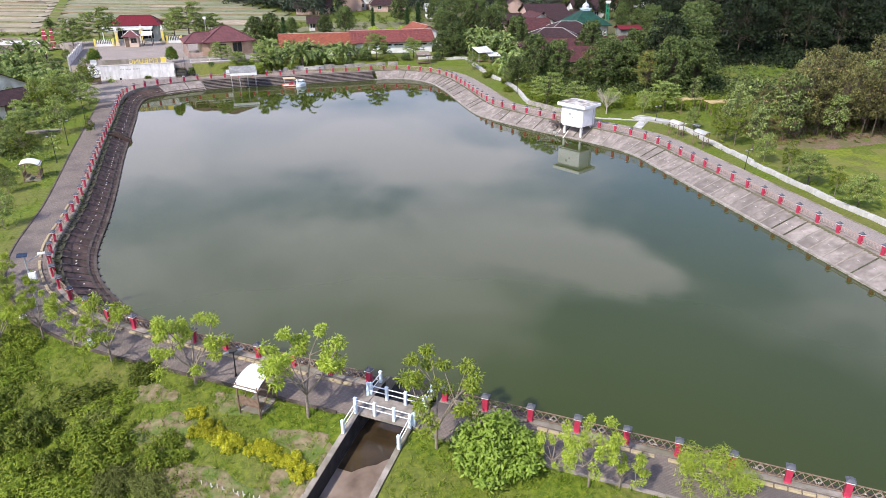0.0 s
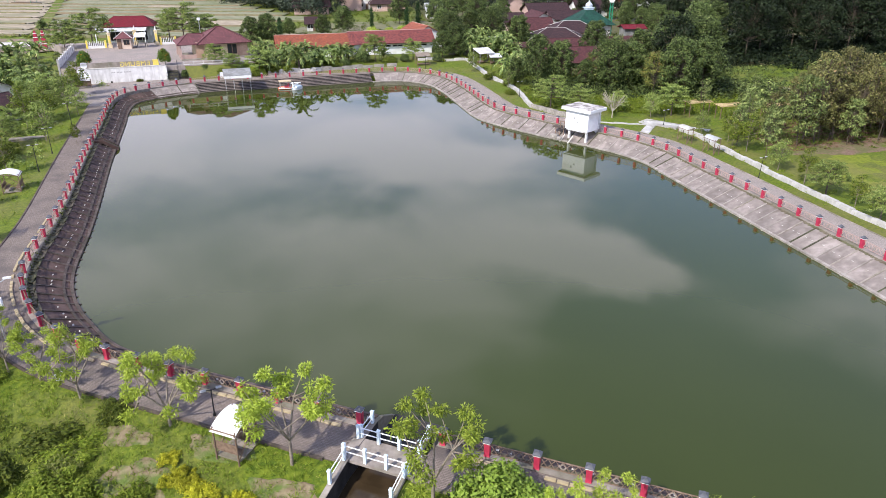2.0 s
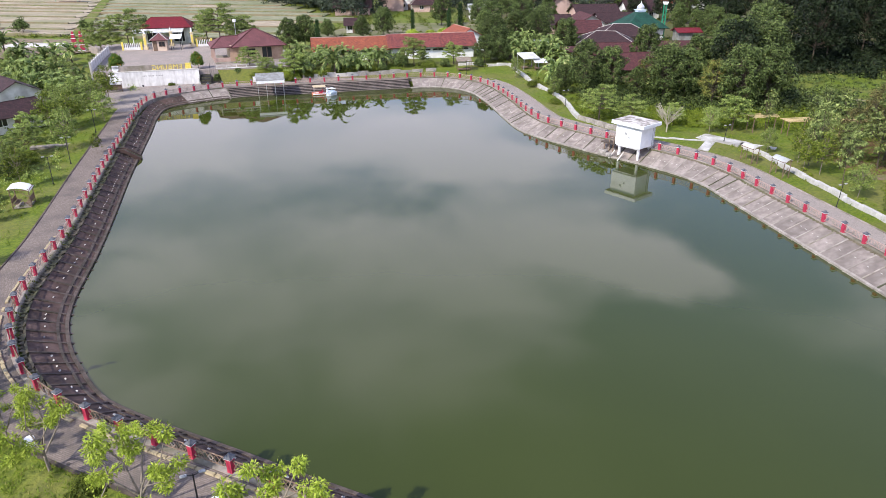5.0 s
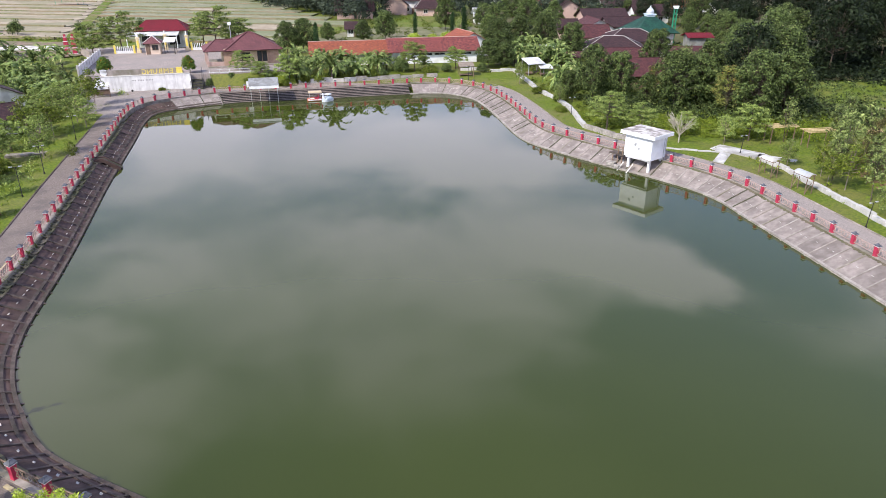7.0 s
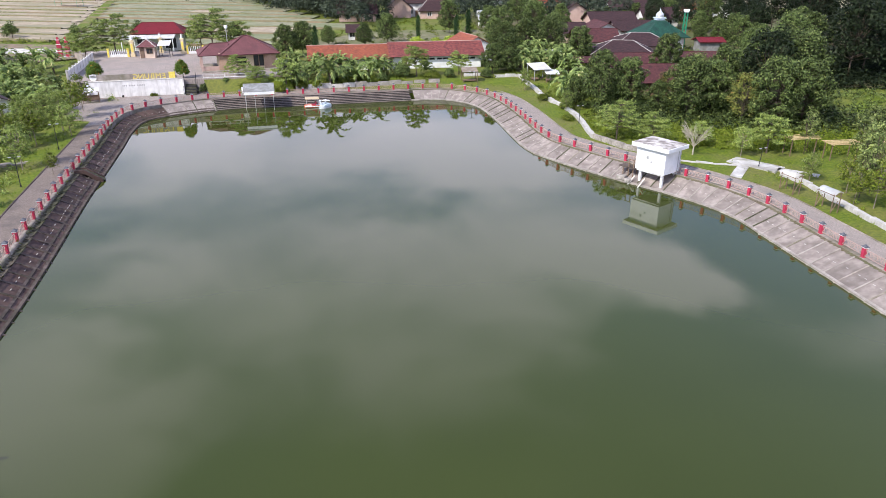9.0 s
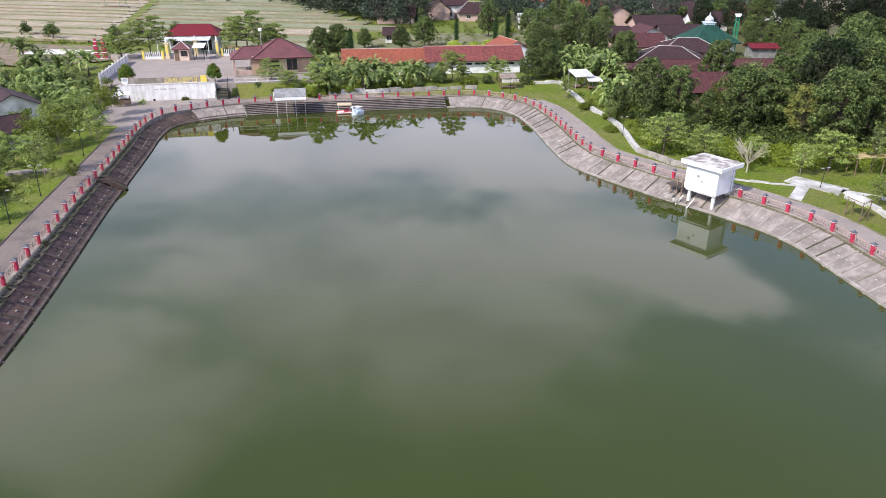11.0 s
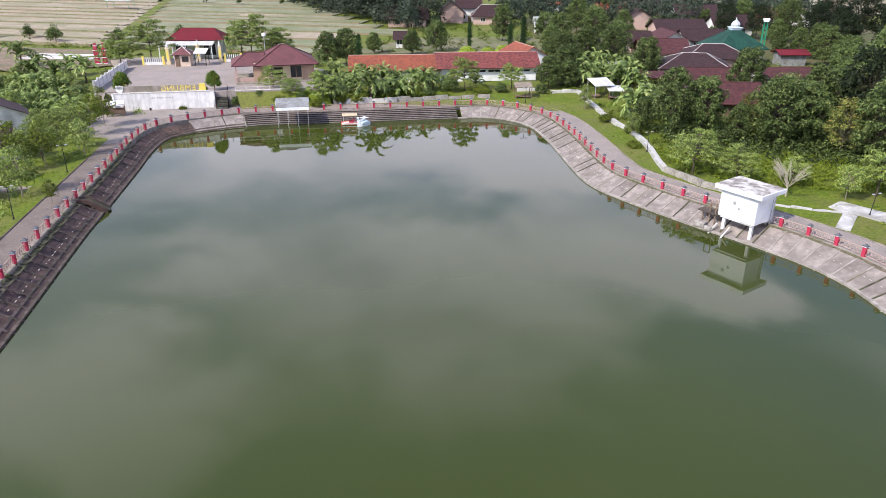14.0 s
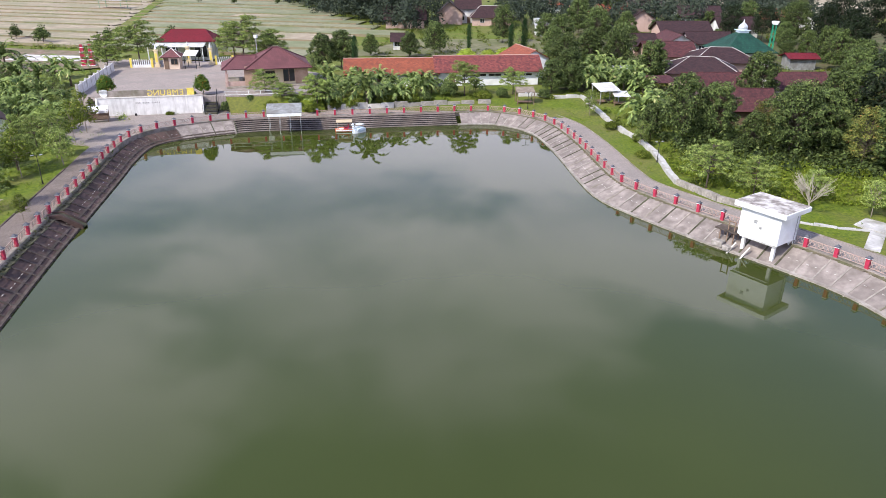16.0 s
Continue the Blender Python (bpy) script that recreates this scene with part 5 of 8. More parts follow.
roof_part("porch_roof", [[(-7.0, -3.9, ze - 0.05), (-2.4, -3.9, ze - 0.05), (-1.5, 0, 4.2), (-4.6, 0, 4.2)], [(-2.4, 3.9, ze - 0.05), (-7.0, 3.9, ze - 0.05), (-4.6, 0, 4.2), (-1.5, 0, 4.2)], [(-7.0, 3.9, ze - 0.05), (-7.0, -3.9, ze - 0.05), (-4.6, 0, 4.2)]], 0.12, M_ROOFH, hall)
ridge_part([((-4.6, 0, 4.2), (-7.0, -3.9, ze - 0.05)), ((-4.6, 0, 4.2), (-1.5, 0, 4.2))], M_ROOFH, hall, 0.1)
for sy in (-3.4, 0, 3.4):
    bpart("porch_post", [(0.4, 0.4, 0.9, -6.4, sy, 0), (0.24, 0.24, 2.7, -6.4, sy, 0)], M_PINK, hall)
bpart("porch_wall", [(3.0, 0.14, 0.8, -4.9, -3.4, 0)], M_PINK, hall)
for wx in (2.6, 3.5):
    window_part(hall, wx, -3.48, 0.5, 0.8, 1.9, 0, M_WOOD, 1)
window_part(hall, 0.2, -3.48, 0.9, 1.4, 1.3, 0, M_WOOD, 2)
mast = thing("speaker_mast", "thin mast with white loudspeakers above the hall", "mast", pose(-53.6, 145.0, PZ))
rod_part("pole", (0, 0, 0), (0, 0, 6.0), 0.06, M_GREYMET, mast)
bpart("speaker", [(0.5, 0.5, 0.5, 0, 0, 5.8)], M_WHITE, mast)
rail_w = tagged(new("terrace_rail"), "low white rail along the hall's terrace", "railing", kind="structure")
rail_w.matrix_world = pose(-44.2, 128.75, PZ, 0, 0, 21.6)
bpart("bar", [(13.6, 0.05, 0.05, 0, 0, 0.5), (13.6, 0.1, 0.1, 0, 0, 0)], M_STAINED, rail_w)
for k in range(9):
    bpart("post", [(0.08, 0.08, 0.6, -6.7 + 1.675 * k, 0, 0)], M_STAINED, rail_w)
mesh_pts = [(-50.2, 125.9, PZ - 0.15), (-37.6, 131.0, PZ - 0.3), (-36.0, 128.6, 1.3), (-48.6, 123.9, 1.3), (-36.6, 131.6, 1.2)]
tagged(mesh("grass_bank", mesh_pts, [(0, 3, 2, 1), (1, 2, 4)], M_GRASS), "steep green grass bank below the terrace", "grass", kind="structure")
wallf = tagged(new("garden_wall"), "low pale garden wall along the far path", "wall", kind="structure")
for k in range(12):
    s = along(-34.0, 126.8) + 2.0 * k
    p = at(s, 3.6, G - 0.2)
    bpart("wall_block", [(1.96, 0.3, 0.85 + 0.12 * (k % 3), 0, 0, 0)], M_LIGHTC if k in (1, 2, 3, 4) else M_STONE, wallf)
    wallf.children[-1].matrix_local = Matrix.Translation(p) @ Matrix.Rotation(turn_at(s), 4, "Z")

# ---- school and village ----
SW = 17.0
house("school_wing", "long low white school wing with a red-brown tile roof", -15.6, 153.6, 2.1, SW, 17.0, 6.4, 2.75, 4.55, M_ROOFS, M_WHITE, over=0.75, windows=((-1.6, 1.5, 2.2, 0.5), (1.0, 1.5, 2.2, 0.5), (3.6, 1.5, 2.2, 0.5), (6.3, 1.5, 2.2, 0.5)), door=-6.3, cap=M_PINK, group="school wings")
house("school_wing", "long low school wing with a bright orange tile roof", -31.3, 148.9, 2.0, SW, 14.5, 6.2, 2.6, 4.35, M_ROOFO, M_WHITE, over=0.75, windows=((-4.5, 1.0, 1.6, 1.0), (0.0, 1.0, 1.6, 1.0), (4.5, 1.0, 1.6, 1.0)), door=-2.0, cap=M_PINK, group="school wings")
house("white_gable_house", "tall white gabled house with a red tile roof", -9.6, 163.0, 2.1, -62, 8.0, 7.4, 3.0, 4.9, M_ROOFO, M_WHITE, over=0.5, cap=M_PINK)
house("large_village_house", "big village house with a dark maroon hipped tile roof", 21.0, 160.6, 2.0, -3, 10.6, 9.5, 2.8, 4.6, M_ROOFD, M_PINK, hip=4.3, over=1.0, windows=((-3, 1.0, 1.4, 1.2), (3, 1.0, 1.4, 1.2)), door=0, cap=M_LIGHTC)
house("village_house", "low village house with a maroon tile roof among the trees", 21.5, 150.0, 1.8, 14, 9.5, 5.0, 2.5, 3.9, M_ROOF, M_PINK, over=0.8, door=1)
house("village_house", "village house with a dark hipped tile roof", 26.3, 173.5, 2.0, 6, 11, 9, 2.9, 4.7, M_ROOFD, M_PINK, hip=4.4, over=0.9, cap=M_LIGHTC)
house("barn", "small wooden barn with a dark red tile roof by trees", 22.3, 134.0, 1.6, 10, 7.0, 5.5, 2.6, 4.6, M_ROOF, M_WOOD, over=0.7, door=0)
house("village_house", "village house with a maroon tile roof half hidden by trees", 33.4, 151.0, 1.8, 12, 8.5, 6.5, 2.6, 4.2, M_ROOF, M_STAINED, over=0.8, windows=((-2, 1.0, 1.4, 1.0),))
house("village_house", "village house with a long dark red tile roof", 37.0, 142.0, 1.6, 5, 9, 6, 2.6, 4.5, M_ROOF, M_PINK, over=0.8)
house("shed", "shed with a red metal sheet roof", 42.6, 181.0, 2.0, 10, 5, 3.6, 2.5, 3.1, M_ROOFR, M_SHEET, over=0.6)
for x, y, rz, L, W, ev, rg, rf, wl_, hp, lab in (
        (25.0, 219, 14, 12, 8, 3.2, 5.2, M_ROOFD, M_PINK, 0, "village house with a dark tile roof"),
        (20.5, 197, 104, 9, 7, 3.0, 4.8, M_ROOF, M_STAINED, 0, "village house with a maroon tile roof and pale walls"),
        (28.0, 200, 14, 9, 7, 3.0, 4.8, M_ROOFD, M_STAINED, 0, "village house with a dark tile roof and pale walls"),
        (11.9, 194.5, 12, 8, 6, 2.8, 4.6, M_ROOFD, M_PINK, 0, "village house with a dark tile roof"),
        (17, 178, 12, 9, 6.5, 3.0, 5.0, M_ROOF, M_PINK, 0, "village house with a maroon tile roof"),
        (16.5, 244, 100, 9, 9, 3.0, 6.0, M_ROOFD, M_PINK, 0, "village house with a dark roof and a pale gable"),
        (35.0, 262, 10, 12, 8, 3.2, 5.8, M_ROOFD, M_STAINED, 0, "distant village house with a dark roof"),
        (10.0, 262, 25, 11, 8, 3.2, 5.8, M_ROOFO, M_PINK, 0, "distant village house with a red roof"),
        (56.0, 262, 12, 9, 7, 3.0, 5.4, M_ROOFO, M_PINK, 0, "distant village house with an orange roof"),
        (63.0, 258, 100, 8, 6, 3.0, 5.4, M_ROOF, M_STAINED, 0, "distant village house with a maroon roof"),
        (40.0, 232, 15, 10, 7, 3.0, 5.4, M_ROOFD, M_STAINED, 0, "village house with a dark tile roof"),
        (3.0, 282, 20, 12, 8, 3.2, 6.0, M_ROOFD, M_PINK, 0, "distant village house with a dark roof"),
        (-8.0, 300, 30, 12, 8, 3.2, 6.0, M_ROOFO, M_STAINED, 0, "distant village house with a red roof"),
        (22.0, 290, 15, 12, 8, 3.2, 6.0, M_ROOFD, M_PINK, 0, "distant village house with a dark roof"),
        (-49.5, 236, 12, 11, 8, 3.0, 6.0, M_ROOFD, M_PINK, 0, "pink-walled house with a dark tile roof by the fields"),
        (-39.0, 251, 100, 10, 7.5, 3.6, 6.6, M_ROOFD, M_PINK, 0, "pink gabled house with a dark tile roof"),
        (-34.0, 254, 12, 7, 6, 4.8, 7.0, M_ROOFD, M_STAINED, 0, "two-storey pale house with a dark roof"),
        (-25.6, 248, 8, 12, 7, 3.0, 5.6, M_ROOFD, M_PINK, 3.0, "pink-walled house with a dark hipped roof"),
        (-39.5, 190, 12, 3.6, 3.5, 2.6, 3.8, M_ROOFD, M_STAINED, 0, "small pale shed with a dark roof"),
        (-8.7, 225, 10, 5, 5, 3.0, 4.5, M_TIN, M_STAINED, 0, "small white kiosk with a sheet roof"),
        (-77.0, 108.3, -38, 9, 7, 2.6, 4.4, M_ROOFD, M_STAINED, 0, "house with a dark tile roof among the trees"),
        (-67.8, 94.8, 62, 7.5, 5, 2.5, 3.7, M_ROOFD, M_STAINED, 0, "low white house with a dark roof among the trees")):
    house("village_house", lab, x, y, 1.9 if y > 130 else 0.6, rz, L, W, ev, rg, rf, wl_, hip=hp, windows=((-L / 4, 1.0, 1.3, 1.2), (L / 4, 1.0, 1.3, 1.2)), door=0.2, cap=M_LIGHTC if hp else None)

mosque = thing("mosque", "mosque with a green pyramid tile roof and a pale metal dome", "mosque", pose(32.0, 184.5, 2.0, 0, 0, 14))
bpart("wall", [(8.8, 8.8, 3.2, 0, 0, 0)], M_STAINED, mosque)
a = 5.4
roof_part("roof", [[(-a, -a, 3.0), (a, -a, 3.0), (0.9, -0.9, 6.3), (-0.9, -0.9, 6.3)], [(a, -a, 3.0), (a, a, 3.0), (0.9, 0.9, 6.3), (0.9, -0.9, 6.3)], [(a, a, 3.0), (-a, a, 3.0), (-0.9, 0.9, 6.3), (0.9, 0.9, 6.3)], [(-a, a, 3.0), (-a, -a, 3.0), (-0.9, -0.9, 6.3), (-0.9, 0.9, 6.3)]], 0.15, M_ROOFG, mosque, "green tile roof")
bpart("drum", [(1.9, 1.9, 0.5, 0, 0, 6.2), (2.3, 2.3, 0.15, 0, 0, 6.65)], M_BLUEW, mosque, "pale blue drum")
vs, fs, n = [], [], 16
prof = [(0.75, 6.8), (0.9, 7.15), (0.84, 7.5), (0.58, 7.85), (0.26, 8.1), (0.09, 8.35), (0.03, 8.8)]
for r, z in prof:
    vs += [(r * math.cos(2 * math.pi * k / n), r * math.sin(2 * math.pi * k / n), z) for k in range(n)]
for q in range(len(prof) - 1):
    fs += [(q * n + k, q * n + (k + 1) % n, q * n + n + (k + 1) % n, q * n + n + k) for k in range(n)]
mesh("dome", vs, fs, M_DOME, mosque, smooth=True)
lt = thing("speaker_tower", "green steel lattice tower with loudspeakers", "tower", pose(37.2, 182.0, 2.0))
for sx, sy in ((-0.4, -0.4), (0.4, -0.4), (0.4, 0.4), (-0.4, 0.4)):
    rod_part("leg", (sx, sy, 0), (sx * 0.7, sy * 0.7, 8.2), 0.07, M_GREENP, lt)
for k in range(7):
    z0, z1 = 1.1 * k, 1.1 * k + 1.1
    for q in range(4):
        c = [(-0.38, -0.38), (0.38, -0.38), (0.38, 0.38), (-0.38, 0.38)]
        rod_part("brace", (*c[q], z0), (*c[(q + 1) % 4], z1), 0.045, M_GREENP, lt, sides=5)
bpart("speaker", [(0.9, 0.9, 0.35, 0, 0, 8.2), (1.3, 0.3, 0.3, 0, 0, 8.5)], M_WHITE, lt)


def open_hut(name, label, x, y, z, rz, L, W, h0, h1, roof, post, group=""):
    o = thing(name, label, "hut", pose(x, y, z, 0, 0, rz), group)
    roof_part("roof", [[(-L / 2, -W / 2, h0), (L / 2, -W / 2, h0), (L / 2, W / 2, h1), (-L / 2, W / 2, h1)]], 0.08, roof, o)
    for sx in (-1, 1):
        for sy in (-1, 1):
            rod_part("post", (sx * L * 0.45, sy * W * 0.45, -0.3), (sx * L * 0.45, sy * W * 0.45, h0 + (h1 - h0) * (0.5 + sy * 0.45)), 0.06, post, o)
    bpart("bench", [(L * 0.8, W * 0.5, 0.1, 0, 0, 0.5), (0.1, 0.1, 0.55, -L * 0.35, 0, 0), (0.1, 0.1, 0.55, L * 0.35, 0, 0)], M_WOOD, o)
    return o


M_THATCH = mat_noise("grey_thatch", (0.20, 0.165, 0.13), (0.31, 0.26, 0.21), 7, 0.95, (0.15, 0.12, 0.10), 1.5, 0.6)
open_hut("stall", "small open stall with a white sheet roof", 4.4, 141.6, 1.6, 25, 3.4, 3.2, 2.3, 3.0, M_TINP, M_GREYMET)
open_hut("stall", "low lean-to with pale rusted sheets beside the stall", 6.6, 140.6, 1.6, 12, 2.4, 2.4, 1.7, 2.1, M_TINP, M_WOOD)
open_hut("rest_hut", "small thatched rest hut with a bench on the lawn", -7.7, 138.9, 1.5, 15, 2.8, 2.0, 2.1, 2.6, M_THATCH, M_WOOD)
open_hut("shed_roof", "rusty sheet-roofed lean-to by the village", 13.1, 150.0, 1.8, 15, 4.5, 3.5, 2.2, 2.8, M_ROOF, M_WOOD)
open_hut("shed_roof", "grey sheet-roofed lean-to among the trees", 8.3, 158.6, 1.9, 15, 4.2, 3.0, 2.3, 2.9, M_TIN, M_WOOD)
open_hut("field_hut", "small hut with a white roof out in the fields", -165, 268, 2.0, 5, 9, 5, 3.2, 3.6, M_TIN, M_GREENP)

# ---- near bank: bench shelter, lamps, bin ----
def arch_roof(name, L, W, rise, z, material, parent, thick=0.05, n=8, tilt=0.0):
    """A curved sheet roof; it bows across W."""
    vs, fs = [], []
    for k in range(n + 1):
        f = k / n - 0.5
        zz = z + rise * (1 - (2 * f) ** 2) + tilt * f
        vs += [(-L / 2, W * f, zz), (L / 2, W * f, zz), (L / 2, W * f, zz - thick), (-L / 2, W * f, zz - thick)]
    for k in range(n):
        for q in range(4):
            fs.append((k * 4 + q, k * 4 + (q + 1) % 4, k * 4 + 4 + (q + 1) % 4, k * 4 + 4 + q))
    fs += [(3, 2, 1, 0), (4 * n, 4 * n + 1, 4 * n + 2, 4 * n + 3)]
    return mesh(name, vs, fs, material, parent)


def bench_shelter(x, y, z, rz, roof_mat, label, L=1.75, W=1.9, bare=False):
    o = thing("bench_shelter", label, "shelter", pose(x, y, z, 0, 0, rz), "bench shelters")
    arch_roof("roof", L, W, 0.24, 1.85, roof_mat, o, tilt=0.3)
    for sx in (-1, 1):
        rod_part("post", (sx * L * 0.44, -W * 0.42, -0.25), (sx * L * 0.44, -W * 0.42, 1.85), 0.045, M_WOOD, o)
        rod_part("post", (sx * L * 0.44, W * 0.42, -0.1), (sx * L * 0.44, W * 0.42, 2.05), 0.045, M_WOOD, o)
        rod_part("brace", (sx * L * 0.44, -W * 0.42, 0.1), (sx * L * 0.44, W * 0.2, 1.2), 0.035, M_WOOD, o)
        rod_part("roof_rail", (sx * L * 0.48, -W * 0.5, 1.72), (sx * L * 0.48, W * 0.5, 2.0), 0.035, M_WOOD, o)
        if bare:
            continue
        bpart("seat", [(L * 0.85, 0.42, 0.05, 0, sx * 0.52, 0.42)], M_WOOD, o)
        bpart("backrest", [(L * 0.85, 0.05, 0.45, 0, sx * 0.75, 0.55)], M_WOOD, o)
    rod_part("roof_rail", (-L * 0.48, -W * 0.46, 1.76), (L * 0.48, -W * 0.46, 1.76), 0.035, M_WOOD, o)
    if not bare:
        bpart("floor", [(L * 0.95, W * 0.8, 0.06, 0, 0, 0.05)], M_COPE, o)
    return o


bench_shelter(-11.0, 27.5, 1.22, -20, M_WHITE, "bench shelter with a curved white sheet roof on a brown frame", 1.5, 1.9)
bench_shelter(-45.6, 65.6, 1.1, 112, M_WHITE, "bench shelter with a curved white roof beside the path")
bench_shelter(-64.3, 116.5, 1.3, 30, M_WHITE, "bench shelter with a curved white roof under the trees", 2.6, 1.9)
bench_shelter(29.9, 80.8, 1.25, -68, M_TIN, "bench shelter with a pale arched roof on the lawn", 2.1, 0.95, True)
bench_shelter(28.2, 85.6, 1.25, -66, M_WALLC, "bench shelter with a grey roof on the lawn", 2.0, 0.95, True)


def park_lamp(x, y, z, h, lean=0.0, label="thin dark park lamp with twin heads"):
    o = thing("park_lamp", label, "lamp", pose(x, y, z, lean, 0, 30), "park lamps")
    rod_part("base", (0, 0, -0.15), (0, 0, 0.25), 0.11, M_DARKMET, o, 0.07)
    rod_part("pole", (0, 0, 0.1), (0, 0, h), 0.045, M_DARKMET, o, 0.03)
    for sx in (-1, 1):
        rod_part("arm", (0, 0, h - 0.1), (sx * 0.35, 0, h + 0.05), 0.022, M_DARKMET, o, sides=6)
        bmn = bmesh.new()
        box(bmn, 0.3, 0.16, 0.08, Matrix.Translation((sx * 0.4, 0, h - 0.02)))
        bmesh.ops.bevel(bmn, geom=bmn.edges[:], offset=0.02, segments=1, affect="EDGES")
        part("lamp_head", bmn, M_GREYMET, o)
    return o


for x, y, h, ln in ((-13.0, 30.0, 1.9, 6), (-48.6, 78.2, 3.0, -8), (-53.2, 91.4, 3.0, -3), (-46.2, 71.2, 3.0, -5), (27.8, 94.0, 2.2, 4), (31.9, 71.3, 2.4, 3), (-7.0, 135.8, 2.4, 0), (9.4, 112.0, 2.4, 0)):
    park_lamp(x, y, ground_at(x, y), h, ln)
sl = thing("solar_street_lamp", "grey street lamp pole with a solar panel and a white box", "street lamp", pose(-28.7, 37.0, 1.2, 0, 0, 20))
rod_part("pole", (0, 0, -0.2), (0, 0, 4.4), 0.06, M_GREYMET, sl)
rod_part("arm", (0, 0, 3.9), (0.9, 0.3, 4.3), 0.035, M_GREYMET, sl)
bpart("lamp_head", [(0.45, 0.18, 0.1, 0.95, 0.32, 4.28)], M_WHITE, sl)
bpart("panel", [(0.62, 0.38, 0.04, -0.1, 0, 4.45, 0, 20)], M_SOLAR, sl)
bpart("box", [(0.42, 0.3, 0.55, 0.2, 0, 2.6)], M_WHITE, sl)
bin_ = thing("bin", "small white bin beside the path", "bin", pose(-23.0, 32.95, 1.2))
rod_part("body", (0, 0, -0.1), (0, 0, 0.6), 0.2, M_WHITE, bin_, 0.24, 12)
slab_b = thing("concrete_bench", "plain concrete slab bench beside the path", "bench", pose(-29.6, 36.5, 0.95, 0, 0, 135))
bpart("seat", [(1.7, 0.45, 0.1, 0, 0, 0.42)], M_LIGHTC, slab_b, bevel=0.02)
for lx in (-0.6, 0.6):
    bpart("leg", [(0.15, 0.4, 0.6, lx, 0, -0.15)], M_LIGHTC, slab_b)

hill = thing("slope_letters", "row of small weathered white letters set on the grass slope", "sign", pose(-10.9, 22.0, ground_at(-10.9, 22.0), 0, 0, -17))
for k in range(12):
    if k != 5:
        lx, ly, lh = -1.75 + 0.30 * k, 0.05 * math.sin(2.3 * k), 0.42 + 0.06 * math.sin(4.1 * k)
        bpart("letter_bar", [(0.04, 0.03, lh, lx, ly, -0.08), (0.13, 0.03, 0.04, lx + 0.04 * (-1) ** k, ly, 0.02 + 0.08 * (k % 3))], M_COPE if k % 4 == 1 else M_LIGHTC, hill)

# ---- right park: low walls and side paths ----
def wall_run(name, label, pts, h, w, material, z=None, step=2.0):
    o = tagged(new(name), label, "wall", kind="structure")
    for (x0, y0), (x1, y1) in zip(pts, pts[1:]):
        d = math.hypot(x1 - x0, y1 - y0)
        n = max(1, round(d / step))
        for k in range(n):
            f = (k + 0.5) / n
            x, y = x0 + (x1 - x0) * f, y0 + (y1 - y0) * f
            zz = (ground_at(x, y) if z is None else z) - 0.25
            bpart("wall_block", [(d / n - 0.02, w, h + 0.25 + 0.03 * ((k * 7) % 3), 0, 0, 0)], material, o)
            o.children[-1].matrix_local = pose(x, y, zz, 0, 0, math.degrees(math.atan2(y1 - y0, x1 - x0)))
    return o


wall_run("park_wall", "low white concrete boundary wall beyond the lawn", [(29.4, 91.4), (30.8, 87.2), (32.3, 80.4), (33.6, 73.6), (35.2, 67.0), (36.7, 61.2), (38.8, 55.0), (42.5, 44)], 0.42, 0.46, M_WALLC)
wall_run("park_wall", "low pale stone boundary wall beyond the lawn", [(-9.0, 143.4), (-4.0, 143.0), (0.9, 143.6), (3.1, 136.4), (4.5, 131.2), (6.4, 125.4), (8.0, 121.5), (9.5, 115.2), (10.2, 108.5), (10.7, 104.4)], 0.42, 0.6, M_WALLC)
wall_run("park_wall", "rough grey stone wall behind the pump house", [(10.7, 104.4), (13.9, 99.8), (18.2, 96.8)], 0.6, 0.4, M_STONE)
wall_run("lawn_kerb", "narrow pale kerb across the lawn", [(19.5, 95.6), (23.0, 94.4), (26.2, 94.6)], 0.1, 0.4, M_WALLC)
for a, b, w in (((25.6, 96.6), (29.8, 93.0), 2.6), ((24.2, 89.8), (26.2, 94.0), 1.2), ((29.6, 93.2), (33.2, 91.2), 1.2)):
    L = math.hypot(b[0] - a[0], b[1] - a[1])
    sp = tagged(bpart("side_path", [(L, w, 0.3, 0, 0, 0)], M_WALLC, None), "pale concrete side path across the lawn", "path", kind="structure")
    sp.matrix_world = pose((a[0] + b[0]) / 2, (a[1] + b[1]) / 2, G - 0.33, 0, 0, math.degrees(math.atan2(b[1] - a[1], b[0] - a[0])))
sp = tagged(bpart("side_path", [(7.5, 1.1, 0.3, 0, 0, 0)], M_COPE, None), "pale footpath through the left park", "path", kind="structure")
sp.matrix_world = pose(-54.6, 86.4, ground_at(-54.6, 86.4) - 0.2, 0, 0, 22)
for x, y, rz in ((34.0, 99.8, 14), (38.0, 98.4, 10), (44.6, 98.8, 8)):
    rk = thing("bamboo_rack", "stack of bamboo poles laid on a low rack", "rack", pose(x, y, ground_at(x, y), 0, 0, rz), "bamboo racks")
    for k in range(7):
        rod_part("pole", (-1.9, -0.9 + 0.3 * k, 2.0 + 0.05 * (k % 2)), (1.9, -0.9 + 0.3 * k, 2.05 + 0.05 * (k % 3)), 0.05, M_BAMBOO, rk, sides=6)
    for sx in (-1.5, 1.5):
        rod_part("leg", (sx, -0.7, -0.2), (sx, -0.7, 2.0), 0.06, M_WOOD, rk)
        rod_part("leg", (sx, 0.7, -0.2), (sx, 0.7, 2.0), 0.06, M_WOOD, rk)
        rod_part("crossbar", (sx, -1.0, 1.93), (sx, 1.0, 1.93), 0.05, M_BAMBOO, rk)

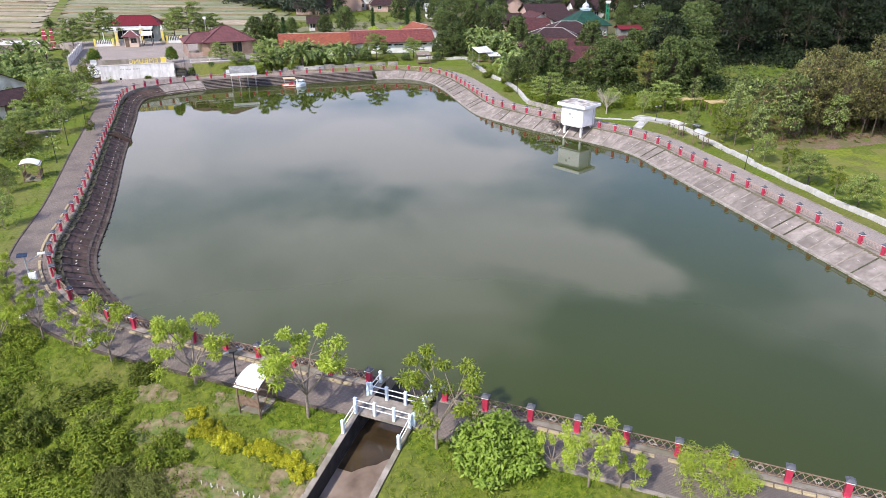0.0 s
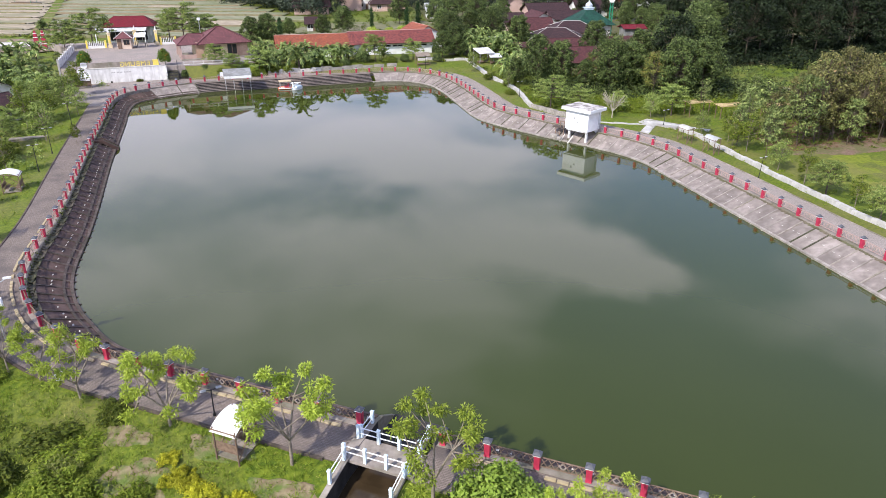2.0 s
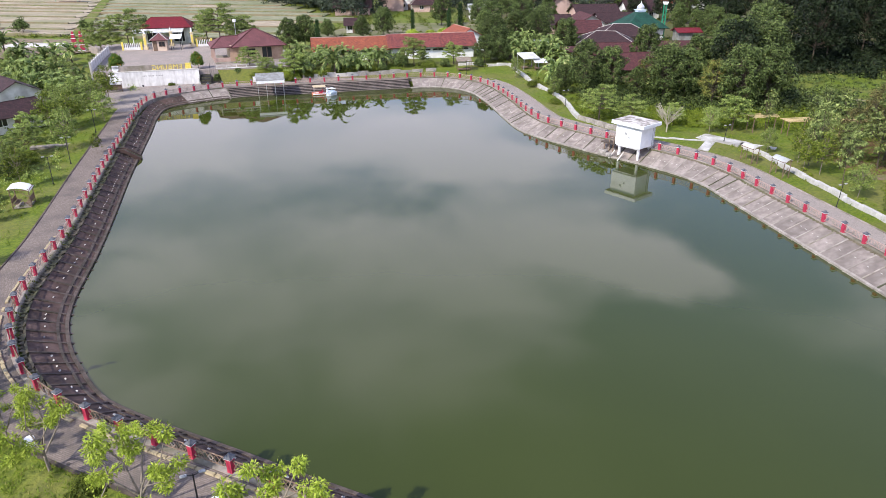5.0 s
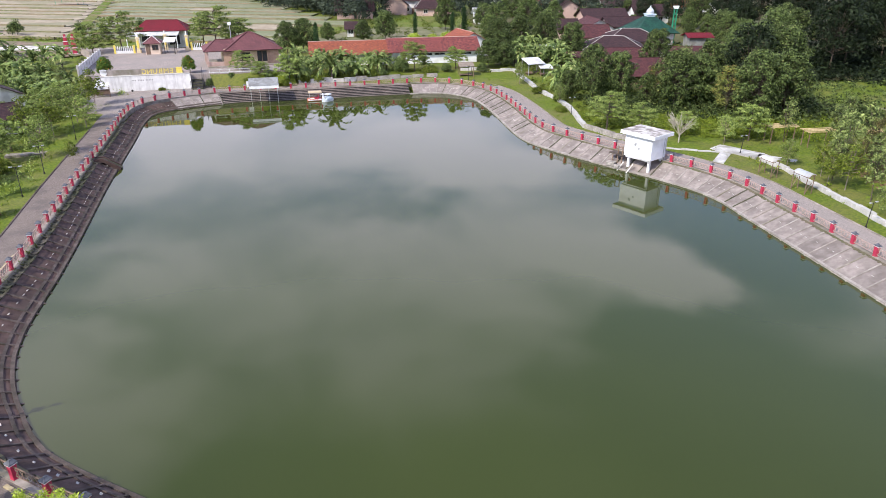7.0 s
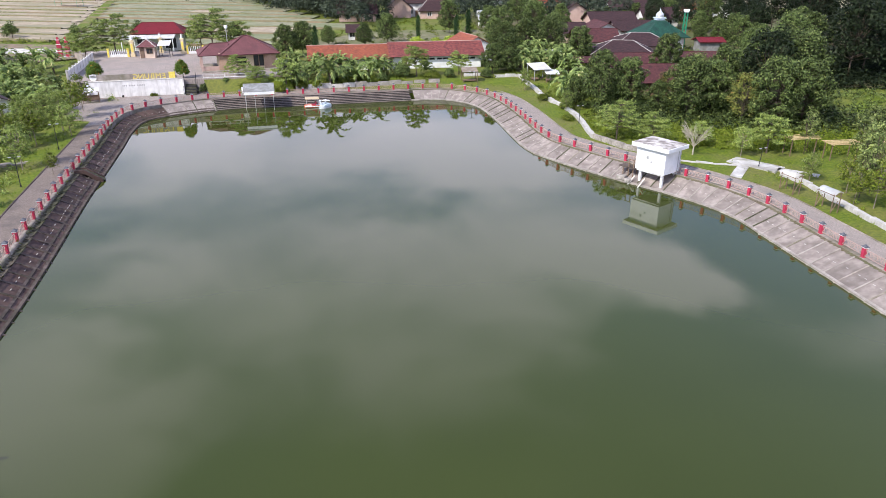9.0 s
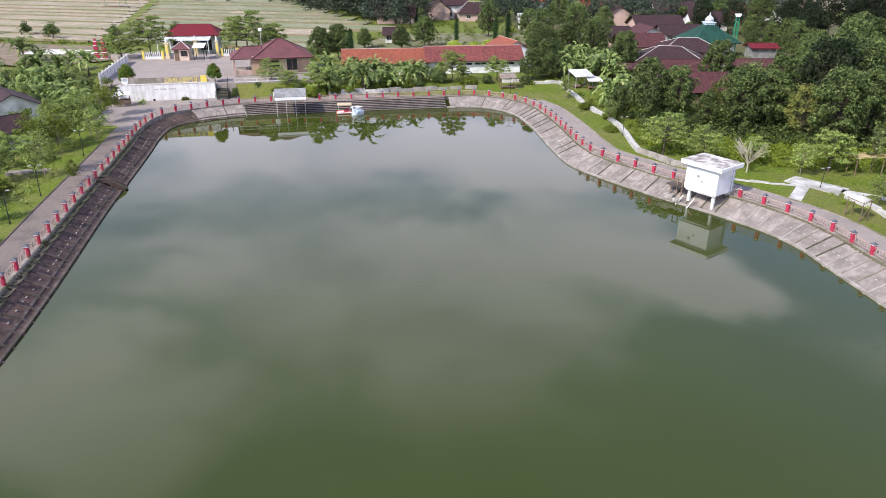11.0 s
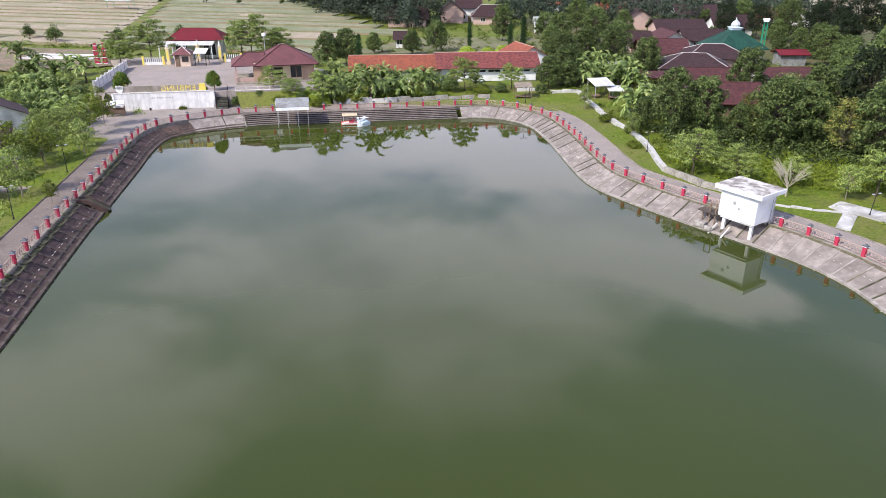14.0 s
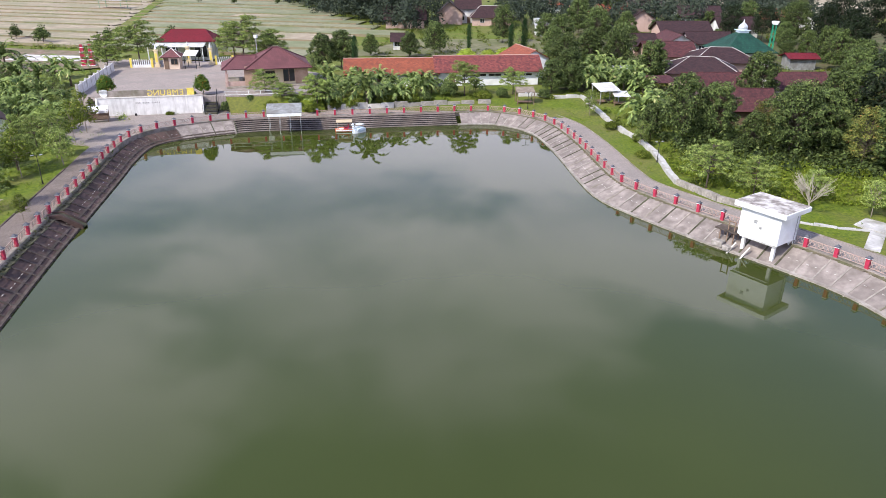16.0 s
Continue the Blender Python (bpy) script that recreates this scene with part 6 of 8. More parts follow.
M_DRYYARD = mat_noise("worn_yard", (0.135, 0.13, 0.075), (0.215, 0.20, 0.125), 0.6, 0.95, (0.09, 0.115, 0.03), 0.12, 0.4, 4)
# Village soil, with the shade between houses and trees put into its colour.
M_VILLAGE = mat_noise("shaded_village_soil", (0.065, 0.07, 0.025), (0.125, 0.105, 0.055), 0.5, 0.95, (0.06, 0.085, 0.018), 0.15, 0.5, 5)

# ---- rice fields ----
fields = tagged(new("rice_fields"), "harvested rice fields in bands between earth bunds", "field", kind="structure")
fr = random.Random(11)
y0 = 178.0


def skew(x, y):
    return y - 0.06 * (x + 150)


def track_x(y):
    """Where the grassy track crosses the rows."""
    return -117.5 - (y - 200.0) * 0.5


while y0 < 430:
    dep = fr.uniform(7.5, 15.0) * (1 + (y0 - 178) / 240)
    edge = -57.0 if y0 < 206 else -50.0 - (y0 - 222) * 0.75
    xt = track_x(y0 + dep / 2)
    for x, x1, tan in ((-460.0, xt - 1.5, 0.8), (xt + 1.5, max(edge, xt + 4), 0.12)):
        zf = 2.28 + fr.uniform(0, 0.1)
        cuts = [x + (x1 - x) * k / 3 + (fr.uniform(-12, 12) if 0 < k < 3 else 0) for k in range(4)]
        for xa, xb in zip(cuts, cuts[1:]):
            zp = zf + fr.uniform(-0.03, 0.03)
            mesh("plot", [(xx, skew(xx, yv), zz) for zz in (zp, zp - 0.6) for xx, yv in ((xa, y0 + 0.5), (xb, y0 + 0.5), (xb, y0 + dep), (xa, y0 + dep))],
                 [(0, 1, 2, 3), (4, 5, 1, 0), (5, 6, 2, 1), (7, 4, 0, 3)], M_FIELD if fr.random() < tan else M_FIELDG, fields)
        mesh("bund", [(xx, skew(xx, y0 + yv), zf + zz) for yv, zz in ((-0.5, -0.2), (-0.2, 0.34), (0.25, 0.34), (0.6, -0.2)) for xx in (x, x1)],
             [(0, 1, 3, 2), (2, 3, 5, 4), (4, 5, 7, 6)], M_BUND, fields)
    y0 += dep
mesh("track", [(track_x(yv) + w, skew(track_x(yv), yv), 2.42) for yv in (176.0, 440.0) for w in (-1.7, 1.7)], [(0, 1, 3, 2)], M_GRASS, fields)
slab_poly("drying_floor", [(-113, 155.5), (-98, 157.5), (-98.5, 164), (-114, 163)], 1.8, 2.3, M_LIGHTC, "pale concrete drying floor by the fields", "floor")
tagged(mesh("stubble_field", [(30, 300, 2.4), (300, 300, 2.4), (330, 420, 2.4), (20, 430, 2.4)], [(0, 1, 2, 3)], M_FIELD), "pale harvested field beyond the village", "field", kind="structure")
for pts, mt, lab in (([(-98, 141, 2.24), (-88, 153, 2.24), (-104, 170, 2.24), (-150, 172, 2.24), (-150, 150, 2.24)], M_DIRT, "bare brown earth yard"),
                     ([(40.5, 53, 1.31), (66, 50, 1.31), (72, 82, 1.31), (40, 80, 1.31)], M_MEADOW, "mown yellow-green field"),
                     ([(-52, 176, 2.2), (-8, 186, 2.2), (-4, 216, 2.2), (-40, 208, 2.2)], M_DRYYARD, "worn grey earth yard behind the school"),
                     ([(-3, 150, 2.10), (18, 140, 2.10), (62, 140, 2.10), (120, 190, 2.10), (90, 270, 2.10), (-20, 270, 2.10), (-6, 190, 2.10)], M_VILLAGE, "brown and green earth between the village houses")):
    tagged(mesh("yard", pts, [tuple(range(len(pts)))], mt), lab, "ground", kind="structure")


def draped(name, label, cx, cy, rx, ry, rz, material, n=14):
    """A thin patch with an uneven edge laid over the ground."""
    vs, fs = [], []
    for i in range(n + 1):
        for k in range(28):
            a = 2 * math.pi * k / 28
            q = i / n * (1 + 0.16 * math.sin(3 * a + cx) + 0.09 * math.sin(7 * a + cy))
            u, v = rx * q * math.cos(a), ry * q * math.sin(a)
            x, y = cx + u * math.cos(rz) - v * math.sin(rz), cy + u * math.sin(rz) + v * math.cos(rz)
            vs.append((x, y, ground_at(x, y) + 0.045 * (1 - 0.9 * (i == n))))
    for i in range(n):
        for k in range(28):
            fs.append((i * 28 + k, i * 28 + (k + 1) % 28, (i + 1) * 28 + (k + 1) % 28, (i + 1) * 28 + k))
    return tagged(mesh(name, vs, fs, material, smooth=True), label, "ground", kind="structure")


M_DRYBANK = mat_noise("dry_grass_soil", (0.16, 0.12, 0.07), (0.26, 0.21, 0.13), 3.0, 0.95, (0.09, 0.14, 0.025), 1.3, 0.8, 9, amount3=0.9)
M_LITTER = mat_noise("leaf_strewn_soil", (0.13, 0.085, 0.06), (0.24, 0.165, 0.125), 4.0, 0.95, (0.10, 0.12, 0.03), 0.5, 0.8, 9, amount3=0.7)
draped("dirt_track", "pale bare earth track through the clearing", 50.5, 121.4, 6.5, 1.3, -0.22, M_DRYYARD)
draped("soil_patch", "bare brown soil with sparse grass on the bank", -12.2, 21.6, 4.2, 1.9, -0.35, M_DRYBANK)
draped("soil_patch", "dry trampled grass beside the hedge", -8.0, 24.9, 1.9, 0.8, -0.38, M_DRYBANK)
draped("soil_patch", "dry trampled grass beside the hedge", -15.6, 25.6, 2.0, 1.4, -0.5, M_DRYBANK)
draped("soil_patch", "dry trampled grass beside the hedge", -12.0, 27.6, 1.9, 0.7, -0.3, M_DRYBANK)
draped("soil_patch", "dry worn grass on the bank", -17.3, 28.6, 1.5, 0.7, -0.2, M_DRYBANK)
draped("soil_patch", "bare brown soil along the channel wall", -7.6, 22.6, 1.4, 2.2, -0.35, M_DRYBANK)
draped("soil_patch", "brown leaf-strewn soil at the edge of the plantation", 53.0, 85.2, 13.5, 2.6, 0.27, M_LITTER)

# ---- plants ----
def unit(v):
    return v / np.maximum(np.linalg.norm(v, axis=-1, keepdims=True), 1e-6)


def leaf_arrays(rg, centres, radii, per, length, width, droop=0.3, flat=0.8, shell=0.5, outward=0.8, corners=3):
    """Single leaves round the centres of clumps, as corner arrays."""
    c = np.repeat(np.asarray(centres, float), per, 0)
    r = np.repeat(np.asarray(radii, float), per)
    n = len(c)
    d = unit(rg.normal(size=(n, 3)))
    rad = r * (shell + (1 - shell) * rg.random(n))
    p = c + d * rad[:, None] * np.array([1, 1, flat])
    a = unit(d * outward + rg.normal(size=(n, 3)) * 0.6 + np.array([0, 0, -droop]))
    b = unit(np.cross(a, unit(rg.normal(size=(n, 3)) * 0.8 + np.array([0, 0, 1.0]))))
    if outward < 0.9 and droop > -0.2:
        # leaves lie like shingles on the clump, facing out and up
        face = unit(d * 0.75 + rg.normal(size=(n, 3)) * 0.42 + np.array([0, 0, 0.45]))
        a = rg.normal(size=(n, 3)) + np.array([0, 0, -droop - 0.3])
        a = unit(a - face * (a * face).sum(1, keepdims=True))
        b = np.cross(a, face)
    ln = length * (0.65 + 0.7 * rg.random(n))[:, None]
    w = width * (0.65 + 0.7 * rg.random(n))[:, None]
    up = np.cross(b, a)
    if corners == 3:
        return np.stack([p + b * w, p + a * ln, p - b * w], 1).reshape(-1, 3)
    return np.stack([p, p + a * ln * 0.5 + b * w + up * ln * 0.06, p + a * ln, p + a * ln * 0.5 - b * w + up * ln * 0.06], 1).reshape(-1, 3)


def leaf_mesh(name, verts, material, corners=3):
    n = len(verts) // corners
    me = bpy.data.meshes.new(name)
    me.vertices.add(len(verts))
    me.vertices.foreach_set("co", np.asarray(verts, np.float32).ravel())
    me.loops.add(corners * n)
    me.loops.foreach_set("vertex_index", np.arange(corners * n, dtype=np.int32))
    me.polygons.add(n)
    me.polygons.foreach_set("loop_start", np.arange(0, corners * n, corners, dtype=np.int32))
    me.update(calc_edges=True)
    me.materials.append(material)
    return me


def limb_mesh(name, segs, material, sides=6):
    """Tapered limbs; segs: (p0, p1, r0, r1)."""
    vs, fs = [], []
    for p0, p1, r0, r1 in segs:
        p0, p1 = Vector(p0), Vector(p1)
        q = (p1 - p0).to_track_quat("Z", "Y")
        b = len(vs)
        for p, r in ((p0, r0), (p1, r1)):
            for k in range(sides):
                vs.append(tuple(p + q @ Vector((r * math.cos(2 * math.pi * k / sides), r * math.sin(2 * math.pi * k / sides), 0))))
        for k in range(sides):
            fs.append((b + k, b + (k + 1) % sides, b + sides + (k + 1) % sides, b + sides + k))
    me = bpy.data.meshes.new(name)
    me.from_pydata(vs, [], fs)
    me.shade_smooth()
    me.materials.append(material)
    return me


def plant(name, label, category, meshes, m, group):
    """A thing from an Empty at its base with the given part meshes."""
    o = thing(name, label, category, m, group)
    for nm, me in meshes:
        c = new(nm, me)
        c.parent = o
    return o


def broad_tree(seed, H, spread, clumps, per, leaf, width, mat_leaf, bark, low=0.3, r_clump=1.4, droop=0.3, trunk=0.18):
    """Trunk, limbs to each clump, crown of single leaves in uneven clumps."""
    rg = np.random.default_rng(seed)
    cs, rs, segs = [], [], []
    fork = H * low
    bend = rg.normal(size=2) * 0.25
    tip = (bend[0], bend[1], H * 0.72)
    segs.append(((0, 0, -0.3), (bend[0] * 0.4, bend[1] * 0.4, fork), trunk, trunk * 0.75))
    segs.append(((bend[0] * 0.4, bend[1] * 0.4, fork), tip, trunk * 0.75, trunk * 0.25))
    for k in range(clumps):
        ang = 2.4 * k + rg.uniform(-0.5, 0.5)
        f = (k + 0.5) / clumps
        z = fork + (H - fork) * (0.12 + 0.83 * f) + rg.uniform(-0.5, 0.5)
        wide = spread * math.sin(math.pi * min(0.97, 0.22 + 0.72 * f)) ** 0.8 * rg.uniform(0.45, 1.05)
        c = np.array([math.cos(ang) * wide, math.sin(ang) * wide, z])
        cs.append(c)
        rs.append(r_clump * rg.uniform(0.6, 1.25))
        zb = fork + (min(z, H * 0.7) - fork) * 0.5
        ff = (zb - fork) / max(0.1, H * 0.72 - fork)
        base = (bend[0] * (0.4 + 0.6 * ff), bend[1] * (0.4 + 0.6 * ff), zb)
        segs.append((base, tuple(c), trunk * 0.3, 0.03))
    v = leaf_arrays(rg, cs, rs, per, leaf, width, droop, 0.8, 0.62)
    return [("trunk", limb_mesh("trunk", segs, bark)), ("crown", leaf_mesh("crown", v, mat_leaf))]


def tuft_tree(seed, H, spread, tufts, mat_leaf):
    """A young open tree: bare limbs, each ending in a drooping tuft of leaves."""
    rg = np.random.default_rng(seed)
    segs, cs, rs = [], [], []
    fork = H * rg.uniform(0.24, 0.34)
    segs.append(((0, 0, -0.3), (0.05, 0.03, fork), 0.10, 0.075))
    nl = 5
    for q in range(nl):
        ang = 2 * math.pi * q / nl + rg.uniform(-0.4, 0.4)
        w = spread * rg.uniform(0.35, 0.6)
        zz = fork + (H - fork) * rg.uniform(0.3, 0.55)
        knee = np.array([math.cos(ang) * w, math.sin(ang) * w, zz])
        segs.append(((0.05, 0.03, fork), tuple(knee), 0.06, 0.035))
        for k in range(max(2, tufts // nl)):
            a2 = ang + rg.uniform(-0.9, 0.9)
            w2 = w + spread * rg.uniform(0.05, 0.5)
            z2 = zz + (H - zz) * rg.uniform(0.1, 1.0)
            if rg.random() < 0.2:
                z2 = zz - rg.uniform(0.0, 0.7)
            c = np.array([math.cos(a2) * w2, math.sin(a2) * w2, z2])
            segs.append((tuple(knee), tuple(c), 0.035, 0.015))
            for e in range(2):
                cs.append(c + rg.normal(size=3) * np.array([0.16, 0.16, 0.16]))
                rs.append(rg.uniform(0.26, 0.42))
    v = leaf_arrays(rg, cs, rs, 120, 0.19, 0.032, 0.6, 0.8, 0.3, 1.0, 4)
    return [("trunk", limb_mesh("trunk", segs, M_BARK)), ("crown", leaf_mesh("crown", v, mat_leaf, 4))]


def tier_tree(seed, H, spread, mat_leaf, tiers=5, per=84):
    """A feathery tree with flat spreading tiers."""
    rg = np.random.default_rng(seed)
    segs, cs, rs = [((0, 0, -0.3), (0.1, 0, H * 0.9), 0.13, 0.03)], [], []
    for t in range(tiers):
        z = H * (0.42 + 0.56 * t / max(1, tiers - 1))
        w = spread * (1 - 0.65 * (t / tiers) ** 1.5)
        for k in range(9 if t < tiers - 1 else 4):
            ang = 2 * math.pi * k / 9 + rg.uniform(-0.3, 0.3)
            for f in (0.5, 0.95):
                c = np.array([math.cos(ang) * w * f, math.sin(ang) * w * f, z + rg.uniform(-0.15, 0.25)])
                cs.append(c)
                rs.append(0.29 * spread * (0.5 + 0.3 * f))
            segs.append(((0.05, 0, z - 0.4), tuple(c), 0.05, 0.015))
    v = leaf_arrays(rg, cs, rs, int(per * 0.7), 0.30, 0.055, 0.1, 0.22, 0.1, 0.8)
    return [("trunk", limb_mesh("trunk", segs, M_BARKD)), ("crown", leaf_mesh("crown", v, mat_leaf))]


def bush_mesh(seed, w, h, clumps, per, leaf, width, mat_leaf, r=None, droop=0.25, corners=3):
    rg = np.random.default_rng(seed)
    ang = rg.uniform(0, 2 * math.pi, clumps)
    f = np.sqrt(rg.random(clumps))
    z = h * (0.25 + 0.6 * rg.random(clumps)) * (1.05 - 0.5 * f)
    cs = np.c_[np.cos(ang) * f * w / 2, np.sin(ang) * f * w / 2, z]
    v = leaf_arrays(rg, cs, np.full(clumps, r or min(w, h) * 0.3) * rg.uniform(0.7, 1.2, clumps), per, leaf, width, droop, corners=corners)
    return leaf_mesh("foliage", v, mat_leaf, corners)


def dome_bush(seed, w, h, clumps, per, leaf, width, mat_leaf, r):
    """A compact rounded bush: clumps spread evenly over a dome, down to the ground."""
    rg = np.random.default_rng(seed)
    d = unit(rg.normal(size=(clumps, 3)))
    d[:, 2] = np.abs(d[:, 2]) * 1.1 - 0.1
    k = (0.72 + 0.2 * rg.random(clumps))[:, None]
    cs = d * k * np.array([w / 2 - r * 0.5, w / 2 - r * 0.5, h * 0.62]) + np.array([0, 0, h * 0.34])
    v = leaf_arrays(rg, cs, np.full(clumps, r) * rg.uniform(0.75, 1.2, clumps), per, leaf, width, 0.2)
    return leaf_mesh("foliage", v, mat_leaf)


def frond_plant(seed, n, length, width, stem, mat_leaf, trunk_r=0.1):
    """Banana: arching leaves from the top of a stem, torn into strips along the midrib."""
    rg = np.random.default_rng(seed)
    out = []
    for k in range(n):
        ang = 2.4 * k + rg.uniform(-0.3, 0.3)
        lift = rg.uniform(0.55, 1.45)
        L = length * rg.uniform(0.7, 1.1)
        p = np.array([0, 0, stem])
        d = np.array([math.cos(ang) * math.cos(lift), math.sin(ang) * math.cos(lift), math.sin(lift)])
        side = np.array([-math.sin(ang), math.cos(ang), 0])
        m = 9
        for q in range(m):
            w0 = width * math.sin(math.pi * min(0.96, (q + 0.6) / m)) ** 0.6 * rg.uniform(0.65, 1.1)
            p2 = p + d * L / m
            for sg in (-1, 1):
                sag = np.array([0, 0, w0 * rg.uniform(0.2, 0.9)])
                tip = p + d * L / m * rg.uniform(0.7, 1.3) + sg * side * w0 - sag
                out += [p, p2, tip + d * L / m * 0.3, tip - d * L / m * 0.25]
            p = p2
            d = unit(d + np.array([0, 0, -0.16 - 0.05 * q]))
    return [("stem", limb_mesh("stem", [((0, 0, -0.3), (0, 0, stem + 0.1), trunk_r, trunk_r * 0.7)], M_BARKD)), ("leaves", leaf_mesh("leaves", np.array(out), mat_leaf, 4))]


pr = random.Random(21)


def put(proto, x, y, scale=1.0, z=None, rz=None):
    m = Matrix.Translation((x, y, (ground_at(x, y) if z is None else z))) @ Matrix.Rotation(pr.uniform(0, 6.28) if rz is None else rz, 4, "Z") @ Matrix.Diagonal((scale * pr.uniform(0.93, 1.07), scale * pr.uniform(0.93, 1.07), scale, 1))
    o = copy_thing(proto, m)
    o.matrix_world = m
    return o


def first(name, label, category, meshes, x, y, group, scale=1.0, z=None):
    o = plant(name, label, category, meshes, Matrix.Translation((x, y, ground_at(x, y) if z is None else z)) @ Matrix.Rotation(pr.uniform(0, 6.28), 4, "Z") @ Matrix.Diagonal((scale, scale, scale, 1)), group)
    return o


# young trees along the near path
YT = "young trees along the near path"
lab = "young open-crowned tree with bright green drooping leaf tufts"
y1 = first("young_tree", lab, "tree", tuft_tree(1, 5.0, 2.4, 26, L_YOUNG), -8.05, 26.55, YT)
y2 = first("young_tree", lab, "tree", tuft_tree(2, 4.9, 2.0, 24, L_YOUNG), -1.05, 24.3, YT)
y3 = first("young_tree", lab, "tree", tuft_tree(3, 4.3, 1.9, 18, L_YOUNG), -15.1, 29.25, YT)
for pr_, x, y, sc in ((y3, -21.0, 31.4, 0.9), (y2, -24.2, 33.0, 0.62), (y1, -26.6, 33.8, 0.62), (y3, -17.2, 31.6, 0.62), (y2, 6.2, 21.8, 0.72), (y3, 7.6, 21.7, 0.55), (y1, -29.4, 36.2, 0.62), (y2, -32.4, 38.4, 0.7), (y3, -29.0, 33.2, 0.7), (y1, -34.5, 40.5, 0.6), (y3, 4.6, 22.9, 0.45)):
    put(pr_, x, y, sc)

# large bush and feathery shrub by the near path
first("leafy_bush", "large dense leafy green bush beside the path", "bush", [("foliage", bush_mesh(5, 3.7, 3.0, 70, 120, 0.25, 0.06, L_BUSH, 0.68, 0.5, 4)), ("stem", limb_mesh("stem", [((0, 0, -0.3), (0.2, 0, 1.4), 0.08, 0.05), ((0, 0, 0), (-0.7, 0.3, 1.5), 0.06, 0.03), ((0, 0, 0), (0.5, -0.6, 1.4), 0.06, 0.03)], M_BARK))], 2.0, 23.3, "")
first("feathery_shrub", "light yellow-green feathery shrub beside the path", "shrub", [("foliage", bush_mesh(6, 4.2, 2.4, 46, 110, 0.30, 0.018, L_YOUNG, 0.55, 0.1, 4))], 12.2, 22.2, "", 0.8)

# yellow hedge
hb = [bush_mesh(30 + k, 1.7, 1.0, 30, 90, 0.13, 0.036, L_YEL, 0.27, 0.0) for k in range(3)]
for k in range(11):
    f = k / 10
    x, y = -14.2 + 6.7 * f + pr.uniform(-0.3, 0.3), 25.9 - 2.75 * f + pr.uniform(-0.35, 0.35)
    plant("hedge_bush", "yellow-green hedge bush in a row on the bank", "bush", [("foliage", hb[k % 3])], Matrix.Translation((x, y, ground_at(x, y) - 0.1)) @ Matrix.Rotation(pr.uniform(0, 6), 4, "Z") @ Matrix.Diagonal((pr.uniform(0.46, 0.82),) * 3 + (1,)), "yellow hedge")
plant("hedge_bush", "yellow-green hedge bush apart from the row", "bush", [("foliage", hb[0])], Matrix.Translation((-14.3, 27.0, ground_at(-14.3, 27.0) - 0.1)) @ Matrix.Diagonal((0.62, 0.62, 0.62, 1)), "yellow hedge")

# wild shrubs on the outer bank
ws = [bush_mesh(40, 2.6, 1.3, 34, 90, 0.18, 0.042, L_MEADOW, 0.42), bush_mesh(41, 2.3, 1.0, 30, 90, 0.17, 0.036, L_GRASSB, 0.4), bush_mesh(42, 2.4, 1.7, 36, 90, 0.19, 0.05, L_WILD, 0.44), bush_mesh(43, 2.4, 1.2, 30, 110, 0.22, 0.022, L_DRYGR, 0.42)]
wn_ = 0
while wn_ < 78:
    x, y = pr.uniform(-36, -14.5), pr.uniform(15, 33.5)
    d = float(outside(np.array([[x]]), np.array([[y]]))[0][0, 0])
    edge = 6.2 - min(1.6, max(0.0, (-21 - x) * 0.22)) + 0.9 * math.sin(x * 0.7)
    if d < edge or (x > -17.5 and y > 24.5):
        continue
    k = pr.choice((0, 0, 0, 0, 1, 2, 2, 3))
    plant("wild_shrub", ("tangled green wild shrub on the bank", "bright green wild shrub on the bank", "dark green wild shrub on the bank", "dull olive wild shrub on the bank")[k], "shrub", [("foliage", ws[k])], Matrix.Translation((x, y, ground_at(x, y) - 0.15)) @ Matrix.Rotation(pr.uniform(0, 6), 4, "Z") @ Matrix.Diagonal((pr.uniform(0.7, 1.3), pr.uniform(0.7, 1.3), pr.uniform(0.6, 1.15), 1)), "wild shrubs")
    wn_ += 1

# forest trees
FT = "forest trees"
fl = "broad-leaved forest tree with a dense green crown"
t1 = first("forest_tree", fl, "tree", broad_tree(50, 12.5, 4.4, 96, 104, 0.42, 0.12, L_FOREST, M_BARKD, 0.10, 1.02, 0.45), 13.2, 121.5, FT, 0.68)
t2 = first("forest_tree", fl, "tree", broad_tree(51, 11.0, 4.0, 84, 104, 0.42, 0.12, L_FOREST, M_BARKD, 0.10, 1.0, 0.45), 17.2, 123.0, FT, 0.70)
t3 = first("forest_tree", fl, "tree", broad_tree(52, 13.5, 5.0, 104, 104, 0.42, 0.12, L_FOREST, M_BARKD, 0.12, 1.1, 0.45), 24.8, 117.5, FT, 0.66)
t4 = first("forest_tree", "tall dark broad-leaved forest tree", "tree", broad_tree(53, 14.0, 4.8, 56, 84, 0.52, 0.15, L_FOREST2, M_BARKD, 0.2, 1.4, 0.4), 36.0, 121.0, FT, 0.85)
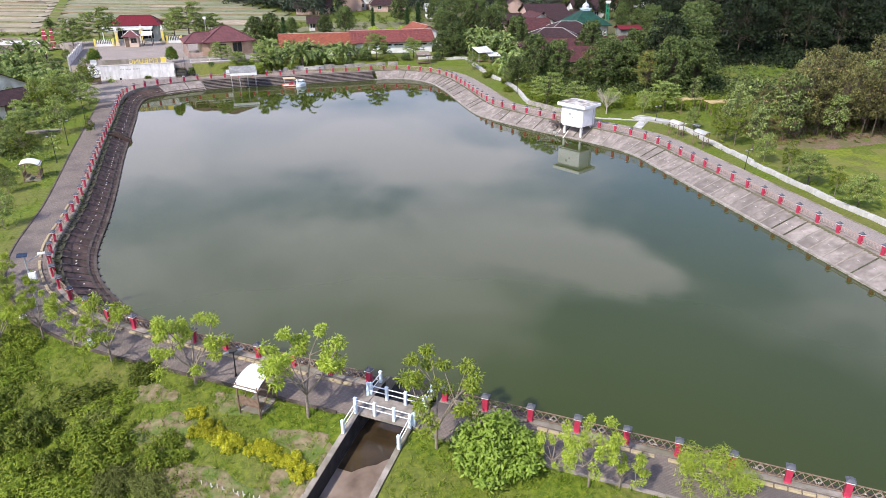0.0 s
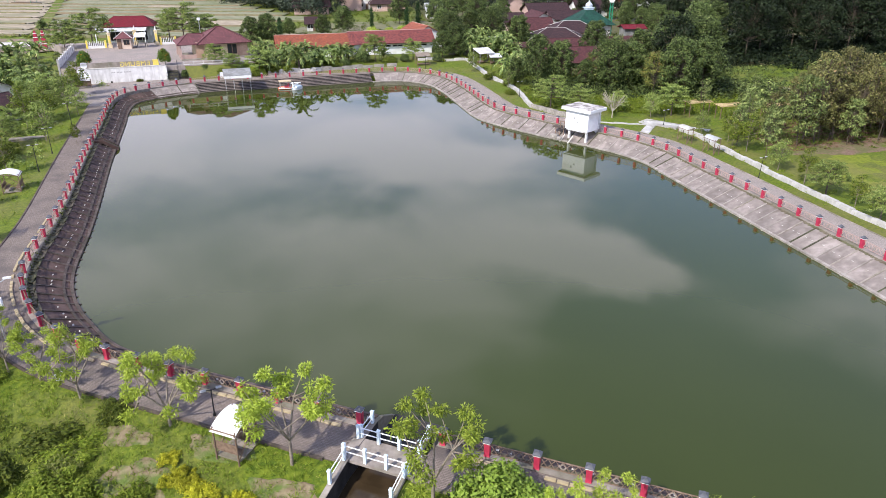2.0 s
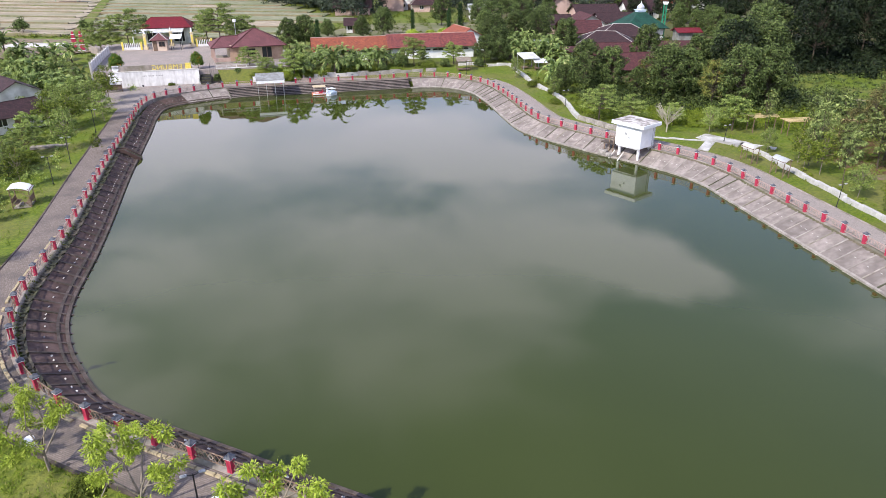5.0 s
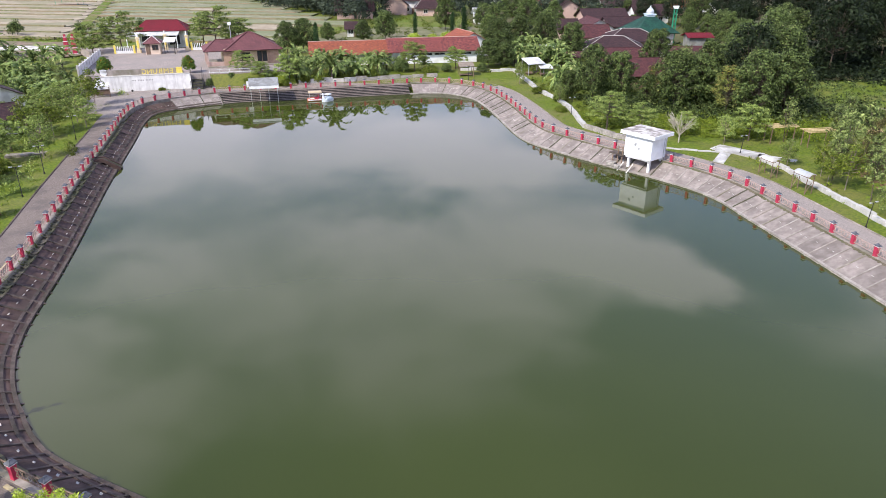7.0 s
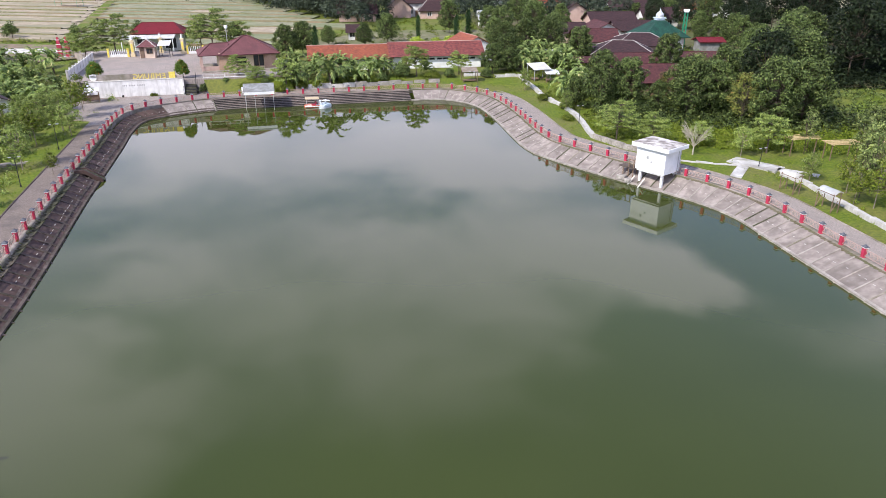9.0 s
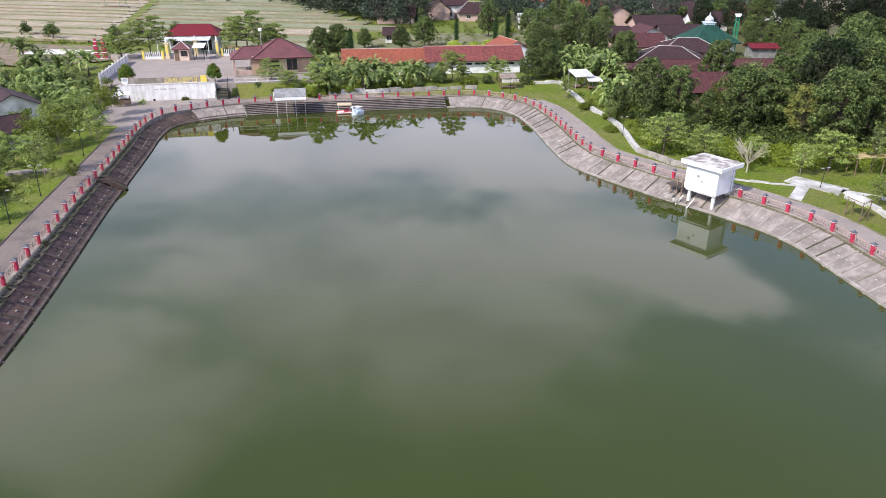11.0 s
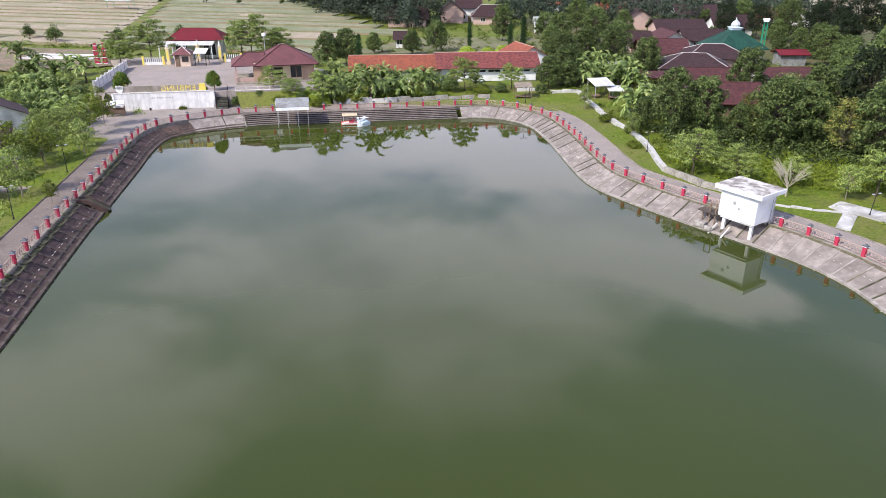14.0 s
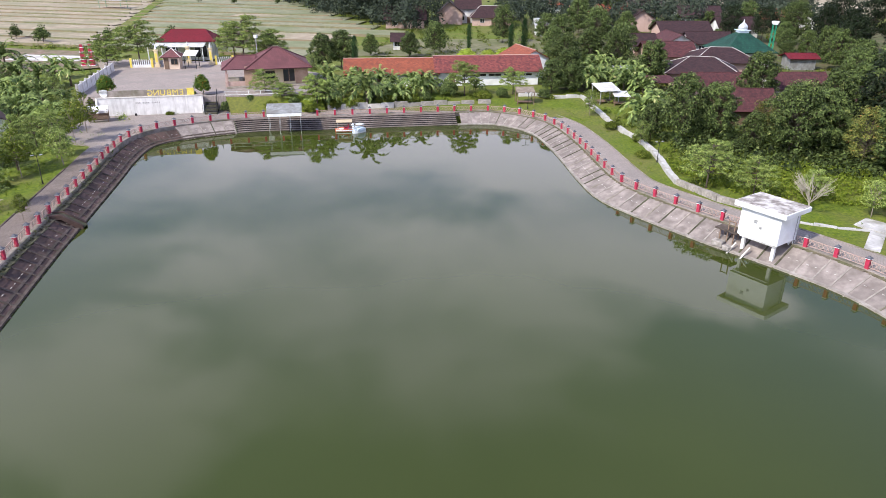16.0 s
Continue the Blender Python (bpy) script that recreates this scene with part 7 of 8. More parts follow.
for pr_, x, y, sc in ((t2, 9.6, 123.0, 0.42), (t3, 34.5, 111.0, 0.72), (t2, 39.0, 113.5, 0.85), (t2, 28.5, 119.5, 0.72), (t1, 31.0, 124.5, 0.74), (t3, 40.5, 122.0, 0.86), (t1, 26.5, 127.0, 0.5), (t2, 21.0, 119.0, 0.45),
                       (t3, 30.2, 135.5, 0.46), (t1, 37.0, 132.5, 0.82), (t2, 26.6, 143.4, 0.86), (t3, 43.0, 133.0, 0.95), (t2, 43.0, 152.0, 0.85), (t3, 49.0, 150.0, 0.95), (t1, 55.0, 158.0, 1.0), (t2, 47.5, 164.0, 0.85), (t3, 57.0, 170.0, 0.9), (t2, 50.0, 190.0, 0.8),
                       (t2, 12.5, 158.0, 0.8), (t3, 8.0, 178.0, 0.7), (t1, 7.0, 167.0, 0.75), (t2, 2.0, 172.0, 0.8), (t3, -2.5, 161.0, 0.68), (t2, -1.0, 147.0, 0.5), (t3, 4.0, 204.0, 0.8), (t1, -4.0, 190.0, 0.8), (t2, 12.0, 226.0, 0.7), (t3, 0.0, 226.0, 0.85), (t2, 46.0, 246.0, 0.9), (t1, 9.0, 262.0, 0.85), (t3, 52.0, 222.0, 0.9), (t2, -8.0, 212.0, 0.75)):
    put(pr_, x, y, sc * (0.86 if y >= 130 else 1.0))
ty = first("forest_tree", "forest tree with thinning yellow-brown leaves", "tree", broad_tree(54, 11.0, 3.6, 50, 70, 0.38, 0.10, L_AUTUMN, M_BARKD, 0.2, 0.95, 0.45), 31.0, 113.0, FT, 0.66)
put(ty, 38.0, 127.0, 0.75)
put(ty, 22.8, 123.5, 0.5)
# dark woods to the right, their deep shade held in the leaf colour
for x, y in ((57, 145), (85, 142), (75, 148), (64, 152), (93, 148), (82, 155), (72, 160), (101, 155), (90, 162), (66, 166), (80, 168), (110, 162), (98, 170), (74, 178), (88, 178), (120, 172), (106, 180), (64, 180), (96, 188), (80, 190), (130, 185), (115, 192), (70, 196), (104, 200), (88, 204), (62, 205), (124, 206), (76, 214), (96, 218), (112, 222), (64, 226), (82, 232)):
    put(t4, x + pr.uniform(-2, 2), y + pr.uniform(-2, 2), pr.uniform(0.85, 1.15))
# thin plantation
PT = "thin plantation trees"
pl = "thin tall plantation tree with a sparse olive-brown crown"
p1 = first("plantation_tree", pl, "tree", broad_tree(60, 11.5, 2.3, 40, 46, 0.32, 0.095, L_TEAK, M_BARKD, 0.16, 0.78, 0.6, 0.1), 44.5, 86.0, PT)
p2 = first("plantation_tree", pl, "tree", broad_tree(61, 10.0, 2.1, 36, 46, 0.32, 0.095, L_TEAK, M_BARKD, 0.18, 0.75, 0.6, 0.09), 47.5, 87.5, PT)
p3 = first("plantation_tree", "thin plantation tree with a sparse green crown", "tree", broad_tree(62, 9.0, 2.0, 32, 60, 0.34, 0.10, L_PARK, M_BARKD, 0.18, 0.75, 0.6, 0.09), 41.5, 84.0, PT)
p4 = first("plantation_tree", "slender young tree with a thin open crown", "tree", broad_tree(63, 6.4, 1.15, 18, 44, 0.30, 0.09, L_PARK, M_BARKD, 0.3, 0.55, 0.5, 0.06), 36.0, 86.0, PT)
for r in range(8):
    for k in range(11):
        x, y = 42.6 + 2.4 * k + pr.uniform(-0.7, 0.7) + r * 0.4, 84.3 + 2.3 * r + 0.5 * k + pr.uniform(-0.6, 0.6)
        if (r, k) == (0, 0) or pr.random() < 0.2 or (r > 1 and x < 46.0):
            continue
        put(pr.choice((p1, p1, p2, p2, p3)), x, y, pr.uniform(0.72, 0.98) * (0.82 if k < 3 else 1.0))
for x, y, sc, q in ((37.0, 90.0, 1.0, p4), (35.4, 78.2, 0.9, p4), (34.6, 99.6, 0.8, p4), (38.5, 95.0, 0.9, p4), (40.5, 89.5, 0.62, p2), (34.2, 84.2, 0.8, p4), (43.5, 104.0, 0.8, p4), (39.3, 86.0, 0.9, p4), (41.0, 93.0, 1.0, p4), (37.6, 84.0, 0.8, p4)):
    put(q, x, y, sc)

# small trees of the parks
SM = "small park trees"
s1 = first("small_tree", "small round-crowned green park tree", "tree", broad_tree(70, 4.6, 1.6, 26, 80, 0.22, 0.065, L_FEATHER, M_BARK, 0.32, 0.7, 0.3, 0.07), -52.6, 84.0, SM)
s2 = first("small_tree", "small slender park tree", "tree", broad_tree(71, 4.8, 1.3, 22, 76, 0.22, 0.065, L_WILD, M_BARK, 0.36, 0.65, 0.3, 0.06), -57.9, 94.0, SM)
for pr_, x, y, sc in ((s1, -58.6, 100.5, 1.0), (s2, -60.3, 106.0, 1.05), (s1, -55.5, 97.6, 0.8), (s2, -49.2, 70.5, 0.9), (s2, -47.6, 82.0, 0.5), (s1, -40.5, 52.0, 0.7), (s2, -62.0, 110.5, 1.1), (s2, -59.5, 91.5, 1.1), (s1, -45.9, 61.5, 0.55), (s1, 35.2, 74.4, 0.68), (s2, 36.0, 69.7, 0.75), (s2, 37.8, 63.0, 0.62), (s1, 40.3, 56.0, 0.75), (s2, 34.4, 81.5, 0.9), (s1, 27.0, 98.0, 0.7), (s2, 33.8, 86.0, 0.8), (s1, 31.5, 89.5, 0.6), (s2, 33.0, 82.5, 0.7), (s1, 2.0, 133.5, 0.7), (s1, 8.0, 118.5, 0.6)):
    put(pr_, x, y, sc)

# mixed trees left of the path
LT = "park side trees"
l1 = first("roadside_tree", "mid-sized green tree in the park", "tree", broad_tree(75, 7.5, 2.6, 44, 90, 0.28, 0.08, L_PARK, M_BARK, 0.2, 0.75, 0.3, 0.12), -63.5, 97.0, LT, 0.5)
l2 = first("roadside_tree", "mid-sized dense green tree in the park", "tree", broad_tree(76, 8.5, 2.9, 46, 90, 0.28, 0.085, L_FEATHER, M_BARKD, 0.2, 0.8, 0.3, 0.13), -68.5, 106.0, LT, 0.5)
for pr_, x, y, sc in ((l1, -68.0, 113.5, 0.6), (l1, -68.0, 99.0, 0.9), (l2, -73.0, 96.0, 0.85), (l1, -58.0, 77.5, 0.65), (l1, -55.5, 69.5, 0.6), (l2, -60.0, 70.0, 0.7), (l1, -52.0, 61.0, 0.55), (l2, -56.0, 61.5, 0.65), (l1, -49.0, 53.5, 0.5), (l2, -53.0, 51.0, 0.6), (l2, -80.5, 116.0, 0.85), (l1, -75.0, 118.0, 0.7), (l2, -87.0, 112.0, 0.9), (l1, -90.0, 121.0, 0.8), (l1, -76.0, 124.5, 0.75), (l2, -80.5, 128.5, 0.7), (l1, -84.5, 133.0, 0.7), (l2, -92.0, 130.0, 0.75), (l1, -96.0, 136.0, 0.7), (l1, -79.5, 136.5, 0.6)):
    put(pr_, x, y, sc * 0.6)
BN = "banana plants"
b1 = first("banana_plant", "banana plant with broad arching green leaves", "banana plant", frond_plant(80, 20, 2.8, 0.34, 0.9, L_BANANA, 0.12), -36.0, 137.0, BN)
b2 = first("banana_plant", "tall banana plant with torn arching leaves", "banana plant", frond_plant(81, 22, 3.0, 0.34, 1.4, L_BANANA, 0.13), -33.0, 139.0, BN)
for pr_, x, y, sc in ((b1, -30.5, 139.2, 1.0), (b2, -28.0, 140.5, 0.9), (b1, -25.5, 141.5, 1.05), (b2, -23.0, 142.5, 1.0), (b1, -38.0, 139.5, 1.05), (b2, -34.5, 141.5, 1.1), (b1, -21.0, 144.0, 0.9), (b2, -29.5, 142.5, 1.05), (b1, -81.5, 121.5, 1.2), (b2, -77.0, 120.5, 1.15), (b1, -85.0, 127.0, 1.2), (b2, -74.0, 116.0, 1.1), (b1, -88.5, 126.0, 1.2), (b2, -83.0, 117.5, 1.1), (b2, 6.5, 160.0, 1.3), (b1, 9.5, 162.5, 1.3), (b2, 2.5, 158.5, 1.3), (b1, 11.5, 141.5, 1.0), (b2, 13.5, 135.0, 1.0), (b1, 10.0, 130.0, 0.9), (b2, 12.0, 166.0, 1.3), (b1, -70.5, 118.0, 1.2), (b2, -70.5, 114.5, 1.3), (b1, -80.0, 114.5, 1.3), (b2, -79.5, 124.5, 1.3), (b1, -68.5, 92.5, 1.2), (b2, -65.5, 83.5, 1.2), (b1, -73.0, 121.5, 1.2), (b2, 4.0, 163.5, 1.4), (b1, 0.5, 166.0, 1.4), (b2, 14.5, 160.5, 1.3), (b1, 8.0, 169.0, 1.4), (b2, -3.0, 170.0, 1.4), (b1, 5.5, 172.0, 1.4), (b2, 11.0, 158.0, 1.2), (b1, -90.0, 126.0, 1.1), (b2, -88.0, 134.5, 1.5), (b1, -95.0, 137.5, 1.5), (b2, -84.0, 137.0, 1.4), (b1, -98.5, 143.0, 1.5), (b2, -90.0, 141.0, 1.4), (b1, -101.0, 134.0, 1.5), (b2, -96.0, 127.5, 1.5), (b1, -87.0, 129.0, 1.4), (b2, -105.0, 147.0, 1.4), (b1, -36.5, 143.5, 1.2), (b2, -32.0, 144.0, 1.2), (b1, -27.0, 145.5, 1.2), (b2, -40.0, 142.0, 1.2), (b1, -24.5, 146.0, 1.1), (b1, -39.0, 133.5, 1.0), (b2, -34.0, 135.5, 1.1), (b1, -29.0, 137.5, 1.1), (b2, -24.0, 139.5, 1.1), (b1, -16.0, 144.0, 1.0)):
    put(pr_, x, y, sc * pr.uniform(0.85, 1.1))
for x, y in ((2.5, 148.5), (5.0, 151.0), (7.5, 148.5), (4.0, 154.5), (9.5, 152.0), (7.0, 156.0), (1.0, 152.5), (10.5, 147.5), (11.5, 134.5), (9.0, 131.0), (12.5, 130.5), (-36.6, 131.0), (-27.0, 135.0), (-31.0, 133.0)):
    put(pr.choice((b1, b2)), x, y, pr.uniform(1.2, 1.7))
for k in range(22):
    put(pr.choice((b1, b2)), pr.uniform(-96, -80), pr.uniform(116, 129), pr.uniform(0.85, 1.1))
TT = "feathery spreading trees"
f1 = first("feathery_tree", "feathery tree with flat spreading green tiers", "tree", tier_tree(85, 5.6, 3.2, L_FEATHER), -45.9, 130.2, TT, 0.72, 2.6)
f2 = first("feathery_tree", "feathery tree with flat spreading green tiers", "tree", tier_tree(86, 5.0, 2.6, L_FEATHER), -37.6, 129.6, TT, 1.0)
for pr_, x, y, sc, z in ((f2, -17.5, 142.0, 1.05, None), (f1, 13.4, 103.5, 0.85, None), (f1, -78.5, 149.0, 1.35, PZ - 0.2), (f1, -61.5, 156.0, 1.5, PZ - 0.4), (f2, -57.5, 158.5, 1.4, None), (f2, -10.0, 144.5, 0.8, None), (f1, -60.0, 96.0, 0.75, None), (f1, -83.0, 146.0, 1.2, PZ - 1.5), (f2, 30.5, 100.0, 0.9, None), (f2, -70.5, 170.0, 1.3, None), (f1, -64.5, 104.5, 0.75, None), (f2, -59.5, 88.0, 0.8, None), (f1, -66.5, 110.0, 0.72, None), (f2, -56.8, 82.5, 0.75, None), (f1, -54.0, 75.0, 0.75, None), (f2, -42.3, 128.8, 0.62, 2.2), (f2, 36.6, 66.3, 0.72, None), (f2, 38.3, 59.6, 0.68, None), (f1, 17.5, 101.5, 0.7, None), (f2, 23.0, 101.5, 0.6, None)):
    put(pr_, x, y, sc, z)
# round trees, cypresses and the trees behind the school
for x, y, sc, q in ((-47.5, 160.0, 0.9, t2), (-45.0, 163.5, 0.95, t2), (-43.6, 179.0, 0.62, t2), (-35.0, 179.0, 0.72, t2), (-30.6, 184.5, 0.95, t2), (-47.0, 152.5, 0.6, l1), (-13.0, 196.0, 0.6, l1), (-7.0, 200.0, 0.6, l1), (-4.0, 146.5, 0.75, t2), (-1.5, 151.0, 0.9, t2), (-5.0, 183.0, 0.9, t2), (-18.0, 206.0, 0.8, t1), (49.0, 180.0, 0.7, t1), (53.0, 185.0, 0.8, t4), (50.0, 202.0, 0.75, t2), (38.0, 226.0, 0.7, t4), (56.0, 196.0, 0.85, t4), (55.0, 209.0, 0.8, t4), (45.0, 222.0, 0.7, t4), (36.0, 246.0, 0.75, t2), (46.0, 204.0, 0.75, t2), (48.5, 216.0, 0.8, t2), (37.0, 208.0, 0.7, t2), (31.0, 233.0, 0.6, t2), (43.5, 193.0, 0.55, t2), (20.0, 232.0, 0.55, t2), (13.0, 212.0, 0.6, t2), (6.0, 240.0, 0.7, t2), (27.0, 246.0, 0.6, t2), (10.5, 251.0, 0.6, t2), (-2.0, 250.0, 0.7, t2), (33.0, 214.0, 0.55, t2)):
    put(q, x, y, sc * (0.68 if q is t2 else 0.9))
rb = [("foliage", dome_bush(90, 2.8, 2.3, 60, 80, 0.2, 0.06, L_YOUNG, 0.45))]
for x, y, sc in ((-20.8, 166.0, 1.7), (-16.8, 167.0, 1.6), (-13.8, 168.0, 1.75)):
    plant("round_bush", "round bright yellow-green bush behind the school", "bush", rb, Matrix.Translation((x, y, 2.0)) @ Matrix.Diagonal((sc, sc, sc, 1)), "round bushes")
rgc = np.random.default_rng(92)
zc = np.linspace(0.5, 6.6, 46)
cyp = leaf_mesh("foliage", leaf_arrays(rgc, np.c_[rgc.normal(size=46) * 0.12, rgc.normal(size=46) * 0.12, zc], 0.62 * np.sin(np.pi * np.clip((zc + 0.6) / 8, 0, 1)) ** 0.6, 90, 0.2, 0.04, -0.8, 1.0, 0.5, 0.5), L_CYPRESS)
ct = limb_mesh("trunk", [((0, 0, -0.3), (0, 0, 5.5), 0.09, 0.03)], M_BARKD)
for x, y, sc in ((-40.2, 157.0, 1.0), (-11.5, 186.5, 1.15), (-14.5, 188.0, 0.95), (-24.0, 190.0, 0.9)):
    plant("cypress", "narrow dark green columnar cypress", "tree", [("trunk", ct), ("foliage", cyp)], Matrix.Translation((x, y, 1.9)) @ Matrix.Diagonal((sc, sc, sc, 1)), "cypresses")
# clipped and flowering bushes at the plaza and the far path
cb = dome_bush(95, 1.7, 2.1, 60, 70, 0.15, 0.045, L_FLOWER, 0.32)
db = dome_bush(96, 2.2, 1.7, 60, 70, 0.16, 0.045, L_FOREST, 0.36)
gb = bush_mesh(97, 2.4, 1.5, 44, 90, 0.18, 0.045, L_WILD, 0.42, 0.1)
for me, x, y, z, sc, nm, lb in ((cb, -66.0, 121.4, PZ - 0.1, 1.6, "flowering_bush", "round green bush with orange flowers at the plaza corner"), (cb, -54.0, 126.3, PZ - 0.1, 1.45, "flowering_bush", "tall green bush with orange flowers by the stairs"), (db, -50.0, 125.4, 1.35, 0.95, "clipped_bush", "dark clipped bush below the terrace"),
                              (gb, -62.0, 123.9, PZ - 0.1, 0.45, "small_bush", "small bush on the plaza"), (gb, -55.9, 126.2, PZ - 0.1, 0.6, "small_bush", "small bush on the plaza"), (gb, -57.2, 122.2, G - 0.1, 0.45, "small_bush", "small bush at the foot of the sign wall"), (db, -19.8, 140.8, 1.9, 1.5, "dark_bush", "large dark round bush by the garden wall"),
                              (gb, -35.5, 130.8, 1.6, 1.0, "garden_bush", "green garden bush by the far path"), (gb, -33.0, 131.5, 1.6, 0.9, "garden_bush", "green garden bush by the far path"), (db, -31.0, 134.5, 1.7, 1.0, "garden_bush", "dark garden bush by the far path"), (gb, -28.5, 135.2, 1.7, 1.1, "garden_bush", "green garden bush by the far path"), (gb, -25.5, 136.5, 1.7, 1.1, "garden_bush", "green garden bush by the far path"),
                              (db, -23.0, 137.8, 1.7, 0.9, "garden_bush", "dark garden bush by the far path"), (gb, -14.5, 141.2, 1.8, 1.1, "garden_bush", "green garden bush by the far path"), (db, -11.5, 142.0, 1.8, 1.0, "garden_bush", "dark garden bush by the far path"), (db, -40.5, 127.8, 2.2, 0.8, "garden_bush", "dark garden bush below the terrace"), (gb, -38.0, 127.6, 1.6, 0.8, "garden_bush", "green garden bush below the terrace"), (db, -5.0, 142.5, 1.8, 1.0, "garden_bush", "dark garden bush by the lawn wall"), (gb, 5.0, 127.2, 1.4, 0.8, "garden_bush", "green bush along the lawn wall"), (gb, 8.3, 121.0, 1.4, 0.8, "garden_bush", "green bush along the lawn wall"), (gb, 8.0, 114.0, 1.3, 0.7, "garden_bush", "green bush along the lawn wall"), (gb, -57.0, 90.5, 1.0, 0.5, "garden_bush", "small green bush on the park lawn"), (gb, -49.5, 60.5, 0.8, 1.1, "garden_bush", "green bush beside the park path"), (gb, -51.0, 67.0, 0.8, 1.2, "garden_bush", "green bush beside the park path"), (db, -53.5, 74.0, 0.8, 1.2, "garden_bush", "dark bush beside the park path"), (gb, -55.0, 79.5, 0.8, 1.2, "garden_bush", "green bush beside the park path"), (gb, -46.0, 56.5, 0.8, 1.0, "garden_bush", "green bush beside the park path"), (gb, -43.0, 50.0, 0.7, 0.9, "garden_bush", "green bush beside the park path"), (gb, -18.5, 30.4, 0.75, 0.85, "garden_bush", "dull green bush beside the near path"), (db, -47.0, 127.2, 2.3, 0.8, "garden_bush", "dark garden bush below the terrace"), (gb, -44.0, 127.6, 1.9, 0.9, "garden_bush", "green garden bush below the terrace")):
    plant(nm, lb, "bush", [("foliage", me)], Matrix.Translation((x, y, z)) @ Matrix.Rotation(pr.uniform(0, 6), 4, "Z") @ Matrix.Diagonal((sc, sc, sc, 1)), "")
# bare shrub behind the pump house
rgb_ = np.random.default_rng(99)
sg_ = []
for k in range(16):
    a, w = rgb_.uniform(0, 6.28), rgb_.uniform(0.3, 1.0)
    k1 = np.array([math.cos(a) * w * 0.5, math.sin(a) * w * 0.5, rgb_.uniform(1.0, 1.6)])
    sg_.append(((0, 0, 0.6), tuple(k1), 0.022, 0.014))
    for q in range(7):
        k2 = k1 + np.array([math.cos(a + rgb_.uniform(-1, 1)) * 0.7, math.sin(a + rgb_.uniform(-1, 1)) * 0.7, rgb_.uniform(0.2, 1.1)])
        sg_.append((tuple(k1), tuple(k2), 0.012, 0.005))
M_PALEBARK = mat_noise("pale_bark", (0.36, 0.32, 0.26), (0.46, 0.42, 0.35), 8, 0.9)
plant("bare_shrub", "pale leafless shrub behind the pump house", "shrub", [("crown", limb_mesh("crown", [((0, 0, -0.3), (0, 0, 0.7), 0.07, 0.05)] + sg_, M_PALEBARK, 5))], Matrix.Translation((21.6, 98.2, 1.3)) @ Matrix.Diagonal((1.5, 1.5, 1.5, 1)), "")


# ---- uncounted growth ----
def stuff(name, label, cat, seed, n, area, size, per, leaf, width, mat_leaf, hmul=0.6, droop=0.0, keep=None):
    """Low growth scattered over an area as one object."""
    rg = np.random.default_rng(seed)
    x0, y0_, x1, y1_ = area
    x, y = rg.uniform(x0, x1, n), rg.uniform(y0_, y1_, n)
    d, s = outside(x[None], y[None])
    ok = (d[0] > 3.9) if keep is None else keep(x, y, d[0], s[0])
    x, y = x[ok], y[ok]
    z = height(x[None], y[None])[0]
    r = size * rg.uniform(0.5, 1.2, len(x))
    v = leaf_arrays(rg, np.c_[x, y, z + r * hmul * 0.6], r, per, leaf, width, droop, hmul, 0.2, 0.8)
    return tagged(new(name, leaf_mesh(name, v, mat_leaf)), label, cat, kind="stuff")


def off_channel(x, y):
    u = (x - CH_HEAD.x) * CH_DIR.x + (y - CH_HEAD.y) * CH_DIR.y
    v = (x - CH_HEAD.x) * CH_SIDE.x + (y - CH_HEAD.y) * CH_SIDE.y
    return ~((np.abs(v) < CH_HALF + 0.5) & (u > -5))


stuff("grass", "rough green grass on the outer bank", "grass", 1, 16000, (-38, 12, 22, 40), 0.26, 10, 0.24, 0.017, L_GRASSB, 0.5, -0.45, lambda x, y, d, s: (d > 3.2) & off_channel(x, y))
stuff("undergrowth", "tangled weeds and creepers over the outer bank", "undergrowth", 19, 2600, (-40, 12, -13, 36), 0.42, 30, 0.17, 0.035, L_WILD, 0.7, 0.05, lambda x, y, d, s: (d > 6.0 - np.clip((-21 - x) * 0.22, 0, 1.6) + 0.9 * np.sin(x * 0.7)) & ~((x > -17.5) & (y > 23.5)))
stuff("grass", "green grass of the park lawn", "grass", 2, 3000, (-72, 44, -34, 112), 0.35, 8, 0.26, 0.03, L_GRASSB, 0.5, -0.9, lambda x, y, d, s: d > 3.5)
stuff("grass", "green grass on the lawns by the path", "grass", 3, 2200, (-8, 40, 48, 142), 0.35, 8, 0.22, 0.03, L_GRASSB, 0.35, -0.9, lambda x, y, d, s: (d > 3.8) & (d < 16))
stuff("undergrowth", "tangled green undergrowth at the edge of the park", "undergrowth", 4, 850, (-84, 42, -40, 120), 0.85, 34, 0.28, 0.07, L_FEATHER, 0.7, 0.1, lambda x, y, d, s: d > np.where(y < 92, 5.7, 6.8) + 1.0 * np.sin(y * 0.23))
stuff("undergrowth", "bright green weeds between lawn and forest", "undergrowth", 5, 1800, (9, 97, 46, 113), 0.82, 26, 0.26, 0.06, L_MEADOW, 0.8, 0.0, lambda x, y, d, s: (d > 7.5) & (y > 101.5 - 0.05 * (x - 14)) & (x - y * 0.2 < 24 + 0 * x) | ((d > 8.5) & (y > 103)))
stuff("undergrowth", "dark green undergrowth below the forest trees", "undergrowth", 6, 700, (8, 110, 110, 178), 1.2, 34, 0.36, 0.1, L_FOREST, 0.8, 0.1, lambda x, y, d, s: d > 13)
stuff("undergrowth", "leafy growth along the foot of the forest", "undergrowth", 16, 520, (9, 109, 54, 122), 1.5, 34, 0.4, 0.13, L_FOREST, 0.9, 0.3, lambda x, y, d, s: (d > 11) & (y > 109 + 1.5 * np.sin(x * 0.6)))
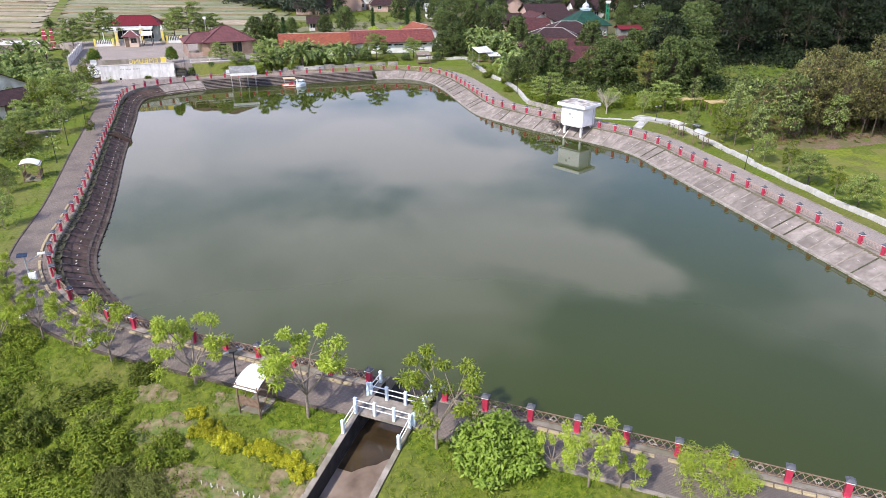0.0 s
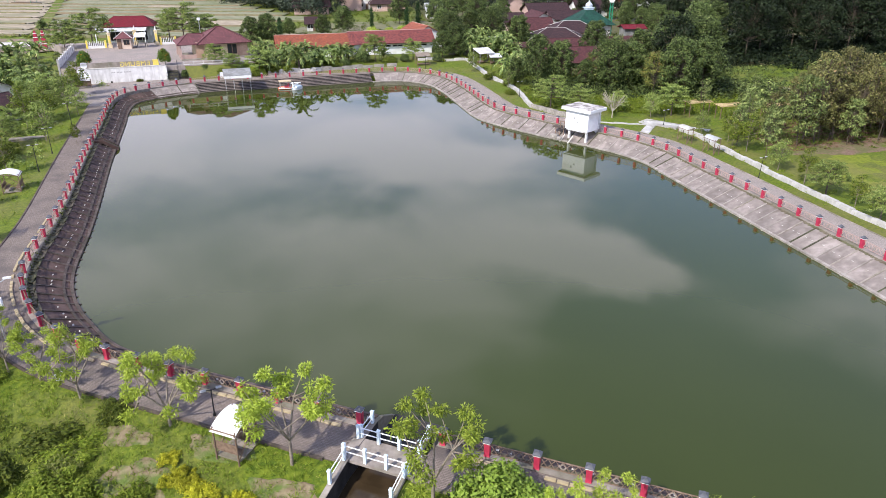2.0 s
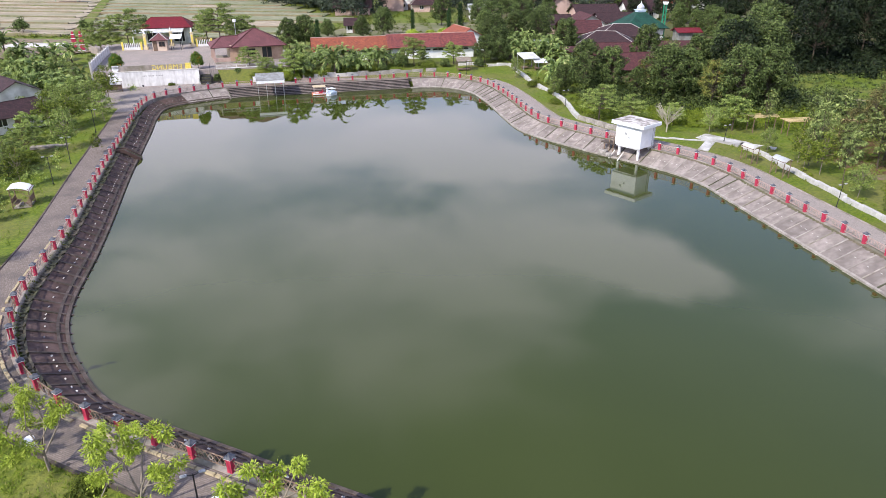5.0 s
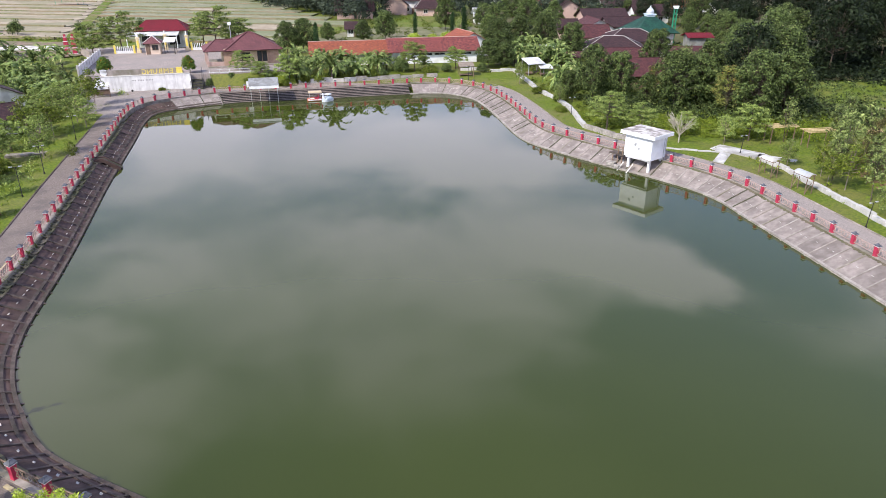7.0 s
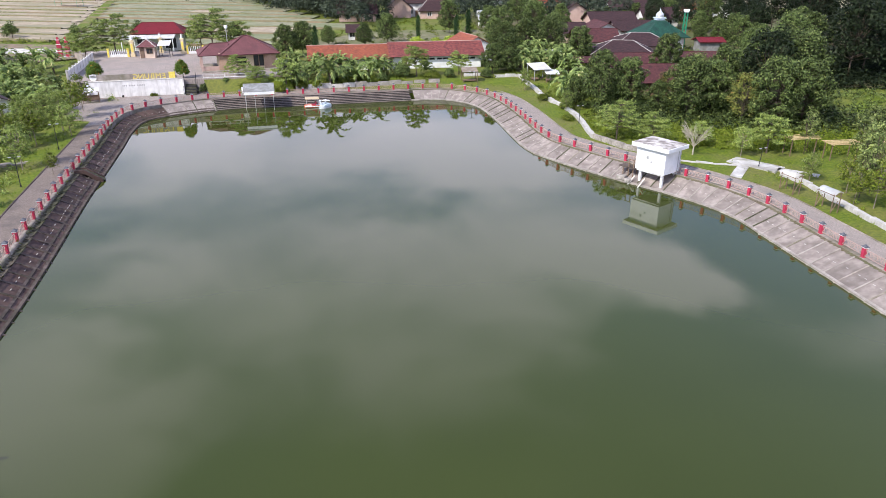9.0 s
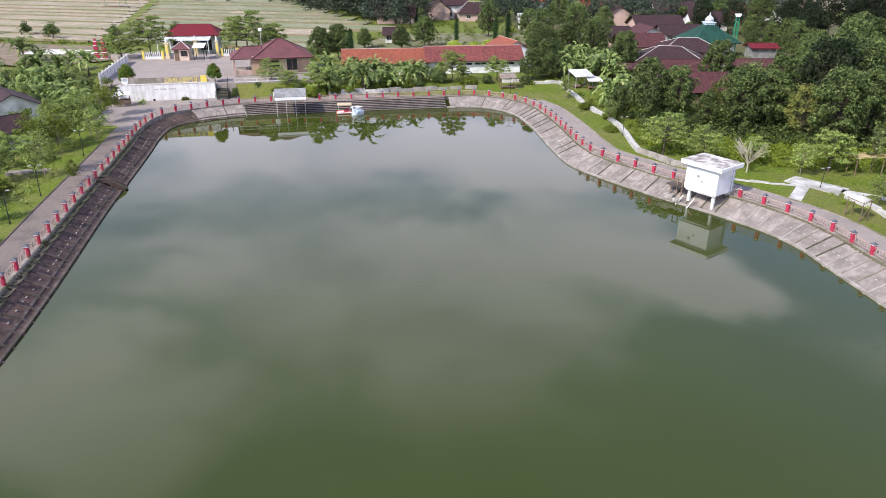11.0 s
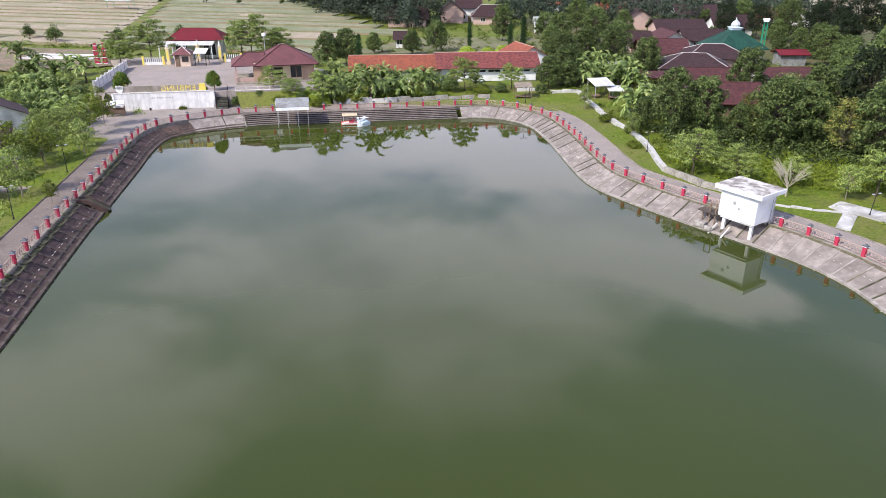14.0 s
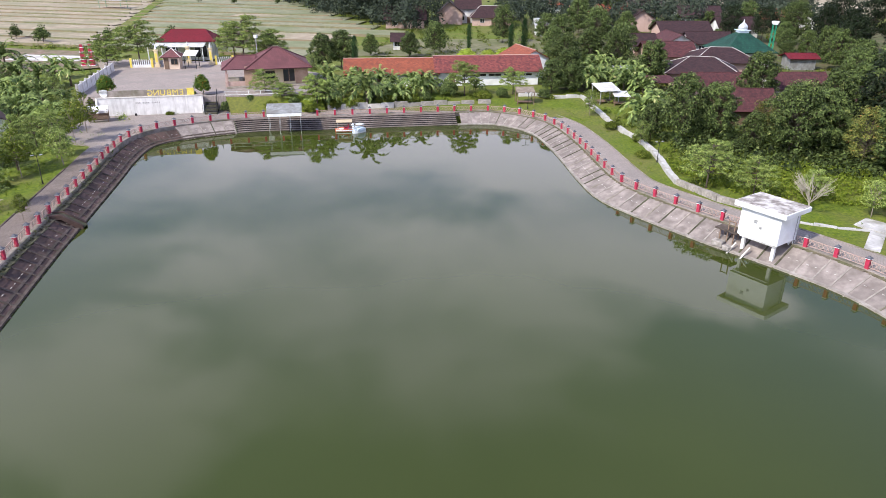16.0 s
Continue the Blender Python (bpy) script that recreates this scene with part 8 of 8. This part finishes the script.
stuff("undergrowth", "low green growth along the park wall", "undergrowth", 7, 260, (28, 44, 46, 104), 0.6, 36, 0.2, 0.05, L_MEADOW, 0.6, 0.0, lambda x, y, d, s: (d > 6.6) & (d < 9.0))
stuff("undergrowth", "low brush below the plantation trees", "undergrowth", 8, 380, (40, 80, 72, 118), 0.7, 30, 0.26, 0.07, L_DRYGR, 0.5, 0.0, lambda x, y, d, s: y > 82 + 0.15 * (x - 40))
stuff("undergrowth", "green growth around the village houses", "undergrowth", 9, 420, (-48, 140, 60, 250), 1.0, 30, 0.4, 0.12, L_WILD, 0.7, 0.0, lambda x, y, d, s: (d > 10) & ((y > 168) | (x > -6)))
WALL_Y, WALL_X = (104.4, 108.5, 115.2, 121.5, 125.4, 131.2, 136.4, 143.6), (10.7, 10.2, 9.5, 8.0, 6.4, 4.5, 3.1, 0.9)
stuff("undergrowth", "dense weeds and creepers beyond the lawn wall", "undergrowth", 20, 1300, (1, 103, 40, 158), 0.8, 34, 0.26, 0.065, L_WILD, 0.8, 0.1, lambda x, y, d, s: (x > np.interp(y, WALL_Y, WALL_X) + 1.0) & (x < 26 + 0.1 * (y - 103)) & ~((np.abs(x - 5.2) < 3.4) & (np.abs(y - 140.5) < 3.5)))
stuff("undergrowth", "rough green growth of the clearing", "undergrowth", 21, 700, (38, 100, 74, 142), 0.7, 28, 0.26, 0.06, L_FOREST, 0.5, 0.0, lambda x, y, d, s: np.abs(y - 121.4 + 0.22 * (x - 50.5)) > 1.8)
stuff("hedge", "dense green hedge and garden shrubs along the far path", "hedge", 17, 900, (-50, 124, 2, 150), 0.5, 26, 0.24, 0.07, L_WILD, 0.9, 0.1, lambda x, y, d, s: (d > 5.0 + 0.6 * np.sin(x)) & (d < 9.0) & (s > along(-38, 125.3)) & (s < along(-13, 134.2)))
stuff("undergrowth", "banana thicket and weeds beyond the plaza wall", "undergrowth", 18, 420, (-104, 118, -74, 138), 0.8, 26, 0.4, 0.12, L_FEATHER, 0.8, 0.1, lambda x, y, d, s: (d > 12) & (y < 118 - 1.0 * (x + 68)) )
stuff("weeds", "weeds growing in the coping on the shaded bank", "weeds", 10, 52000, (-58, 33, -20, 104), 0.2, 16, 0.2, 0.03, L_WILD, 0.7, -0.3, lambda x, y, d, s: (d < -0.22) & (d > -0.8) & (s > along(-18, 34)) & (s < along(-54, 104)))
stuff("weeds", "weeds growing at the foot of the railing", "weeds", 11, 16000, (-30, 14, 46, 130), 0.16, 12, 0.16, 0.025, L_WILD, 0.7, -0.3, lambda x, y, d, s: (np.abs(d + 0.3) < 0.25) & ((s > S_RIGHT + 20) | (s < along(-24, 36.5))) & (np.sin(s * 0.55) > 0.35))
stuff("field_edge_brush", "brush along the edges of the rice fields", "undergrowth", 12, 300, (-230, 172, -66, 178), 1.1, 26, 0.4, 0.1, L_WILD, 0.6, 0.0, lambda x, y, d, s: d > 10)
stuff("leaf_litter", "dry leaf litter below the plantation", "leaf litter", 13, 2600, (38, 79, 74, 96), 0.4, 14, 0.18, 0.06, leaf_mat("dry_litter", (0.12, 0.075, 0.045), (0.22, 0.14, 0.09)), 0.15, 0.0, lambda x, y, d, s: (d > 9) & (y > 80.6 + 0.36 * (x - 38)))
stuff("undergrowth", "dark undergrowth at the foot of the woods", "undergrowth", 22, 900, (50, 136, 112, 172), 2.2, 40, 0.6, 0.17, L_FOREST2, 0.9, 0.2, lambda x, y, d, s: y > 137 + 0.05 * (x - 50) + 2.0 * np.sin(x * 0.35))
stuff("undergrowth", "garden shrubs and weeds behind the school", "undergrowth", 23, 360, (-46, 166, 2, 232), 1.0, 30, 0.34, 0.09, L_WILD, 0.8, 0.1, lambda x, y, d, s: np.sin(x * 0.4) + np.sin(y * 0.31) > -0.5)
# woods on the horizon, uncounted
rw = np.random.default_rng(31)
cs = []
for k in range(210):
    f = rw.random()
    x, y = -118 + 72 * f + rw.normal() * 3, 318 - 98 * f + rw.uniform(0, 40 * (1 - 0.5 * f))
    for q in range(7):
        cs.append((x + rw.normal() * 2.2, y + rw.normal() * 2.2, 2 + rw.uniform(1.5, 9.5)))
for k in range(150):
    x, y = rw.uniform(-30, 75), rw.uniform(240, 330)
    for q in range(6):
        cs.append((x + rw.normal() * 2.2, y + rw.normal() * 2.2, 2 + rw.uniform(1.0, 7.5)))
v = leaf_arrays(rw, np.array(cs), np.full(len(cs), 2.0), 46, 0.8, 0.24, 0.3)
tagged(new("distant_woods", leaf_mesh("distant_woods", v, L_FARWOOD)), "dark wooded edge beyond the village and fields", "woods", kind="stuff")
ft = [("trunk", limb_mesh("trunk", [((0, 0, -0.3), (0, 0, 2.4), 0.1, 0.04)], M_BARKD)), ("crown", bush_mesh(33, 2.2, 4.4, 14, 70, 0.35, 0.09, L_FOREST, 0.75))]
for k in range(34):
    x = -250 + 185 * k / 33 + pr.uniform(-3, 3)
    y = (186 if k % 3 else 300) + pr.uniform(-4, 4) - 0.077 * (x + 150)
    plant("field_tree", "small tree standing along the field edge", "tree", ft, Matrix.Translation((x, y, 1.9)) @ Matrix.Diagonal((pr.uniform(0.7, 1.3),) * 3 + (1,)), "field trees")
